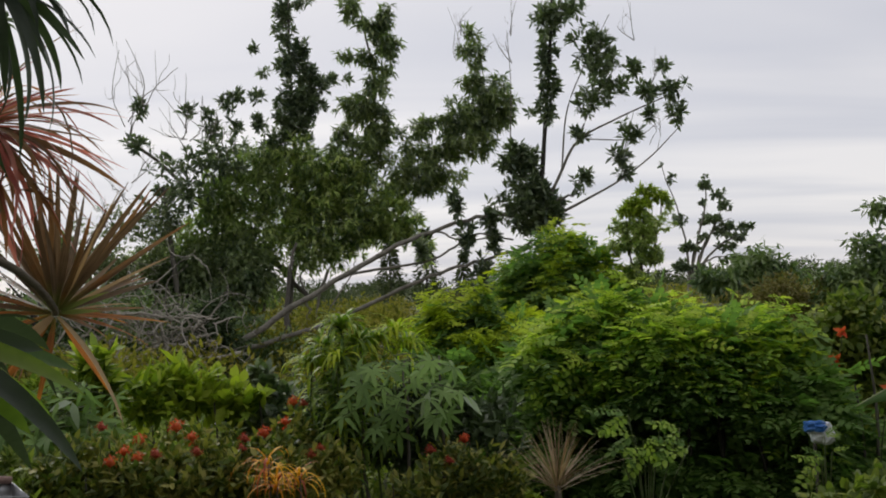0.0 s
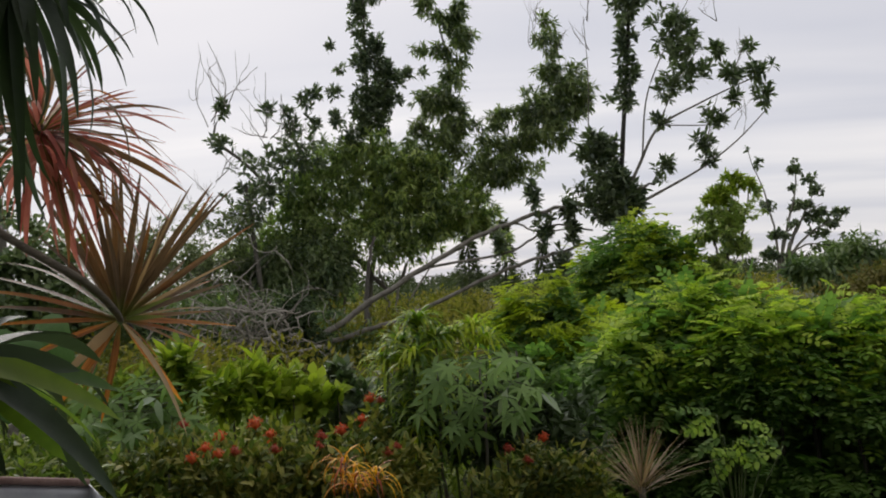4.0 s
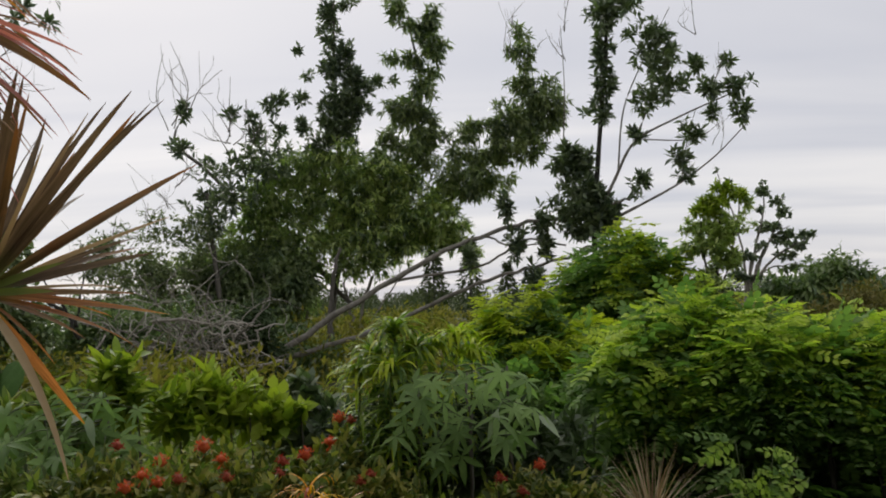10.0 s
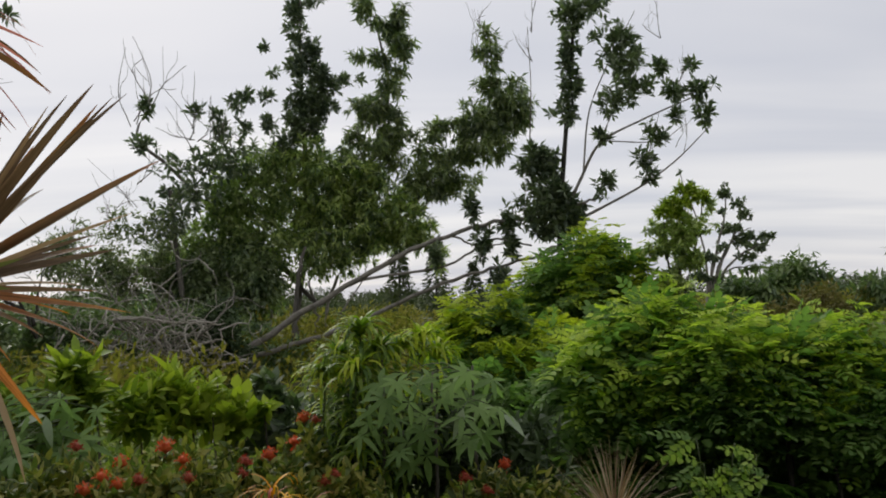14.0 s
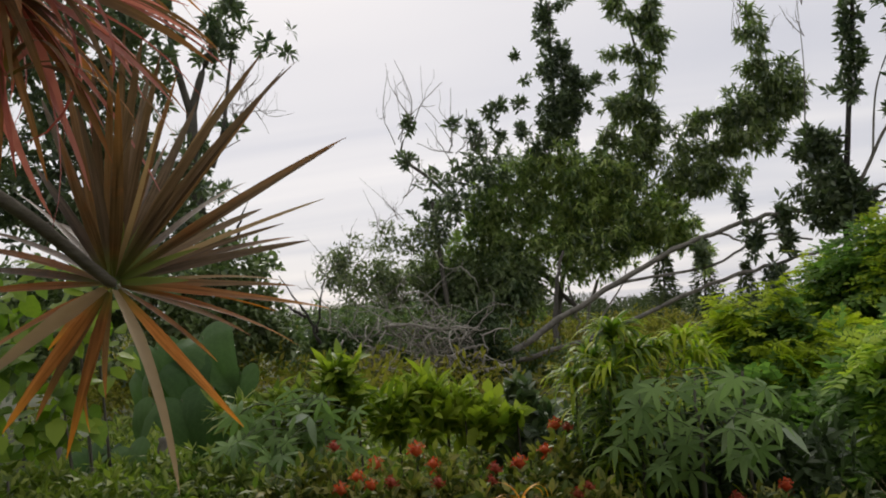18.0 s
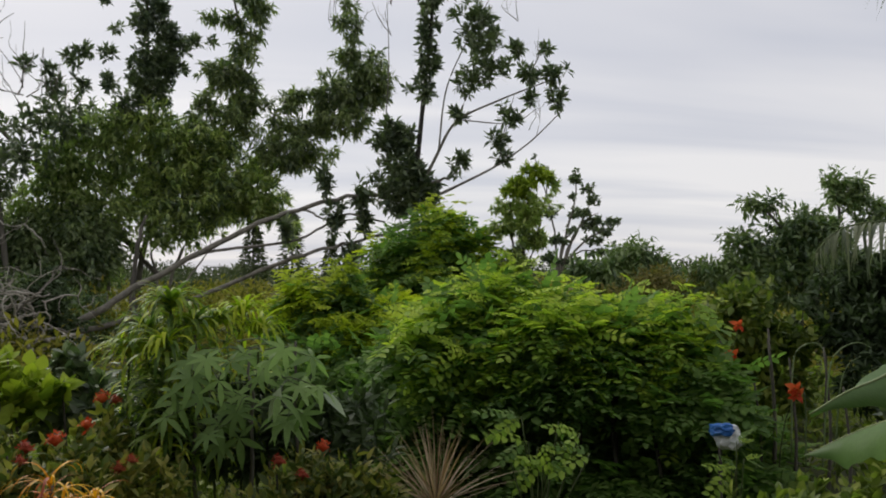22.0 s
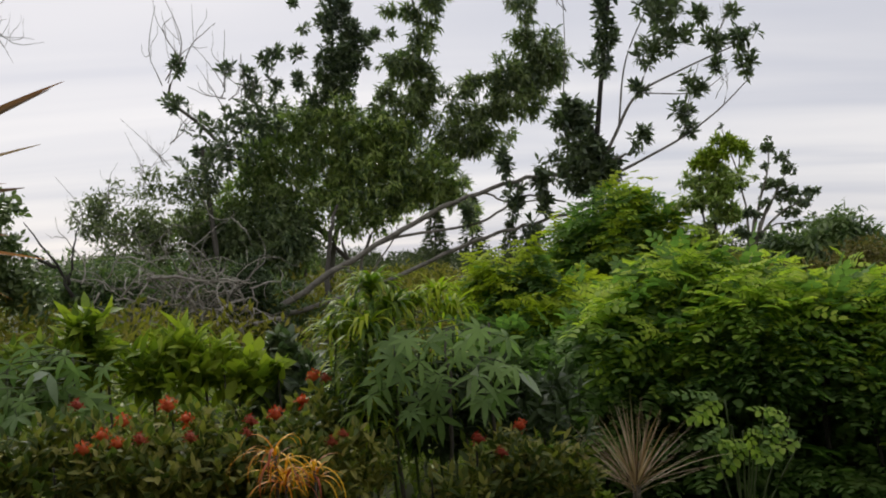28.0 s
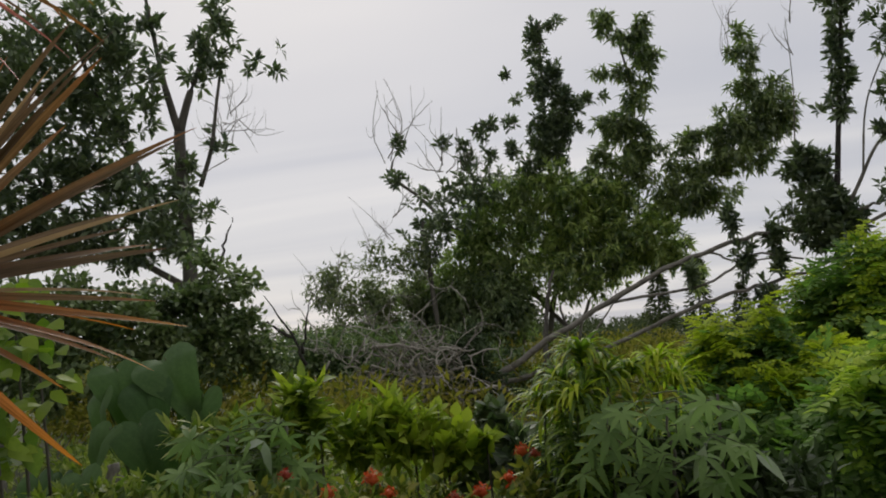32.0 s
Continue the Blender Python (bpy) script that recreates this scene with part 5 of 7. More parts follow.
# ---- bushes with feathered leaves ----
def pinnate_bush(base, label, balls, count, size, mat, seed, stems=(), young=None, inner=0.6, low=()):
    """Upright shoots on the skin of the bush, each with tiers of spreading feathered leaves, the youngest on top; older
    leaves inside and below, their colour darkened for shade.
    """
    rg = np.random.default_rng(seed)
    young = young or M_GLIRY
    b = thing("feather_leaf_bush", base, label, "bush", "feather-leaved bushes")
    shapes = [pinnate(4 + k % 3, 0.31, 0.6, 0.12 + 0.12 * k, random.Random(k)) for k in range(4)]
    n = count // 15
    P, out = in_balls(balls, n, rg, 0.9, 3, 0.16, 0.96)
    n = len(P)
    flip = np.where(out[:, 2:] < -0.1, 1.0, 0.0)
    P = P + flip * np.stack([0 * out[:, 0], 0 * out[:, 0], -out[:, 2]], 1) * np.mean([q[4] for q in balls]) * 1.2
    out = out * (1, 1, 1) * np.concatenate([np.ones((n, 2)), 1 - 2 * flip], 1)
    lean = unit(out * (0.45, 0.45, 0.1) + (0, 0, 1.0) + rg.normal(0, 0.12, out.shape))
    high = rg.uniform(0.7, 1.7, n)[:, None] * size * (0.6 if count < 200 else 1.0)
    P = P + np.stack([np.zeros(n), np.zeros(n), rg.normal(0.02, 0.07, n)], 1) * (0.5 if count < 200 else 1.0)
    vigour = rg.uniform(0.72, 1.2, n)
    keep = rg.uniform(0, 1, n)
    for name, levels, m in (("shaded_foliage", range(0, 4), M_GLIRDARK), ("foliage", range(4, 9), mat), ("young_growth", range(9, 14), young)):
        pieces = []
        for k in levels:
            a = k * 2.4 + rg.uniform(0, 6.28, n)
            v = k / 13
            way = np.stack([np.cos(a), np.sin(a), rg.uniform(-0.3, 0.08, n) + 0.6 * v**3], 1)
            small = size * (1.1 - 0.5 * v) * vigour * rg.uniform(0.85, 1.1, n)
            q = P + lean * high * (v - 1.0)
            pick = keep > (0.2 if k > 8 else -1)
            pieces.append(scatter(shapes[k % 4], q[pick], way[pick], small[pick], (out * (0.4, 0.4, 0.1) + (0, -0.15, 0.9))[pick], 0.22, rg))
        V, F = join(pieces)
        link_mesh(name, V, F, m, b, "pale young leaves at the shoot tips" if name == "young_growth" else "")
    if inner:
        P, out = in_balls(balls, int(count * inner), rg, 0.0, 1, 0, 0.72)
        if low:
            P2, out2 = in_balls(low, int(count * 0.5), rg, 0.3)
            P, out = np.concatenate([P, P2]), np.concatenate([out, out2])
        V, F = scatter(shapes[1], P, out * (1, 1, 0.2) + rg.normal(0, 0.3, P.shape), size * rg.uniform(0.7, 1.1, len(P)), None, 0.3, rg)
        link_mesh("inner_leaves", V, F, M_GLIRDARK, b, "older leaves inside the bush, colour darkened for shade")
    for k, (p, q) in enumerate(stems):
        p, q = np.array(p), np.array(q)
        limb("stem", [p, (p + q) / 2 + rg.normal(0, 0.05, 3), q], 0.018, 0.007, M_DARKBARK, b, 10, 6, 0.01, seed + k)
    return b


def stems_to(balls, rg, n=8, ground=0.0):
    out = []
    for i in range(n):
        x, y, z, a, b = balls[i % len(balls)]
        out.append(((x + rg.normal(0, a * 0.3), y + rg.normal(0, a * 0.3), ground), (x + rg.normal(0, a * 0.4), y + rg.normal(0, a * 0.4), z - b * 0.4)))
    return out


rg = np.random.default_rng(51)
G1 = [(1.36, 8.65, 2.14, 0.38, 0.21), (1.18, 8.69, 1.90, 0.56, 0.25), (1.62, 8.62, 1.88, 0.34, 0.28), (1.13, 8.90, 1.54, 0.54, 0.32), (1.49, 8.85, 1.52, 0.50, 0.32), (1.86, 8.57, 1.63, 0.37, 0.25)]
pinnate_bush((1.26, 8.75, 0.92), "tall bright green bush with feathered leaves", G1, 2600, 0.22, M_GLIRY, 52, stems_to(G1, rg, 8), M_GLIRYY, 0.4)
G2 = [(0.20, 7.58, 1.47, 0.33, 0.14), (0.09, 7.58, 1.26, 0.43, 0.21), (0.56, 7.55, 1.30, 0.37, 0.21), (0.79, 7.32, 1.15, 0.47, 0.23), (0.38, 7.35, 1.01, 0.52, 0.23)]
pinnate_bush((0.37, 7.42, 0.75), "yellow-green bush with feathered leaves", G2, 2000, 0.24, M_GLIRYY, 53, stems_to(G2, rg, 8), M_GLIRYY, 0.12, [(0.16, 7.14, 0.84, 0.56, 0.25), (0.63, 6.90, 0.80, 0.54, 0.25), (0.32, 6.79, 0.55, 0.73, 0.29), (0.78, 6.73, 0.50, 0.53, 0.29)])
G3 = [(1.39, 6.00, 1.45, 0.41, 0.14), (1.06, 5.86, 1.28, 0.38, 0.19), (1.67, 5.71, 1.37, 0.34, 0.17), (1.35, 5.58, 1.13, 0.45, 0.22), (0.89, 5.67, 1.06, 0.37, 0.22), (1.70, 5.37, 1.14, 0.40, 0.22), (2.04, 5.36, 1.24, 0.33, 0.18), (2.29, 5.36, 1.16, 0.25, 0.17), (1.45, 6.36, 0.93, 0.60, 0.19), (2.01, 6.20, 0.93, 0.60, 0.19)]
pinnate_bush((1.28, 5.47, 0.36), "dense green bush with feathered leaves", G3, 5200, 0.25, M_GLIR, 54, stems_to(G3, rg, 16), None, 0.3, [(1.24, 6.07, 0.70, 0.53, 0.26), (1.86, 5.90, 0.70, 0.62, 0.26), (2.25, 5.76, 0.77, 0.40, 0.26), (0.82, 6.04, 0.69, 0.35, 0.26), (1.27, 5.89, 0.34, 0.74, 0.26), (1.96, 5.69, 0.36, 0.74, 0.26), (2.48, 5.62, 0.51, 0.49, 0.40)])
G4 = [(2.37, 5.35, 1.17, 0.18, 0.09), (2.57, 5.35, 1.01, 0.17, 0.09), (2.70, 5.35, 0.82, 0.14, 0.09), (2.57, 5.35, 0.69, 0.14, 0.08), (2.89, 5.35, 0.89, 0.09, 0.09), (2.28, 5.35, 0.91, 0.17, 0.10)] + [(2.21, 5.78, 1.29, 0.34, 0.17), (2.34, 5.49, 1.09, 0.37, 0.18), (2.46, 5.20, 0.92, 0.31, 0.18), (1.91, 5.44, 1.03, 0.39, 0.20), (2.48, 4.94, 0.77, 0.23, 0.11), (2.44, 6.29, 0.79, 0.60, 0.21)]
pinnate_bush((2.20, 5.30, 0.28), "wide green bush with feathered leaves", G4, 5000, 0.25, M_GLIR, 55, stems_to(G4, rg, 14), None, 0.3, [(2.24, 5.90, 0.55, 0.56, 0.26), (2.63, 5.49, 0.48, 0.38, 0.21), (2.36, 5.56, 0.25, 0.71, 0.25), (1.83, 6.00, 0.39, 0.43, 0.35), (2.94, 5.52, 0.30, 0.39, 0.22)])
G5 = [(2.29, 5.10, 1.22, 0.12, 0.06), (2.45, 5.10, 1.04, 0.11, 0.07), (2.23, 5.10, 0.97, 0.12, 0.07), (2.49, 5.10, 0.78, 0.09, 0.07), (2.34, 5.10, 0.71, 0.10, 0.06), (2.52, 5.10, 0.54, 0.08, 0.06), (1.90, 5.10, 1.18, 0.12, 0.07), (1.75, 5.10, 1.31, 0.12, 0.06), (2.02, 5.10, 1.33, 0.11, 0.06), (1.69, 5.10, 1.05, 0.12, 0.07), (1.53, 5.10, 1.25, 0.12, 0.06)]
pinnate_bush((2.09, 5.12, 0.0), "leafy bush with light green feathered shoots", G5, 1300, 0.21, M_GLIR, 58, stems_to(G5, rg, 9), M_GLIRY, 0)


# ---- the garden in front ----
def share(name, mesh, m, parent, label=""):
    """One more object on a mesh that is shared, at the pose m, as a part of parent."""
    ob = new(name, mesh)
    ob.parent = parent
    ob.matrix_basis = parent.matrix_world.inverted() @ m
    return tagged(ob, label) if label else ob


def raw_mesh(name, V, F, mat, smooth=False):
    ob = link_mesh(name, V, F, mat, smooth=smooth)
    me = ob.data
    bpy.data.objects.remove(ob)
    return me


def facing(place, way, up, size=1.0):
    """A pose at place whose x points along way and whose z leans to up."""
    x = Vector(way).normalized()
    y = Vector(up).cross(x)
    y = y.normalized() if y.length > 1e-5 else Vector((0, 1, 0))
    z = x.cross(y)
    return Matrix.Translation(place) @ Matrix((x, y, z)).transposed().to_4x4() @ Matrix.Scale(size, 4)


def strap_to(name, start, end, width, droop, up, mat, parent, rnd, tip=1.6, fold=0.3, label=""):
    """A strap leaf from start to end that bends on the way."""
    start, end = Vector(start), Vector(end)
    e = strap(1.0, 0.05, droop, 10)[0][-2]
    L = (end - start).length / math.hypot(e[0], e[2])
    V, F = strap(L, width, droop, 10, tip, rnd.uniform(-0.6, 0.6), fold)
    c = Vector((e[0], 0, e[2])).normalized()
    x = (end - start).normalized()
    y = Vector(up).cross(x).normalized()
    z = x.cross(y)
    R = Matrix((x, y, z)).transposed()
    back = Matrix.Rotation(math.atan2(c.z, c.x), 3, "Y")
    M = np.array(R @ back)
    ob = link_mesh(name, V @ M.T + np.array(start), F, mat, parent, label)
    ob.data.attributes.new("along", "FLOAT", "POINT").data.foreach_set("value", np.repeat(np.linspace(0, 1, 11), 3).astype(np.float32))
    streak = [(u * 2.5, w * 2.2, rnd_seed) for rnd_seed in (rnd.uniform(0, 50),) for u in np.linspace(0, 1, 11) for w in (1, 0, -1)]
    ob.data.attributes.new("streak", "FLOAT_VECTOR", "POINT").data.foreach_set("vector", np.array(streak, np.float32).ravel())
    return ob


def strap_head(owner, centre, tips, width, up, mats, seed, droop=0.35, tip=1.6):
    rnd = random.Random(seed)
    for k, end in enumerate(tips):
        start = Vector(centre) + (Vector(end) - Vector(centre)).normalized() * 0.012
        hint = Vector(up) + Vector((rnd.uniform(-0.35, 0.35), rnd.uniform(-0.35, 0.35), rnd.uniform(-0.2, 0.35)))
        w = width * rnd.uniform(0.75, 1.2)
        strap_to("leaf", start, end, w, droop * rnd.uniform(0.4, 1.6), hint, mats[k % len(mats)], owner, rnd, tip)


# rusty dracaena, its stem bent over so that the head faces the path
rusty = thing("dracaena", (-2.0, 0.85, 0.0), "rusty brown dracaena with a bent grey stem", "plant", "dracaenas")
HEAD = (-0.826, 1.06, 1.68)
limb("stem", [(-2.0, 0.85, 0.0), (-2.02, 0.86, 1.2), (-1.9, 0.88, 2.1), (-1.6, 0.9, 2.22), (-0.89, 0.86, 1.82), (-0.80, 0.90, 1.75), (-0.80, 0.99, 1.70), HEAD], 0.0105, 0.007, M_STEM, rusty, 40, 8)
TIPS_A = [(-0.634, 1.12, 1.97), (-0.594, 1.14, 1.96), (-0.664, 1.20, 1.96), (-0.624, 1.16, 1.96), (-0.734, 1.25, 1.99), (-0.604, 1.30, 1.89), (-0.624, 1.30, 1.88), (-0.714, 1.38, 1.75), (-0.754, 1.40, 1.76), (-0.714, 1.30, 1.77)]
TIPS_L = [(-0.694, 1.40, 1.64), (-0.744, 1.39, 1.58), (-0.894, 1.38, 1.56), (-0.814, 1.33, 1.46), (-0.844, 1.00, 1.47), (-0.944, 1.00, 1.50), (-0.994, 1.20, 1.47)]
TIPS_B = [(-0.994, 1.10, 1.50), (-1.114, 1.10, 1.58), (-1.264, 1.20, 1.72), (-1.254, 1.20, 1.76), (-1.354, 1.30, 1.81), (-1.154, 1.10, 1.68), (-0.764, 1.42, 1.68), (-1.224, 1.35, 1.59), (-1.054, 1.30, 1.51), (-0.824, 1.45, 1.64), (-0.874, 1.45, 1.60)]
TIPS_C = [(-0.764, 1.05, 1.99), (-0.834, 1.10, 2.03), (-0.854, 1.10, 2.01), (-0.934, 1.15, 2.01), (-0.814, 1.15, 2.01), (-0.864, 1.25, 2.01), (-0.864, 1.30, 1.98), (-0.824, 1.00, 1.90), (-0.954, 1.10, 1.91), (-1.094, 1.20, 1.88), (-1.144, 1.20, 1.85), (-1.034, 1.20, 2.02), (-1.134, 1.25, 2.01), (-0.764, 1.20, 1.93), (-0.814, 1.30, 1.92), (-0.874, 1.45, 1.87), (-0.844, 1.45, 1.82), (-1.074, 1.50, 1.98), (-1.274, 1.50, 1.94), (-1.404, 1.50, 1.84), (-0.674, 0.90, 1.88), (-0.654, 0.92, 1.87), (-0.954, 1.30, 2.05), (-1.024, 1.35, 2.09)]
AX = (0.55, -0.65, 0.35)
for k, tips in enumerate((TIPS_A, TIPS_B, TIPS_C)):
    strap_head(rusty, HEAD, tips, 0.0155, AX, (M_RUST, M_RUSTORANGE) if k == 1 else (M_RUSTBROWN, M_RUSTBROWN, M_RUST), 80 + k, 0.22)
strap_head(rusty, HEAD, TIPS_L, 0.019, AX, (M_RUSTORANGE,), 86, 0.25)
strap_head(rusty, HEAD, [(-0.63, 0.93, 1.45), (-0.88, 0.90, 1.56)], 0.025, AX, (M_RUSTPALE,), 84, 0.3)
strap_head(rusty, HEAD, [(-0.67, 1.35, 1.81), (-0.70, 1.00, 1.87), (-0.79, 1.42, 1.69), (-0.74, 1.20, 1.96)], 0.007, AX, (M_RUSTPALE,), 85, 0.3)

def extra_leaves(owner, centre, n, length, width, up, mats, seed, droop, flat=0.5):
    """More leaves of the head, all round it."""
    rnd = random.Random(seed)
    tips = []
    for k in range(n):
        d = Vector((rnd.gauss(0, 1), rnd.gauss(0, 1), rnd.gauss(0, 1)))
        d = (d - Vector(up).normalized() * d.dot(Vector(up).normalized()) * (1 - flat)).normalized()
        tips.append(Vector(centre) + d * length * rnd.uniform(0.55, 1.05))
    strap_head(owner, centre, tips, width, up, mats, seed + 1, droop)


M_RUSTGREEN = leaf_material("young_strap_leaf", (0.13, 0.16, 0.05), (0.20, 0.22, 0.07), (0.28, 0.28, 0.09), 0.5, 0.45, by_island=False)
extra_leaves(rusty, HEAD, 8, 0.12, 0.013, AX, (M_RUSTGREEN,), 89, 0.2, 0.9)

# red dracaena above it
red = thing("dracaena", (-2.15, 1.2, 0.0), "red-leaved dracaena with long drooping leaves", "plant", "dracaenas")
HEAD = (-0.94, 0.97, 2.08)
limb("stem", [(-2.15, 1.2, 0.0), (-2.15, 1.2, 1.5), (-2.0, 1.2, 2.6), (-1.5, 1.2, 2.7), HEAD], 0.028, 0.013, M_STEM, red, 24, 8)
TIPS_A = [(-0.67, 1.10, 2.11), (-0.75, 1.15, 2.07), (-0.76, 1.10, 2.04), (-0.73, 1.15, 2.00), (-0.66, 1.05, 1.94), (-0.68, 1.00, 1.88), (-0.77, 1.05, 2.17), (-0.83, 1.00, 2.12), (-0.62, 0.95, 1.97), (-0.69, 0.95, 1.92), (-0.79, 1.15, 1.88), (-0.78, 1.00, 1.86), (-0.85, 1.05, 1.80)]
TIPS_B = [(-0.87, 1.01, 1.76), (-0.85, 0.91, 1.79), (-0.90, 1.11, 1.87), (-0.77, 1.06, 1.91), (-0.77, 1.00, 1.82), (-0.97, 0.96, 1.82), (-1.05, 1.02, 1.92), (-0.97, 0.81, 2.02), (-0.99, 0.89, 2.15), (-0.98, 0.99, 2.26), (-0.83, 0.90, 2.25), (-0.86, 1.06, 2.24)]
TIPS_C = [(-0.63, 0.93, 2.05), (-0.66, 0.93, 2.00), (-0.71, 0.91, 1.96), (-0.76, 1.19, 1.92), (-0.76, 0.90, 1.86), (-0.77, 0.83, 1.90), (-0.81, 1.22, 2.16), (-0.70, 0.85, 2.02), (-0.81, 1.15, 1.79), (-0.92, 1.04, 1.72), (-0.74, 0.84, 1.94)]
for k, tips in enumerate((TIPS_A, TIPS_B, TIPS_C)):
    strap_head(red, HEAD, tips, 0.020, (0.2, -0.3, 0.9), (M_RED, M_RUST, M_RED), 90 + k, 0.4 if k == 0 else 0.7)
strap_head(red, HEAD, [(-0.82, 1.10, 2.19), (-0.87, 1.10, 2.16), (-0.75, 1.25, 2.16), (-0.77, 1.20, 2.08), (-0.75, 1.20, 2.01), (-0.76, 1.25, 1.99), (-0.78, 1.15, 2.04), (-0.77, 1.15, 1.91), (-0.79, 1.10, 1.94), (-0.86, 1.05, 1.90), (-0.89, 1.05, 1.86), (-0.92, 1.00, 1.85), (-0.92, 1.05, 1.82), (-0.95, 1.00, 1.87), (-1.02, 1.00, 1.95), (-0.98, 1.00, 1.90), (-0.88, 1.10, 1.96), (-0.83, 1.10, 1.90), (-0.81, 1.10, 1.98), (-0.88, 1.05, 2.00), (-1.05, 1.00, 2.10), (-1.03, 0.95, 2.00), (-0.87, 1.12, 2.07), (-0.81, 1.15, 2.10)], 0.017, (0.2, -0.3, 0.9), (M_RED, M_RED, M_RUST, M_RED, M_RUSTBROWN), 93, 0.55)
extra_leaves(red, HEAD, 16, 0.33, 0.013, (0.5, -0.5, 0.5), (M_RED, M_RUST, M_RUSTORANGE, M_RUSTPALE), 187, 0.9, 0.8)
strap_head(red, HEAD, [(-1.19, 1.49, 2.14), (-1.05, 1.64, 2.19), (-1.15, 1.50, 2.01), (-1.13, 1.63, 2.24), (-1.08, 1.48, 2.21), (-1.32, 1.59, 2.12), (-1.11, 1.68, 2.29)], 0.022, (0.2, -0.3, 0.9), (M_RUSTORANGE, M_RUST), 189, 0.5)
extra_leaves(red, HEAD, 22, 0.33, 0.013, (0.3, -0.4, 0.9), (M_RED, M_RED, M_RUST), 192, 1.5, 0.7)
BELOW = (HEAD[0] + 0.03, HEAD[1], HEAD[2] - 0.14)
extra_leaves(red, BELOW, 8, 0.26, 0.010, (0.3, -0.4, 0.9), (M_RED, M_RUST), 188, 1.4, 0.8)

rr = random.Random(190)
strap_head(red, HEAD, [Vector(HEAD) + Vector((rr.uniform(-0.22, 0.26), rr.uniform(-0.15, 0.15), rr.uniform(-0.34, -0.12))) for _ in range(12)], 0.008, (0.2, -0.3, 0.9), (M_RED, M_RUST, M_RED, M_RUSTBROWN), 191, 1.9)

# dark green drooping plant close to the house
darkp = thing("dracaena", (-0.95, 0.15, 0.0), "dark green dracaena with drooping leaves near the house", "plant", "dracaenas")
HEAD = (-0.55, 0.30, 2.14)
limb("stem", [(-0.95, 0.15, 0.0), (-0.98, 0.18, 1.2), HEAD], 0.026, 0.014, M_STEM, darkp, 20, 8)
TIPS_A = [(-0.43, 0.36, 2.08), (-0.44, 0.35, 2.02), (-0.49, 0.39, 1.99), (-0.49, 0.35, 1.92), (-0.49, 0.29, 1.92), (-0.56, 0.34, 1.89), (-0.58, 0.42, 1.88), (-0.43, 0.29, 2.03), (-0.57, 0.31, 1.85), (-0.63, 0.33, 1.90), (-0.45, 0.26, 1.93), (-0.48, 0.23, 1.94)]
TIPS_B = [(-0.59, 0.36, 1.81), (-0.64, 0.38, 1.80), (-0.59, 0.42, 1.83), (-0.52, 0.43, 2.02), (-0.59, 0.47, 1.91), (-0.51, 0.22, 1.91), (-0.61, 0.26, 1.95), (-0.60, 0.24, 2.04), (-0.47, 0.21, 1.98), (-0.44, 0.23, 2.02), (-0.53, 0.28, 1.85)]
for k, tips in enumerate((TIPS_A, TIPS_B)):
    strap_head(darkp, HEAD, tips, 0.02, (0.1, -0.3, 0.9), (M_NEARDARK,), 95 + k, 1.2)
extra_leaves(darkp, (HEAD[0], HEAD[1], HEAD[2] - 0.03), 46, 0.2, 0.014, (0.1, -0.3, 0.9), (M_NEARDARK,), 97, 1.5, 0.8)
lowp = thing("strap_leaf_plant", (-0.57, 0.19, 1.51), "green strap-leaved plant close to the house", "plant")
HEAD = (-0.55, 0.19, 1.67)
limb("stem", [(HEAD[0] - 0.02, HEAD[1], 0.0), (HEAD[0], HEAD[1], 0.7), HEAD], 0.02, 0.012, M_STEM, lowp, 14, 8)
strap_head(lowp, HEAD, [(-0.38, 0.20, 1.60), (-0.38, 0.19, 1.52), (-0.43, 0.29, 1.62), (-0.49, 0.32, 1.68), (-0.44, 0.20, 1.56), (-0.44, 0.23, 1.65), (-0.51, 0.30, 1.61), (-0.50, 0.19, 1.55), (-0.47, 0.32, 1.55), (-0.51, 0.25, 1.71)], 0.034, (0.1, -0.5, 0.8), (M_CORN, M_NEARDARK), 99, 0.8)
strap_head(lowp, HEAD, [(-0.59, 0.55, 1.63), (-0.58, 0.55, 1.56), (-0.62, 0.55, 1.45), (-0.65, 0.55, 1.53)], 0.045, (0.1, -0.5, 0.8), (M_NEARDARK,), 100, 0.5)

# the galvanised gutter under the window
gutter = thing("rain_gutter", (-1.33, 1.45, 1.20), "open galvanised metal gutter with a rusty rim", "gutter")
A, B = Vector((-1.66, 1.15, 1.345)), Vector((-1.22, 1.60, 1.205))
along = (B - A).normalized()
side = Vector((0, 0, 1)).cross(along).normalized()
if side.y > 0:
    side = -side
PROFILE = [(0, 0), (0.004, -0.03), (0.012, -0.07), (0.035, -0.095), (0.075, -0.10), (0.115, -0.09), (0.13, -0.06), (0.135, -0.02)]
V, F = [], []
for q in (A, B):
    for t, z in PROFILE:
        V.append(tuple(q + side * t + Vector((0, 0, z))))
    for t, z in reversed(PROFILE):
        V.append(tuple(q + side * (t * 1.02 - 0.002) + Vector((0, 0, z - 0.003))))
n = 2 * len(PROFILE)
for i in range(n):
    j = (i + 1) % n
    F += [(i, j, n + j), (i, n + j, n + i)]
link_mesh("trough", V, F, M_ZINC, gutter)
V = [tuple(B + side * t + Vector((0, 0, z))) for t, z in PROFILE] + [tuple(B + along * 0.003 + side * t + Vector((0, 0, z))) for t, z in PROFILE]
n = len(PROFILE)
F = []
for i in range(1, n - 1):
    F += [(0, i, i + 1), (n, n + i + 1, n + i)]
for i in range(n):
    j = (i + 1) % n
    F += [(i, n + j, j), (i, n + i, n + j)]
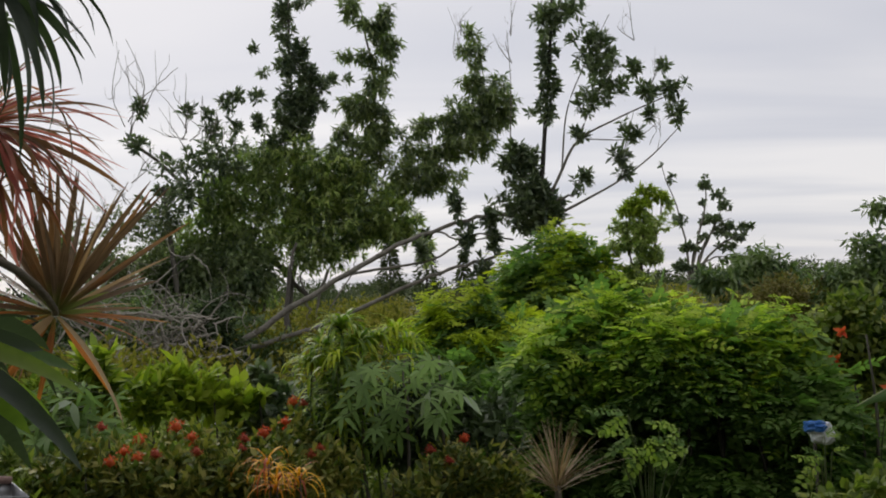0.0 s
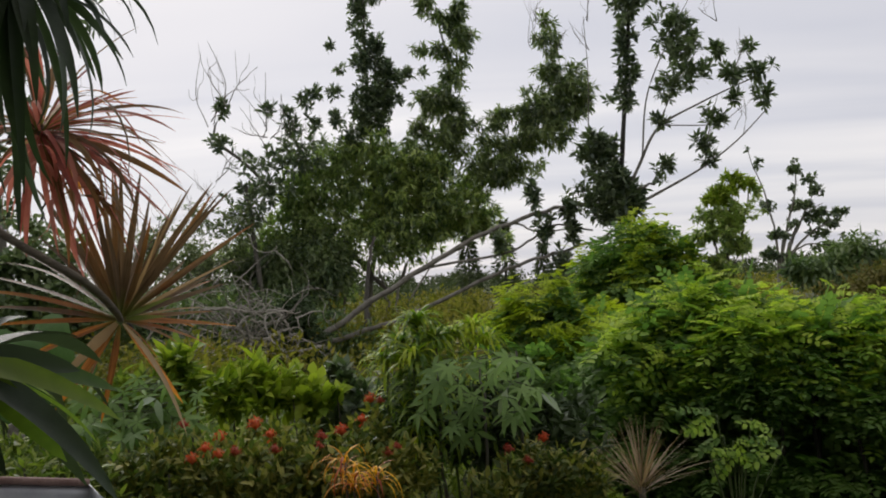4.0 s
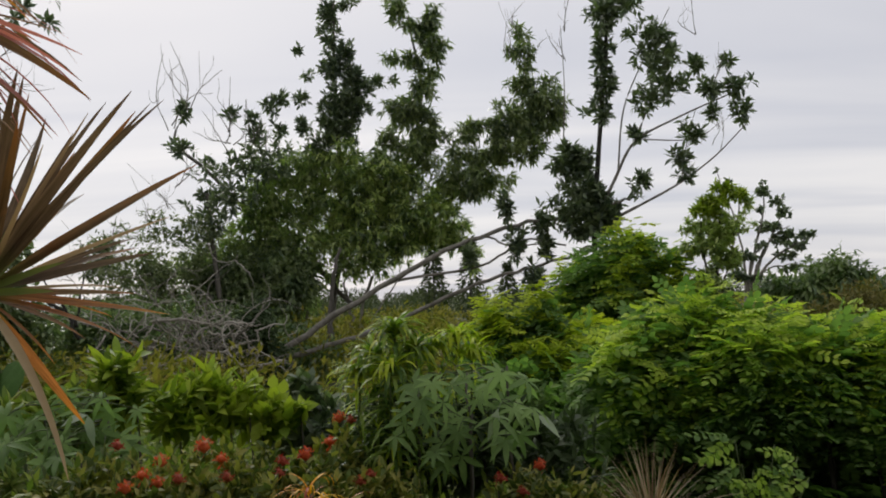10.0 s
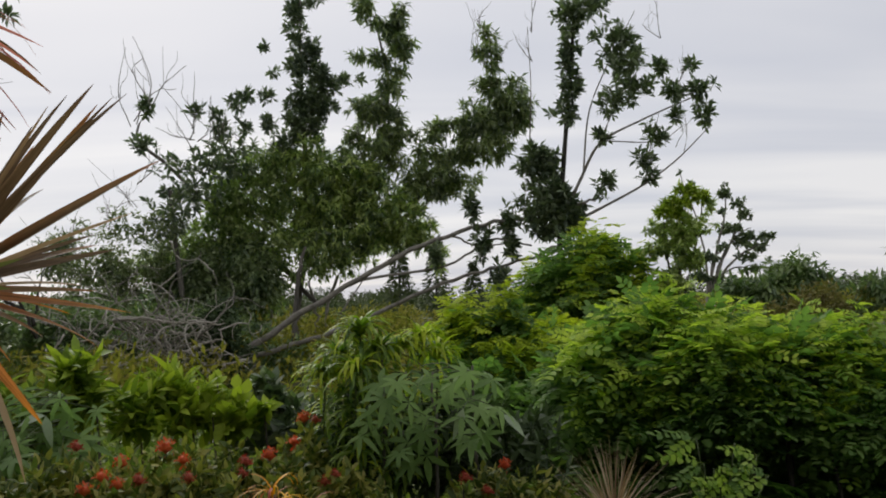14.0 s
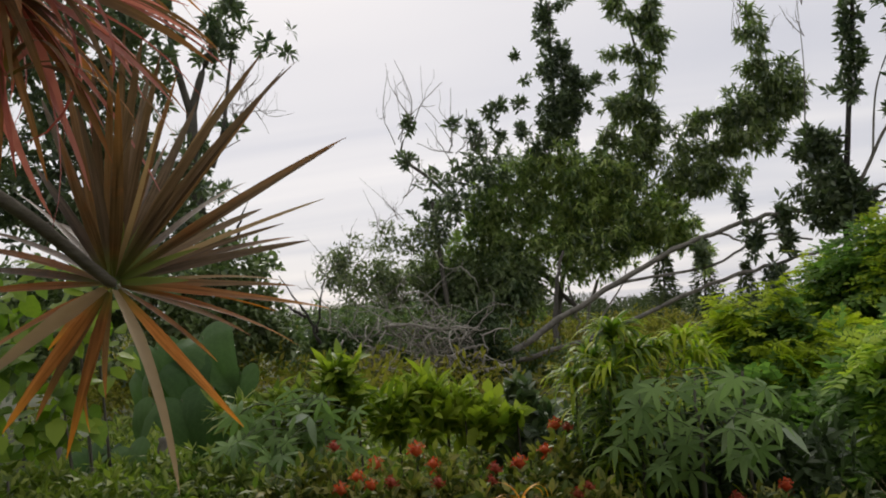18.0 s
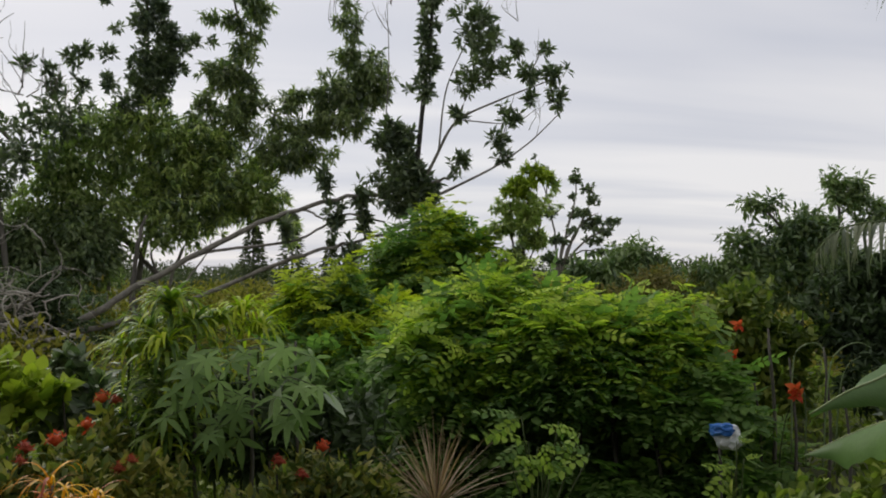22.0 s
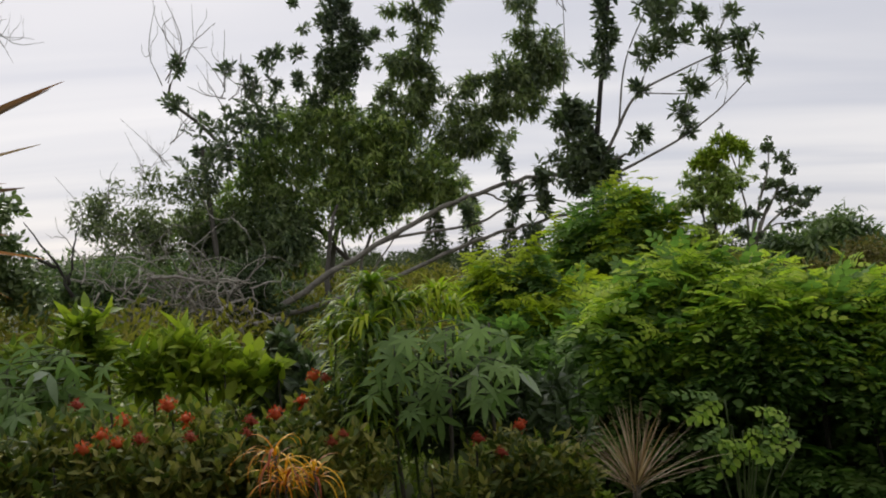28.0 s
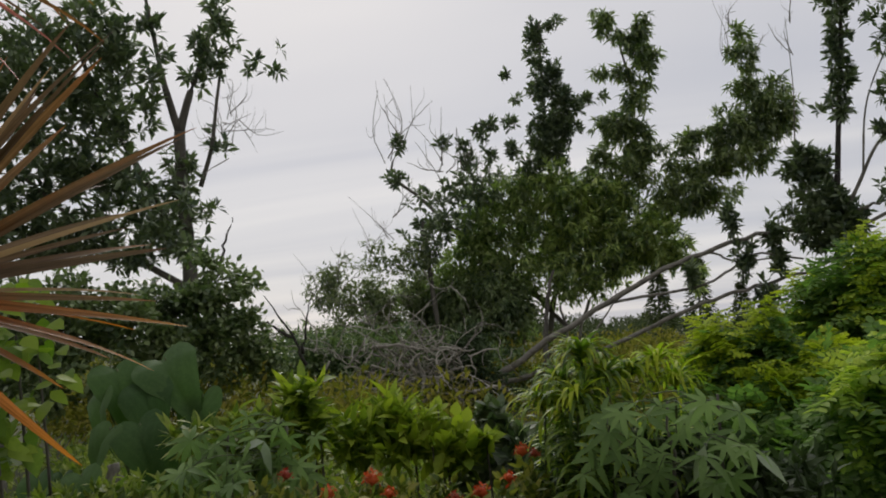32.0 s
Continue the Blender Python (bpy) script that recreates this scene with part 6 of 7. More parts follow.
link_mesh("end_cap", V, F, M_ZINC, gutter)
V, F = tube([A + Vector((0, 0, 0.004)), (A + B) / 2 + Vector((0, 0, 0.004)), B + Vector((0, 0, 0.004))], 0.011, 0.011, 6, 8)
link_mesh("rim", V, F, M_RIM, gutter, "rusty brown rim", smooth=True)
for k, f in enumerate((0.2, 0.75)):
    p = A.lerp(B, f)
    V, F = tube([p + side * 0.07 + Vector((0, 0, -0.101)), (p.x + side.x * 0.07, p.y + side.y * 0.07, 0.6), (p.x + side.x * 0.07, p.y + side.y * 0.07, 0.0)], 0.016, 0.016, 6, 8)
    link_mesh("post", V, F, M_ZINC, gutter, smooth=True)

# ---- low shoots in front of the bushes ----
FEATHERS = [raw_mesh("feathered_leaf", *pinnate(5 + k % 2, 0.29, 0.62, 0.15 + 0.2 * k, random.Random(20 + k)), M_GLIRDARK if k % 2 else M_GLIR) for k in range(3)]


def feather_shoots(foot, label, leaves, seed):
    """A few low shoots: single feathered leaves, each from its stalk to its tip."""
    rnd = random.Random(seed)
    b = thing("feather_leaf_shoots", foot, label, "bush", "feather-leaved bushes")
    for k, (p, q) in enumerate(leaves):
        way = Vector(q) - Vector(p)
        for turn in (-0.5, 0.4):
            lean = Vector((way.x - turn * way.z, way.y, way.z + turn * abs(way.x)))
            share("leaf", FEATHERS[(k + (turn > 0)) % 3], facing(p, lean, (rnd.uniform(-0.6, 0.6), -0.35, rnd.uniform(0.5, 1.0)), way.length * rnd.uniform(0.55, 0.85)), b)
        limb("stem", [foot, (foot[0] * 0.6 + p[0] * 0.4, foot[1], p[2] * 0.55), p], 0.006, 0.003, M_GREENSTEM, b, 8, 5)


feather_shoots((1.16, 4.10, 0.0), "young feather-leaved shoots standing low in front", [((1.07, 4.08, 0.91), (0.84, 4.02, 0.93)), ((1.10, 4.08, 0.79), (0.86, 4.02, 0.85)), ((1.37, 4.08, 0.82), (1.11, 4.02, 0.81)), ((1.42, 4.08, 0.72), (1.18, 4.02, 0.78)), ((1.26, 4.08, 0.88), (1.32, 4.02, 0.80)), ((1.18, 4.08, 0.70), (0.90, 4.02, 0.63)), ((1.20, 4.08, 0.69), (1.32, 4.02, 0.61)), ((1.01, 4.08, 0.70), (1.16, 4.02, 0.68)), ((1.15, 4.08, 0.76), (1.28, 4.02, 0.70))], 56)
feather_shoots((2.23, 4.12, 0.0), "young feather-leaved shoots beside the litter", [((2.22, 4.10, 0.74), (2.31, 4.05, 0.82)), ((2.26, 4.10, 0.65), (2.34, 4.05, 0.68)), ((2.19, 4.10, 0.59), (1.99, 4.05, 0.59)), ((2.21, 4.10, 0.62), (2.08, 4.05, 0.70))], 57)


# ---- cassava ----
SHAPES = [raw_mesh("cassava_leaf", *palmate(7 - (s % 2) * 2, 0.24, 0.2 + 0.13 * s, random.Random(s)), M_CASS) for s in range(4)]


def cassava(base, label, balls, count, size, seed, heads, front=()):
    rg2 = np.random.default_rng(seed)
    c = thing("cassava", base, label, "plant", "cassava plants")
    P, out = in_balls(balls, count, rg2, 0.6)
    if len(front):
        P, out = np.concatenate([P + (0, 0.22, -0.02), np.array(front)]), np.concatenate([out, np.tile((0.0, -0.4, 0.3), (len(front), 1))])
    for k, (p, o) in enumerate(zip(P, out)):
        way = Vector((o[0] * 0.7 + rg2.normal(0, 0.5), -0.45 + 0.3 * o[1] + rg2.normal(0, 0.25), -0.6 + rg2.normal(0, 0.25)))
        up = Vector((o[0] * 0.4 + rg2.normal(0, 0.25), -0.75 + rg2.normal(0, 0.35), 0.7))
        share("leaf", SHAPES[k % 4], facing(p, way, up, size * rg2.uniform(0.7, 1.2)), c)
    for k, h in enumerate(heads):
        limb("stem", [(h[0] * 0.98, h[1] + 0.1, 0.0), (h[0], h[1] + 0.06, h[2] * 0.5), h], 0.016, 0.006, M_BARK, c, 12, 7, 0.006, seed + k)
    for k, p in enumerate(P):
        h = np.array(heads[k % len(heads)])
        q = np.array((h[0], h[1], min(h[2], p[2] + 0.05)))
        q = q + (np.array(p) - q) * max(0.0, 1 - 0.3 / max(np.linalg.norm(np.array(p) - q), 0.01))
        link_mesh("leaf_stalk", *tube([q, (q + p) / 2 + (0, 0, 0.03), p], 0.003, 0.002, 5, 4), M_GREENSTEM, c)
    return c


C1 = [(-0.48, 4.26, 1.30, 0.21, 0.09), (-0.24, 4.06, 1.20, 0.26, 0.11), (-0.43, 3.94, 1.08, 0.25, 0.13), (-0.10, 4.05, 1.06, 0.23, 0.11), (-0.30, 3.91, 0.89, 0.25, 0.11), (0.05, 4.26, 1.14, 0.15, 0.09), (-0.03, 4.47, 1.27, 0.19, 0.08), (-0.32, 4.55, 1.05, 0.39, 0.19)]
cassava((-0.32, 3.98, 0.37), "cassava plant with spreading finger-lobed leaves", C1, 30, 0.14, 101, [(-0.51, 4.26, 1.33), (-0.24, 4.17, 1.27), (-0.03, 4.37, 1.28)], [(-0.46, 3.82, 1.18), (-0.60, 4.00, 0.98), (-0.43, 3.92, 1.08), (-0.35, 3.84, 1.16), (-0.29, 4.02, 0.99), (-0.10, 3.94, 1.07), (-0.07, 3.87, 1.29), (-0.28, 4.04, 0.87), (-0.06, 3.97, 0.95), (0.08, 3.90, 1.11), (-0.40, 3.82, 1.26), (-0.25, 4.00, 1.26), (0.01, 3.92, 0.99), (-0.54, 3.84, 1.12), (-0.19, 4.02, 1.15), (-0.31, 3.94, 1.23), (-0.14, 3.87, 1.24), (-0.37, 4.04, 0.94), (-0.50, 3.97, 1.24), (0.05, 3.90, 1.25)])
C2 = [(-2.36, 3.96, 1.12, 0.19, 0.09), (-2.16, 4.08, 1.17, 0.19, 0.09), (-2.13, 3.84, 1.00, 0.24, 0.09), (-1.95, 4.05, 1.03, 0.15, 0.12), (-2.32, 3.73, 0.99, 0.15, 0.09)]
cassava((-2.12, 3.82, 0.43), "lower cassava plant beside the hedge", C2, 48, 0.135, 102, [(-2.36, 3.97, 1.18), (-2.11, 4.11, 1.19)])
M_PALE = leaf_material("pale_leaf_back", (0.30, 0.36, 0.28), (0.40, 0.46, 0.36), (0.5, 0.55, 0.45), 0.5, 0.25, by_island=False)
pale = raw_mesh("turned_leaf", *oval(0.3, 0.2, 0.5), M_PALE)
for o, (p, w) in zip(("cassava", "cassava", "cassava.001", "cassava.001"), (((0.10, 3.99, 1.07), (0.8, -0.2, -0.5)), ((-0.09, 3.95, 1.11), (-0.3, -0.3, -0.8)), ((-2.10, 3.88, 1.14), (0.3, -0.3, -0.9)), ((-2.10, 3.88, 1.14), (-0.9, -0.2, -0.1)))):
    share("turned_leaf", pale, facing(p, w, (0.2, -0.8, 0.6), 0.15), bpy.data.objects[o], "pale underside of a turned leaf")

# ---- strap-leaved corn plant behind the cassava ----
STRAPS = []
for s in range(4):
    V, F = strap(1.0, 0.125, 1.5 + 0.4 * s, 9, 1.5, 0.3 * (s - 1.5), 0.25)
    STRAPS.append((raw_mesh("strap_leaf", V, F, M_CORN), raw_mesh("yellow_strap_leaf", V, F, M_CORNY)))


def corn_plant(heads, label, seed, size, count, yellow=0.38):
    rnd = random.Random(seed)
    base = heads[0]
    c = thing("corn_plant", (base[0], base[1] + 0.05, 0.0), label, "plant", "corn plants")
    for h in heads:
        limb("cane", [(h[0] + 0.03, h[1] + 0.05, 0.0), (h[0] - 0.02, h[1] + 0.03, h[2] * 0.5), h], 0.008, 0.006, M_GREENSTEM, c, 10, 7)
        for i in range(count):
            a = i * 2.4 + rnd.uniform(-0.3, 0.3)
            lift = rnd.uniform(0.15, 1.2) if i % 5 else rnd.uniform(1.6, 3.5)
            down = rnd.uniform(0, 1.0) * size * (3.2 if lift < 0.9 else 0.15)
            way = Vector((math.cos(a), math.sin(a), lift))
            share("leaf", STRAPS[i % 4][1 if rnd.random() < yellow * (2.2 if lift > 0.8 else 0.4) else 0], facing(Vector(h) - Vector((0, 0, down)), way, (0, 0, 1), size * rnd.uniform(0.75, 1.1)), c)


corn_plant([(-0.62, 4.26, 1.48), (-0.75, 4.38, 1.35), (-0.53, 4.31, 1.37), (-0.82, 4.31, 1.25), (-0.63, 4.14, 1.29), (-0.43, 4.47, 1.38)], "leafy corn plant with arching yellow-green leaves", 111, 0.23, 170, 0.2)
corn_plant([(-0.30, 4.48, 1.43), (-0.22, 4.53, 1.33)], "corn plant with a yellow crown of arching leaves", 112, 0.22, 90, 0.95)

# ---- yellow-green shrubs ----
r = np.random.default_rng(121)


def rosette_shrub(base, label, balls, count, leaves, size, mat, seed, shape=LEAF_LONG, name="shrub", spread=0.9):
    r2 = np.random.default_rng(seed)
    s = thing(name, base, label, "shrub", "garden shrubs")
    P, A = in_balls(balls, count, r2, 0.5)
    V, F = rosettes(P, A * 0.5 + (0, 0, 0.9), leaves, shape, size, r2, spread)
    link_mesh("foliage", V, F, mat, s)
    for k in range(4):
        p = P[k * 3]
        limb("stem", [(p[0], p[1] + 0.04, 0.0), (p[0] + 0.03, p[1], p[2] * 0.5), tuple(p)], 0.012, 0.005, M_BARK, s, 8, 6, 0.0, seed + k)
    return s


rosette_shrub((-2.18, 4.41, 0.58), "upright shrub with a bright yellow-green top", [(-2.23, 4.51, 1.34, 0.11, 0.06), (-2.24, 4.49, 1.21, 0.16, 0.11), (-2.31, 4.45, 1.10, 0.21, 0.11)], 46, 11, 0.15, M_SHRUB, 122, LEAF_LONG, "shrub", 0.55)
rosette_shrub((-1.77, 4.57, 0.53), "yellow-green garden shrub with pointed leaves", [(-1.92, 4.62, 1.16, 0.18, 0.08), (-1.74, 4.70, 1.19, 0.19, 0.08), (-1.79, 4.66, 1.05, 0.28, 0.11), (-1.93, 4.60, 1.02, 0.18, 0.09)], 85, 9, 0.145, M_SHRUB, 123, LEAF_LONG, "shrub", 0.6)
rosette_shrub((-1.46, 4.66, 0.50), "green garden shrub with rounded leaves", [(-1.46, 4.77, 1.12, 0.12, 0.10), (-1.55, 4.73, 1.00, 0.18, 0.11), (-1.37, 4.78, 0.99, 0.14, 0.11)], 36, 9, 0.12, M_SHRUB, 124, LEAF_ROUND, "shrub", 0.6)
rosette_shrub((-1.29, 5.10, 0.38), "dark low shrub behind the hedge", [(-1.30, 5.22, 1.06, 0.19, 0.11), (-1.05, 5.05, 0.94, 0.16, 0.11), (-1.35, 4.98, 0.89, 0.22, 0.11)], 60, 10, 0.11, M_TUFT, 125, LEAF_ROUND)
rosette_shrub((-2.42, 4.30, 0.62), "green shrub at the side of the bed", [(-2.43, 4.39, 1.14, 0.21, 0.12), (-2.64, 4.27, 1.16, 0.25, 0.14), (-2.38, 4.17, 1.02, 0.27, 0.13)], 70, 11, 0.13, M_WEED, 126)


# two leaf fillers; the dark gaps under cassava and palm are painted shade
rosette_shrub((-0.35, 4.68, 0.27), "low shrub under the cassava, leaf colour blackened for shade", [(-0.60, 4.50, 1.07, 0.19, 0.13), (-0.29, 4.50, 1.00, 0.19, 0.13), (0.02, 4.50, 0.99, 0.16, 0.13), (-0.61, 4.50, 0.82, 0.19, 0.16), (-0.27, 4.50, 0.75, 0.22, 0.16), (0.08, 4.50, 0.77, 0.19, 0.16), (-0.80, 4.50, 0.89, 0.13, 0.16), (0.36, 4.50, 0.82, 0.16, 0.19), (-0.34, 4.70, 0.77, 0.40, 0.20), (-0.69, 4.67, 0.76, 0.27, 0.20), (0.13, 5.00, 0.74, 0.36, 0.21), (-0.95, 4.86, 0.90, 0.21, 0.18)], 420, 10, 0.1, M_SHADE, 127, LEAF_LONG)
rosette_shrub((4.52, 5.91, -0.63), "shrub under the palm fronds, leaf colour blackened for shade", [(5.52, 6.20, 1.62, 0.21, 0.25), (5.50, 6.20, 1.13, 0.25, 0.25), (5.77, 6.20, 1.97, 0.17, 0.17), (4.82, 6.40, 1.43, 0.30, 0.20), (5.34, 6.40, 1.32, 0.24, 0.24), (4.53, 6.40, 1.14, 0.22, 0.20), (5.09, 6.40, 0.92, 0.26, 0.17), (4.37, 6.40, 1.43, 0.17, 0.15), (5.47, 6.40, 1.72, 0.17, 0.17), (4.77, 6.40, 1.72, 0.26, 0.11), (4.83, 6.48, 1.53, 0.44, 0.25), (5.17, 6.21, 1.48, 0.50, 0.33), (4.77, 6.13, 1.15, 0.59, 0.27), (4.57, 6.54, 1.18, 0.38, 0.25), (4.55, 5.75, 0.78, 0.56, 0.30)], 1200, 10, 0.10, M_SHADE, 128, LEAF_LONG)
ROUND = raw_mesh("round_leaf", *oval(0.8, 0.1, 0.1), M_SHRUB)
for p in ((-1.40, 4.69, 1.16), (-1.34, 4.70, 1.13), (-1.43, 4.67, 1.02)):
    share("round_leaf", ROUND, facing(p, (0.1, 0.1, 1.0), (0, -1, 0.1), 0.085), bpy.data.objects["shrub.002"], "large round pale green leaf")


# ---- ixora hedge with red flower heads ----
def flower_head(rnd, mat):
    V0, F0 = diamond(0.5, 0.1, 0.5, 0.1)
    r3 = np.random.default_rng(rnd)
    d = unit(r3.normal(0, 1, (40, 3)) + (0, 0, 0.5))
    core = (np.array([(0.8, 0, 0), (-0.8, 0, 0), (0, 0.8, 0), (0, -0.8, 0), (0, 0, 0.7), (0, 0, -0.6)]), np.array([(0, 2, 4), (2, 1, 4), (1, 3, 4), (3, 0, 4), (2, 0, 5), (1, 2, 5), (3, 1, 5), (0, 3, 5)]))
    return raw_mesh("flower_head", *join([core, scatter((V0, F0), d * 0.72, r3.normal(0, 1, d.shape) + d * 0.4, r3.uniform(0.4, 0.75, 40), d, 0.3, r3)]), mat)


HEADS = [flower_head(k, M_FLOWER) for k in range(2)]
DULL = [flower_head(7, M_FLOWERDULL)]


def ixora(balls, label, count, seed, flowers=(), dull=()):
    r2 = np.random.default_rng(seed)
    b = balls[0]
    s = thing("ixora_shrub", (b[0], b[1], 0.0), label, "shrub", "ixora hedge")
    P, A = in_balls(balls, count, r2, 0.5)
    V, F = rosettes(P, A * 0.5 + (0, 0, 1.0), 11, oval(0.4, 0.15, 0.2), 0.066, r2, 0.6, 1.8)
    link_mesh("foliage", V, F, M_IXORA, s)
    for k, p in enumerate(flowers):
        share("flower_head", HEADS[k % 2], Matrix.Translation(p) @ Matrix.Scale(r2.uniform(0.032, 0.044), 4), s)
    for k, p in enumerate(dull):
        share("faded_flower_head", DULL[0], Matrix.Translation(p) @ Matrix.Scale(r2.uniform(0.028, 0.04), 4), s, "faded dull red flower head")
    for k in range(5):
        p = P[k * 5]
        limb("stem", [(p[0] * 0.99, p[1] + 0.05, 0.0), (p[0], p[1] + 0.03, p[2] * 0.5), tuple(p)], 0.009, 0.004, M_DARKBARK, s, 8, 5, 0.0, seed + k)
    return s


ixora([(-1.87, 3.61, 0.90, 0.23, 0.11), (-1.91, 3.45, 0.77, 0.25, 0.17), (-1.64, 3.48, 0.81, 0.22, 0.16)], "ixora shrub with few red flowers", 190, 131, [(-1.61, 3.58, 0.96), (-1.64, 3.45, 0.93), (-1.68, 3.37, 0.89)], [(-1.80, 3.56, 1.04)])
ixora([(-1.48, 3.78, 0.90, 0.24, 0.11), (-1.49, 3.53, 0.76, 0.25, 0.16), (-1.29, 3.59, 0.74, 0.25, 0.16)], "ixora shrub with red flower heads", 230, 132, [(-1.44, 3.65, 1.01), (-1.35, 3.62, 0.96), (-1.56, 3.42, 0.90)], [(-1.50, 3.50, 0.90), (-1.29, 3.52, 0.90)])
ixora([(-1.11, 3.89, 0.86, 0.26, 0.11), (-1.15, 3.63, 0.73, 0.25, 0.16), (-0.96, 3.68, 0.71, 0.25, 0.16)], "ixora shrub full of red flower heads", 230, 133, [(-1.01, 3.82, 0.93), (-0.92, 3.95, 0.97), (-0.91, 4.17, 1.05)], [(-1.10, 3.74, 0.92), (-1.10, 3.68, 0.88), (-0.85, 4.18, 1.04)])
ixora([(-0.89, 4.15, 0.89, 0.15, 0.12), (-0.70, 3.84, 0.74, 0.25, 0.14), (-0.81, 3.69, 0.65, 0.25, 0.14)], "ixora shrub beside the cassava", 170, 134, [], [(-0.69, 3.76, 0.85), (-0.74, 3.75, 0.82)])
ixora([(0.08, 3.97, 0.71, 0.26, 0.10), (-0.09, 3.85, 0.59, 0.25, 0.14), (0.26, 3.94, 0.63, 0.23, 0.14)], "ixora shrub under the cassava leaves", 180, 135, [(0.10, 3.90, 0.84)], [(-0.09, 3.80, 0.81), (0.01, 3.78, 0.75)])

# weeds at the edge of the bed
for k, (balls, cnt) in enumerate((([(-2.92, 2.97, 0.95, 0.25, 0.10), (-2.85, 3.18, 0.94, 0.23, 0.10), (-2.70, 2.87, 0.83, 0.32, 0.16)], 170), ([(-2.73, 3.41, 0.92, 0.26, 0.10), (-2.61, 3.64, 0.91, 0.24, 0.11), (-2.43, 3.23, 0.78, 0.33, 0.16)], 190), ([(-2.29, 3.59, 0.85, 0.23, 0.10), (-2.04, 3.62, 0.80, 0.22, 0.11), (-2.03, 3.36, 0.72, 0.27, 0.16)], 170), ([(-2.78, 2.62, 0.98, 0.26, 0.12), (-2.62, 2.77, 0.98, 0.24, 0.12), (-2.57, 2.36, 0.86, 0.33, 0.16)], 150), ([(-2.39, 2.95, 0.93, 0.24, 0.10), (-2.26, 2.63, 0.80, 0.27, 0.16)], 130))):
    rosette_shrub((balls[0][0], balls[0][1], 0.0), "rank green weeds with small leaves", balls, cnt, 9, 0.075, M_WEED, 140 + k, diamond(0.32, 0.1, 0.45, 0.2), "weed_clump", 0.9)

# ---- big-leaved plants under the tall tree ----
heart_v = []
n = 18
for i in range(n):
    a = 2 * math.pi * i / n
    rr = 0.5 * (1 - 0.28 * math.cos(a)) * (0.35 + 0.65 * min(1, abs(a - 0.0 if a < math.pi else a - 2 * math.pi) / 0.9)) if a < 0.9 or a > 2 * math.pi - 0.9 else 0.5 * (1 - 0.28 * math.cos(a)) * (1 + 0.25 * math.exp(-((a - math.pi) / 0.35) ** 2))
    heart_v.append((-rr * math.cos(a), rr * math.sin(a) * 0.95, 0.10 * abs(math.sin(a)) - 0.12 * (rr * math.cos(a)) ** 2 - (0.1 if abs(a - math.pi) < 0.3 else 0)))
rim = np.array(heart_v)[:, :2]
rim[:, 1] *= 1 - 0.6 * np.clip(rim[:, 0] / rim[:, 0].max(), 0, 1) ** 1.3
rim[:, 0] *= np.where(rim[:, 0] > 0, 1.3, 1.0)
rings = np.concatenate([rim * f for f in (1.0, 0.66, 0.33)] + [np.zeros((1, 2))])
ang = np.arctan2(rings[:, 1], rings[:, 0])
rad = np.hypot(rings[:, 0], rings[:, 1])
HV = np.stack([rings[:, 0], rings[:, 1], 0.34 * np.abs(rings[:, 1]) - 0.5 * np.maximum(rings[:, 0], 0) ** 2 - 0.55 * rings[:, 1] ** 2 + 0.05 * rad * np.sin(9 * ang)], 1)
HF = []
for k in range(2):
    for i in range(n):
        j = (i + 1) % n
        HF += [(k * n + i, k * n + j, k * n + n + j), (k * n + i, k * n + n + j, k * n + n + i)]
HF = np.array(HF + [(2 * n + i, 2 * n + (i + 1) % n, 3 * n) for i in range(n)])
HEART = raw_mesh("heart_leaf", HV * (1, 1, 1.5), HF, M_HEART, True)
HEART.attributes.new("along", "FLOAT", "POINT").data.foreach_set("value", (np.abs(HV[:, 1]) + 0.5 * HV[:, 0]).astype(np.float32))
LIME = raw_mesh("lime_leaf", *oval(0.62, 0.12, 0.2), M_LIME)
heart = thing("elephant_ear", (-3.36, 4.88, 0.39), "plant with large dark heart-shaped leaves", "plant")
rnd = random.Random(151)
for p, s in (((-3.46, 4.89, 1.50), 0.42), ((-3.75, 4.78, 1.45), 0.36), ((-3.48, 4.74, 1.33), 0.40), ((-3.74, 4.65, 1.30), 0.30), ((-3.15, 4.86, 1.26), 0.36), ((-3.43, 5.03, 1.34), 0.34), ((-3.38, 4.55, 1.12), 0.34), ((-3.21, 4.67, 1.07), 0.30), ((-3.57, 4.51, 1.11), 0.28), ((-3.33, 4.02, 0.92), 0.26), ((-3.50, 3.99, 0.89), 0.24), ((-3.60, 3.99, 0.91), 0.24), ((-3.51, 4.07, 0.90), 0.22)):
    turn = rnd.uniform(-0.6, 0.6)
    leaf = share("leaf", HEART, facing(p, (turn * 1.3 + rnd.uniform(-0.7, 0.7), -0.6, rnd.uniform(-1.0, -0.35)), (turn * 0.9 + rnd.uniform(-0.4, 0.4), -0.8, rnd.uniform(0.35, 1.3)), s * rnd.uniform(0.85, 1.1)), heart)
    limb("leaf_stalk", [(p[0] * 0.97 - 0.05, p[1] + 0.2, 0.0), (p[0] * 0.98, p[1] + 0.16, p[2] * 0.6), (p[0], p[1] + 0.01, p[2] + s * 0.1)], 0.012, 0.006, M_GREENSTEM, heart, 8, 6)
lime = thing("lime_leaf_shrub", (-2.86, 2.97, 0.50), "shrub with broad lime-green leaves", "shrub", "garden shrubs")
r2 = np.random.default_rng(152)
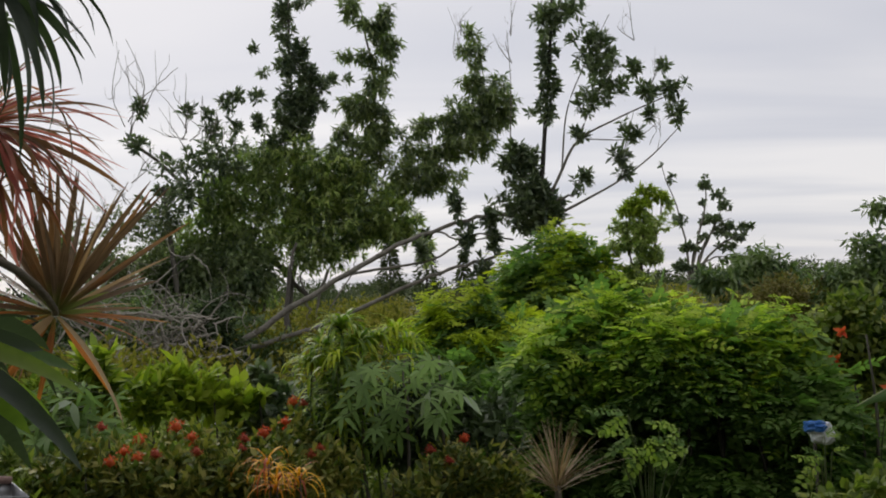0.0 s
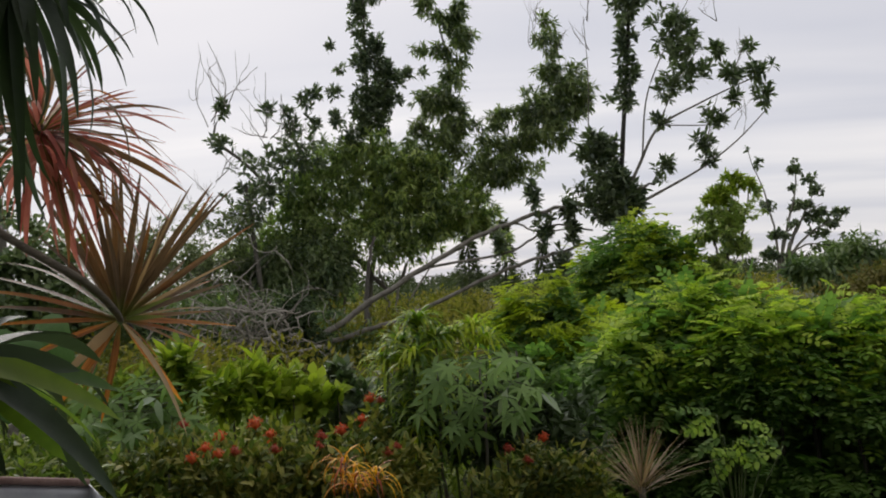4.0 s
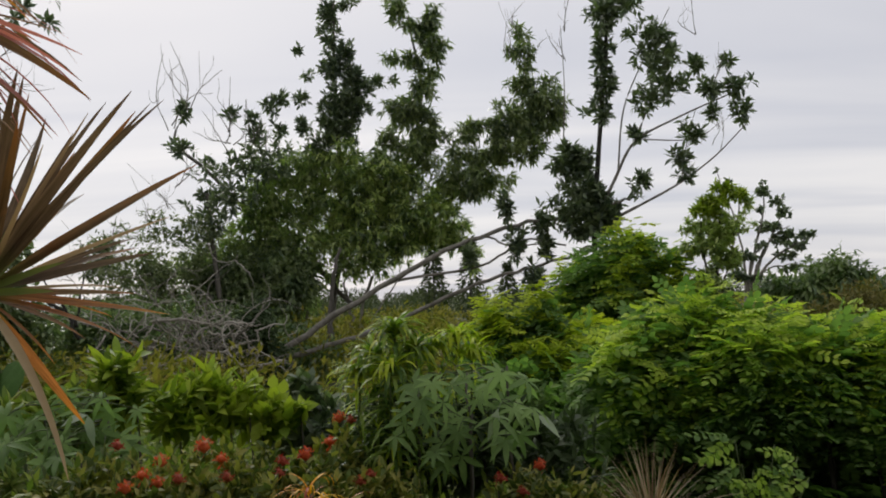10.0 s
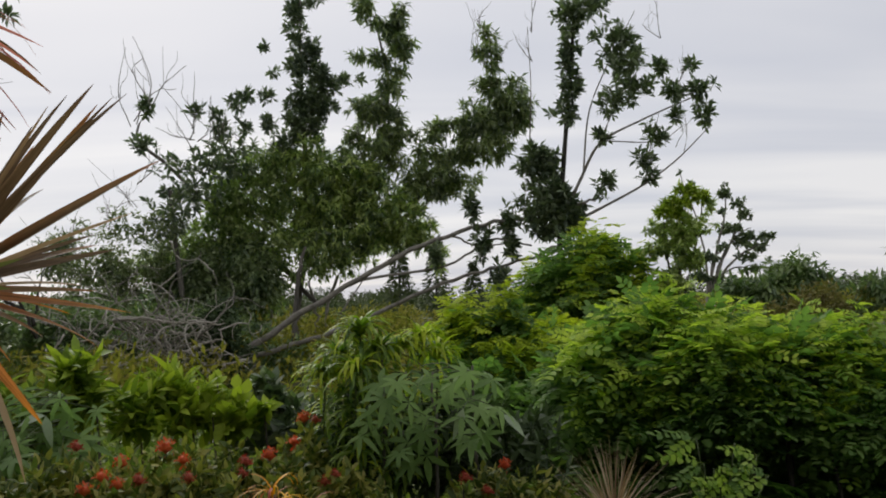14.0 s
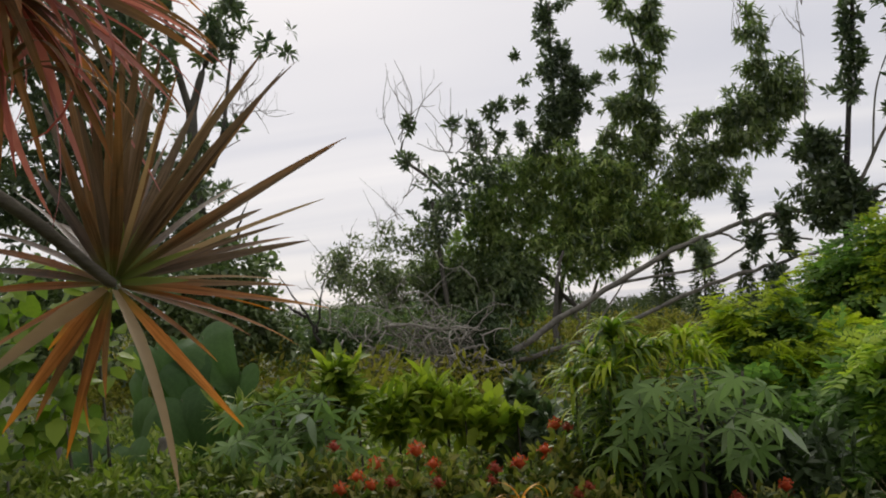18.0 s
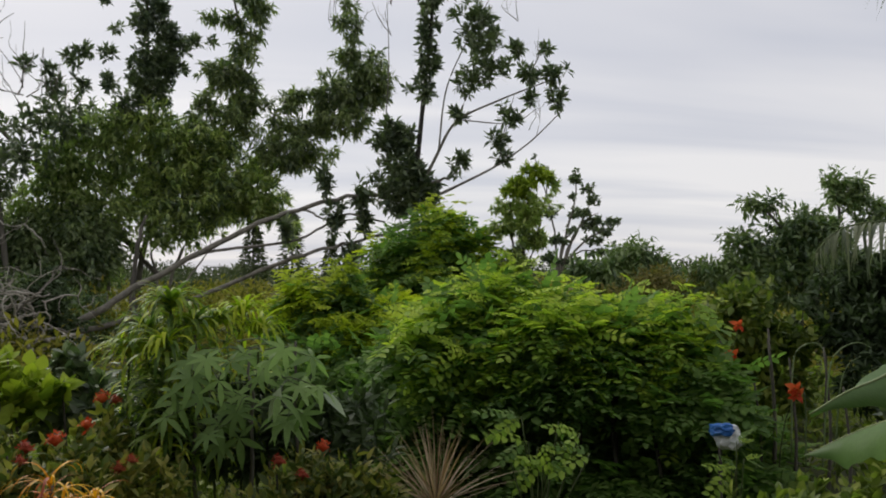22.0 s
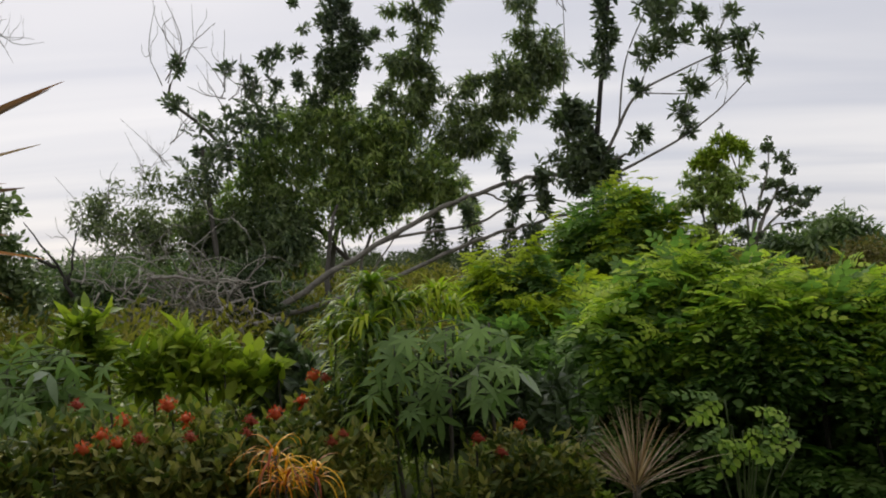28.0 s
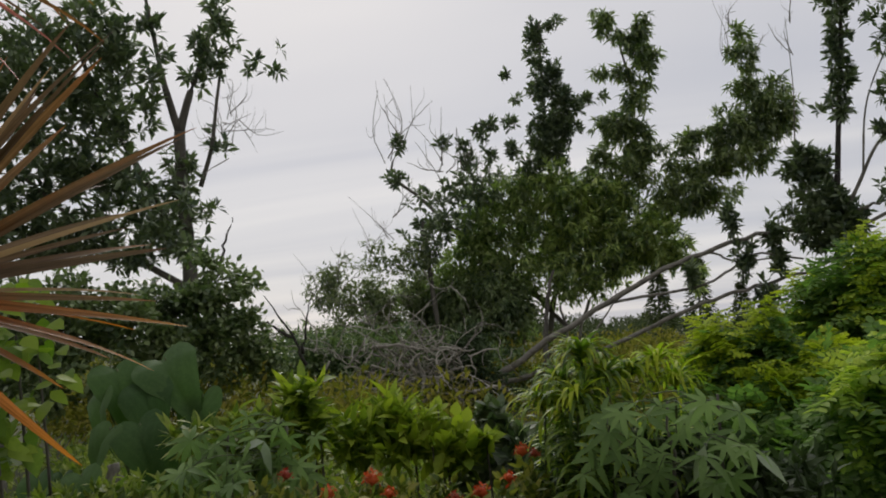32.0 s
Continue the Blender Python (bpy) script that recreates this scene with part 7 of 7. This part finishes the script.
P, A = in_balls([(-2.92, 3.11, 1.88, 0.19, 0.11), (-2.98, 3.06, 1.62, 0.23, 0.13), (-2.89, 3.27, 1.67, 0.16, 0.12), (-2.94, 2.95, 1.40, 0.22, 0.13), (-3.13, 2.90, 1.63, 0.26, 0.26), (-2.84, 3.02, 1.23, 0.19, 0.13), (-3.01, 2.85, 1.19, 0.25, 0.16), (-2.80, 3.21, 1.50, 0.15, 0.13)], 300, r2, 0.4)
for p, a in zip(P, A):
    share("leaf", LIME, facing(p, (a[0] + r2.normal(0, 0.5), -0.4 + r2.normal(0, 0.4), -0.35 + r2.normal(0, 0.4)), (r2.normal(0, 0.3), -0.5, 0.8), r2.uniform(0.08, 0.15)), lime)
for k in range(6):
    p = P[k * 9]
    limb("stem", [(p[0], p[1] + 0.1, 0.0), (p[0] + 0.03, p[1] + 0.06, p[2] * 0.5), tuple(p)], 0.014, 0.005, M_BARK, lime, 8, 6, 0.0, 153 + k)
stump = thing("dead_tree", (-3.41, 3.56, 0.70), "weathered grey dead trunk in the weeds", "stump")
limb("trunk", [(-3.38, 3.55, 0.54), (-3.43, 3.58, 0.81), (-3.46, 3.60, 1.10), (-3.48, 3.60, 1.23)], 0.05, 0.042, M_DEADWOOD, stump, 14, 10, 0.006)
stump2 = thing("tree_stump", (-2.86, 3.79, 0.68), "short weathered stump in the weeds", "stump")
limb("trunk", [(-2.84, 3.78, 0.61), (-2.88, 3.81, 0.86), (-2.93, 3.81, 1.04)], 0.04, 0.03, M_DEADWOOD, stump2, 12, 10, 0.008)

# ---- orange croton ----
croton = thing("croton", (-0.80, 3.25, 0.45), "croton with thin curling orange and yellow leaves", "plant")
CH = [(-0.85, 3.35, 0.77), (-0.74, 3.38, 0.79), (-0.89, 3.36, 0.86)]
rnd = random.Random(161)
for k in range(84):
    h = Vector(CH[k % 3 if k % 5 else 0])
    a = rnd.uniform(0, 6.28)
    end = h + Vector((math.cos(a) * rnd.uniform(0.06, 0.21), math.sin(a) * 0.12, rnd.uniform(-0.15, 0.04)))
    strap_to("leaf", h - Vector((0, 0, rnd.uniform(-0.03, 0.07))), end, rnd.uniform(0.008, 0.013), rnd.uniform(1.8, 3.0), (0, 0, 1), M_CROTONRED if k % 4 == 3 else M_ORANGE, croton, rnd, 1.2)
for h in CH:
    limb("stem", [(h[0], h[1], 0.0), (h[0] + 0.01, h[1], h[2] * 0.5), h], 0.01, 0.006, M_BARK, croton, 8, 6)

# ---- dry spiky plant ----
spiky = thing("spiky_plant", (0.57, 3.78, 0.26), "dry straw-coloured spiky plant", "plant")
SC = Vector((0.61, 3.88, 0.57))
limb("stem", [(SC.x, SC.y, 0.0), (SC.x + 0.01, SC.y, SC.z * 0.5), SC], 0.022, 0.018, M_STEM, spiky, 10, 8)
rnd = random.Random(171)
for k in range(76):
    a, e = rnd.uniform(0, 6.28), rnd.uniform(0.02, 1.5)
    L = rnd.uniform(0.32, 0.46)
    end = SC + Vector((math.cos(a) * math.cos(e), math.sin(a) * math.cos(e), math.sin(e))) * L
    strap_to("leaf", SC - Vector((0, 0, rnd.uniform(0, 0.05))), end, 0.0095, rnd.uniform(0.05, 0.5), (0, 0, 1) if e < 1.2 else (1, 0, 0), M_DRYSPIKE, spiky, rnd, 1.0)
rosette_shrub((0.30, 4.23, 0.08), "low bright weeds beside the spiky plant", [(0.30, 4.35, 0.43, 0.12, 0.08), (0.42, 4.23, 0.42, 0.12, 0.06)], 26, 8, 0.07, M_SHRUB, 172, LEAF_ROUND, "weed_clump")


# ---- banana plant ----
def banana_leaf(owner, pts, w1, w2, fall, seed, mat=None):
    """A banana leaf along the midrib pts: two halves that hang from the rib, pleated between the veins, with a torn and wavy edge."""
    rb = np.random.default_rng(seed)
    n, m = 64, 9
    C = curve_through(pts, n)
    T = unit(np.gradient(C, axis=0))
    side = unit(np.cross(T, (0, 0, 1.0)))
    upv = np.cross(side, T)
    u = np.linspace(0, 1, n)
    prof = np.clip(np.minimum(1, 0.08 + 3.6 * (1 - u)) * np.minimum(1, (0.25 + 3 * u)), 0, 1) * np.sqrt(np.clip(1 - u**5, 0, 1))
    V, F = [], []
    for s, w, down in ((1, w1, fall * 0.25), (-1, w2, fall)):
        base = len(V)
        ph = rb.uniform(0, 6.28, 4)
        tear = 0.05 * (1 + np.sin(u * 15 + ph[0])) + 0.015 * (1 + np.sin(u * 41 + ph[1]))
        for q in rb.uniform(0.1, 0.75, 4):
            tear += rb.uniform(0.1, 0.28) * np.exp(-((u - q) / rb.uniform(0.008, 0.02)) ** 2)
        for i in range(n):
            for j in range(m):
                v = j / (m - 1)
                wave = (0.010 * math.sin(u[i] * 17 + ph[2]) + 0.004 * math.sin(u[i] * 47 + ph[3])) * v**1.5
                reach = w * prof[i] * v * (1 - min(0.6, tear[i]) * v**2)
                bend = down * (0.35 + 0.65 * v) + 0.07 * math.sin(u[i] * 11 + ph[1]) * v
                V.append(C[i] + side[i] * s * reach * math.cos(bend) + upv[i] * (-reach * math.sin(bend) + wave) - T[i] * 0.25 * reach * v * (u[i] - 1))
        for i in range(n - 1):
            for j in range(m - 1):
                a = base + i * m + j
                F += [(a, a + 1, a + m + 1), (a, a + m + 1, a + m)]
    blade = link_mesh("leaf", V, F, mat or M_BANANA, owner, smooth=True)
    blade.data.attributes.new("along", "FLOAT", "POINT").data.foreach_set("value", np.tile(np.repeat(u, m) + np.tile(np.linspace(0, 0.06, m), n), 2).astype(np.float32))
    V, F = tube(pts, 0.012, 0.003, n, 6)
    link_mesh("midrib", V, F, M_MIDRIB, blade, "pale green midrib", smooth=True)


banana = thing("banana_plant", (3.45, 2.08, 0.47), "banana plant with broad arching green leaves", "plant")
BT = Vector((3.59, 2.14, 1.16))
limb("pseudostem", [(BT.x, BT.y, 0.0), (BT.x, BT.y, 0.7), (BT.x, BT.y, BT.z)], 0.09, 0.05, M_GREENSTEM, banana, 12, 12)
banana_leaf(banana, [tuple(BT), (2.81, 2.35, 1.13), (2.71, 2.50, 1.22), (2.64, 2.62, 1.24), (2.28, 2.74, 1.33), (2.14, 2.78, 1.29), (2.02, 2.77, 1.24), (1.89, 2.76, 1.20), (1.74, 2.75, 1.13)], 0.10, 0.17, 0.95, 181)
banana_leaf(banana, [tuple(BT), (2.31, 2.60, 1.17), (2.39, 2.88, 1.11), (2.53, 3.26, 1.01), (2.53, 3.49, 0.92), (2.48, 3.67, 0.82), (2.38, 3.79, 0.72)], 0.10, 0.23, 0.95, 182)
banana_leaf(banana, [tuple(BT), (3.59, 3.40, 1.37), (3.49, 3.50, 1.48), (3.42, 3.65, 1.51), (3.36, 3.78, 1.48), (3.26, 3.90, 1.40), (3.15, 3.98, 1.30)], 0.13, 0.26, 1.0, 184)
banana_leaf(banana, [tuple(BT), (2.53, 2.05, 1.02), (2.48, 2.20, 1.08), (2.44, 2.35, 1.13), (2.41, 2.48, 1.18), (2.38, 2.58, 1.22)], 0.16, 0.32, 1.0, 183, M_BANANALIT)
banana_leaf(banana, [tuple(BT), (3.07, 2.50, 2.03), (2.98, 2.60, 2.06), (2.94, 2.70, 2.06), (2.87, 2.78, 2.00), (2.78, 2.85, 1.88)], 0.2, 0.2, 0.7, 185)


# ---- coconut fronds ----
def frond(owner, pts, leaflet, seed, count=46, droop=0.9, mat=None):
    rb = np.random.default_rng(seed)
    C = curve_through(pts, count)
    T = unit(np.gradient(C, axis=0))
    f = link_mesh("frond", *tube(pts, 0.022, 0.005, 24, 6), M_GREENSTEM, owner, smooth=True)
    sv, sf = strap(1.0, 0.05, droop, 6, 1.3, 0.0, 0.35)
    mesh = raw_mesh("leaflet", sv, sf, mat or M_FROND)
    side = unit(np.cross(T, (0, 0, 1.0)))
    for s in (1, -1):
        way = side * s * 0.8 + T * 0.75 + rb.normal(0, 0.14, T.shape) + (0, 0, -0.25)
        L = leaflet * np.clip(np.sin(np.linspace(0.35, 2.9, count)), 0.25, 1) * rb.uniform(0.65, 1.15, count)
        for k in range(count):
            ob = new("leaflet", mesh)
            ob.parent, ob.matrix_parent_inverse = f, Matrix()
            ob.matrix_basis = f.matrix_world.inverted() @ facing(C[k], way[k], (rb.normal(0, 0.1), 0, 1), L[k])


coconut = thing("coconut_palm", (5.29, 4.57, 0.12), "young coconut palm with drooping grey-green fronds", "palm")
CT = Vector((5.46, 4.63, 1.92))
limb("trunk", [(CT.x, CT.y, 0.0), (CT.x, CT.y, 1.0), tuple(CT)], 0.14, 0.10, M_BARK, coconut, 12, 12)
frond(coconut, [tuple(CT), (5.10, 5.50, 1.93), (4.73, 5.50, 1.99), (4.39, 5.50, 1.98), (4.05, 5.50, 1.97), (3.80, 5.50, 1.90), (3.64, 5.50, 1.75)], 0.6, 191, 76, 1.5)
frond(coconut, [tuple(CT), (5.88, 5.40, 3.53), (5.49, 5.40, 3.95), (5.10, 5.40, 4.09), (4.70, 5.40, 4.10), (4.42, 5.40, 4.01), (4.25, 5.40, 3.87)], 0.8, 192, 92, 0.9, M_TUFT)
frond(coconut, [tuple(CT), (5.42, 5.23, 2.34), (5.28, 5.68, 2.21), (5.11, 5.99, 1.76), (5.03, 6.05, 1.15)], 0.5, 193, 40, 1.4)

for k, pts in enumerate(([(5.44, 5.30, 3.64), (5.21, 5.30, 3.53), (5.11, 5.30, 3.36), (5.12, 5.30, 3.16)], [(5.38, 5.30, 3.54), (5.20, 5.30, 3.33), (5.19, 5.30, 3.11)], [(5.43, 5.30, 3.39), (5.14, 5.30, 3.32), (4.86, 5.30, 3.33)])):
    limb("dry_sheath", pts, 0.09 if k < 2 else 0.015, 0.05 if k < 2 else 0.005, M_DARKBARK, coconut, 12, 8, 0.02, 195 + k, "dark dry sheath hanging in the crown")

# ---- hibiscus ----
hib = thing("hibiscus_bush", (3.08, 5.37, 0.05), "loose hibiscus bush with red flowers", "bush")
r2 = np.random.default_rng(201)
V, F = sprays([(3.40, 6.50, 1.16, 0.22, 0.13), (3.72, 6.50, 1.05, 0.22, 0.13), (3.66, 6.50, 0.76, 0.22, 0.18), (3.44, 6.50, 0.68, 0.18, 0.13), (3.81, 6.50, 0.47, 0.22, 0.18), (3.98, 6.50, 0.70, 0.18, 0.18), (3.62, 6.50, 1.34, 0.22, 0.11), (4.04, 6.50, 1.04, 0.18, 0.18), (3.24, 6.50, 0.97, 0.18, 0.11)], 1100, 8, LEAF_ROUND, 0.085, r2, 0.1, 2.5)
link_mesh("foliage", V, F, M_WEED, hib)
r3 = np.random.default_rng(208)
petal = oval(0.7, 0.25, 0.6)
d = unit(np.stack([np.cos(np.arange(9) * 2.4), np.sin(np.arange(9) * 2.4), r3.uniform(0.1, 1.3, 9)], 1))
HIBISCUS = raw_mesh("flower", *scatter(petal, d * 0.1, d + r3.normal(0, 0.25, d.shape), r3.uniform(0.6, 1.05, 9), None, 0.8, r3), M_FLOWER)
for p, w in (((3.16, 5.75, 1.22), (0.2, -0.9, 0.3)), ((2.98, 5.50, 1.03), (-0.3, -0.8, 0.2)), ((3.00, 4.80, 0.89), (0.1, -0.9, 0.2)), ((3.02, 4.80, 0.85), (-0.4, -0.7, 0.4))):
    share("flower", HIBISCUS, facing(p, Vector(w).cross((0, 0, 1)), w, 0.056), hib)
for k in range(7):
    x, y, z = Vector((3.07, 5.32, 0.85)) + Vector((r2.uniform(-0.4, 0.5), r2.uniform(-0.6, 0.5), r2.uniform(-0.1, 0.4)))
    limb("stem", [(x, y, 0.0), (x + 0.04, y, z * 0.5), (x, y, z)], 0.013, 0.006, M_BARK, hib, 8, 6, 0.0, 202 + k)
for k, p in enumerate(((3.18, 5.78, 1.21), (2.99, 5.53, 1.01), (3.03, 4.83, 0.86))):
    limb("stem", [(p[0], p[1] + 0.25, 0.0), (p[0] + 0.02, p[1] + 0.2, p[2] * 0.6), p], 0.006, 0.003, M_GREENSTEM, hib, 10, 6, 0.012, 212 + k)

rosette_shrub((2.54, 3.49, 0.11), "green weeds beside the litter", [(2.37, 3.50, 0.60, 0.21, 0.09), (2.10, 3.61, 0.54, 0.21, 0.09), (2.94, 3.39, 0.58, 0.29, 0.15), (2.99, 3.86, 0.64, 0.24, 0.16)], 120, 9, 0.08, M_WEED, 205, LEAF_ROUND, "weed_clump")
rosette_shrub((3.21, 3.52, 0.03), "dark shrub under the banana leaves", [(3.36, 3.65, 0.79, 0.31, 0.24), (3.39, 4.13, 0.86, 0.29, 0.21), (3.35, 3.36, 0.65, 0.30, 0.23), (3.87, 4.31, 1.04, 0.40, 0.22)], 200, 10, 0.11, M_TUFT, 206, LEAF_ROUND)

# thin arching grass beside the banana plant
grass = thing("grass_tuft", (3.09, 4.72, 0.42), "few pale arching blades of tall grass", "grass")
for k, pts in enumerate(([(2.98, 4.81, 0.48), (3.04, 4.87, 1.02), (3.09, 4.86, 1.14), (3.16, 4.81, 1.17), (3.20, 4.78, 1.12)], [(3.06, 4.62, 0.45), (3.15, 4.67, 1.00), (3.21, 4.65, 1.14), (3.29, 4.59, 1.19), (3.35, 4.55, 1.16)], [(3.17, 4.67, 0.43), (3.25, 4.71, 0.89), (3.30, 4.70, 1.04), (3.36, 4.66, 1.10)], [(3.09, 4.83, 0.40), (3.14, 4.90, 0.80), (3.11, 4.93, 0.93), (3.06, 4.97, 0.95)])):
    limb("blade", pts, 0.0055, 0.002, M_BLADE, grass, 20, 5, 0.0, 220 + k)
brown = thing("dry_thicket", (5.08, 11.60, 0.86), "brownish dry thicket on the slope of the field", "bush")
r2 = np.random.default_rng(231)
V, F = sprays([(5.11, 11.61, 1.41, 0.48, 0.16), (4.80, 11.52, 1.29, 0.43, 0.16), (5.28, 11.31, 1.29, 0.34, 0.14), (5.05, 11.30, 1.17, 0.60, 0.15)], 330, 10, LEAF_TREE, 0.09, r2, 0.1)
link_mesh("foliage", V, F, M_DRYLEAF, brown)
for k, p in enumerate(((4.91, 11.58, 1.29), (5.14, 11.49, 1.33))):
    limb("stem", [(p[0], p[1] + 0.1, 0.0), (p[0], p[1], p[2] * 0.5), p], 0.02, 0.006, M_BARK, brown, 8, 5, 0.0, 232 + k)

# ---- plastic sack on a stake, litter on the ground ----
sack = thing("plastic_sack", (2.34, 4.50, 0.0), "blue and white plastic sack caught on a stake", "sack")
SP = Vector((2.34, 4.45, 0.72))
V, F = tube([(SP.x, SP.y + 0.05, 0.0), (SP.x, SP.y + 0.05, SP.z * 0.5), (SP.x, SP.y + 0.05, SP.z)], 0.012, 0.01, 5, 6)
link_mesh("stake", V, F, M_BARK, sack)
for nm, mat, off, sc, sd in (("body", M_BAGWHITE, (0.02, 0, -0.03), (0.075, 0.05, 0.075), 1), ("blue_panel", M_BAGBLUE, (-0.03, -0.03, 0.018), (0.075, 0.04, 0.035), 2)):
    bm = bmesh.new()
    bmesh.ops.create_icosphere(bm, subdivisions=3, radius=1.0)
    for v in bm.verts:
        k = 1.0 / max(abs(v.co.x), abs(v.co.y), abs(v.co.z)) ** 0.6 * (0.9 + 0.3 * noise.noise(v.co * 1.9 + Vector((sd * 7, 0, 0))) + 0.2 * noise.noise(v.co * 5.5))
        v.co = Vector((v.co.x * sc[0] * k, v.co.y * sc[1] * k, v.co.z * sc[2] * k)) + SP + Vector(off)
    me = bpy.data.meshes.new(nm)
    bm.to_mesh(me)
    bm.free()
    me.materials.append(mat)
    ob = new(nm, me)
    ob.parent, ob.matrix_parent_inverse = sack, sack.matrix_world.inverted()
r2 = np.random.default_rng(211)
LP = Vector((2.96, 4.26, 0.30))
for k in range(7):
    bm = bmesh.new()
    bmesh.ops.create_icosphere(bm, subdivisions=2, radius=1.0)
    s3 = Vector((r2.uniform(0.04, 0.09), r2.uniform(0.03, 0.06), r2.uniform(0.015, 0.035)))
    for v in bm.verts:
        q = 1 + 0.35 * noise.noise(v.co * 2.0 + Vector((k * 5, 1, 0)))
        v.co = Vector((v.co.x * s3.x * q, v.co.y * s3.y * q, v.co.z * s3.z * q))
    me = bpy.data.meshes.new("litter")
    bm.to_mesh(me)
    bm.free()
    me.materials.append(M_BAGWHITE)
    ob = new("litter", me)
    gx1, gy1 = LP.x + r2.uniform(-0.45, 0.35), LP.y + r2.uniform(-0.2, 0.3)
    ob.matrix_world = Matrix.Translation((gx1, gy1, float(ground_height(gx1, gy1)) + s3.z * 0.8)) @ Euler((0, 0, r2.uniform(0, 6))).to_matrix().to_4x4()
    tagged(ob, "crumpled pale scrap of litter on the soil", "litter", "litter")

# low growth that covers the soil between the beds
V, F = far_row(150, 5.2, 9.0, 0.35, 0.75, 0.8, 9, 0.09, 200, "", "", -1.05, 1.0)
tagged(link_mesh("ground_cover", V, F, M_WEED), "low green ground cover between the shrubs", "ground cover", kind="stuff")
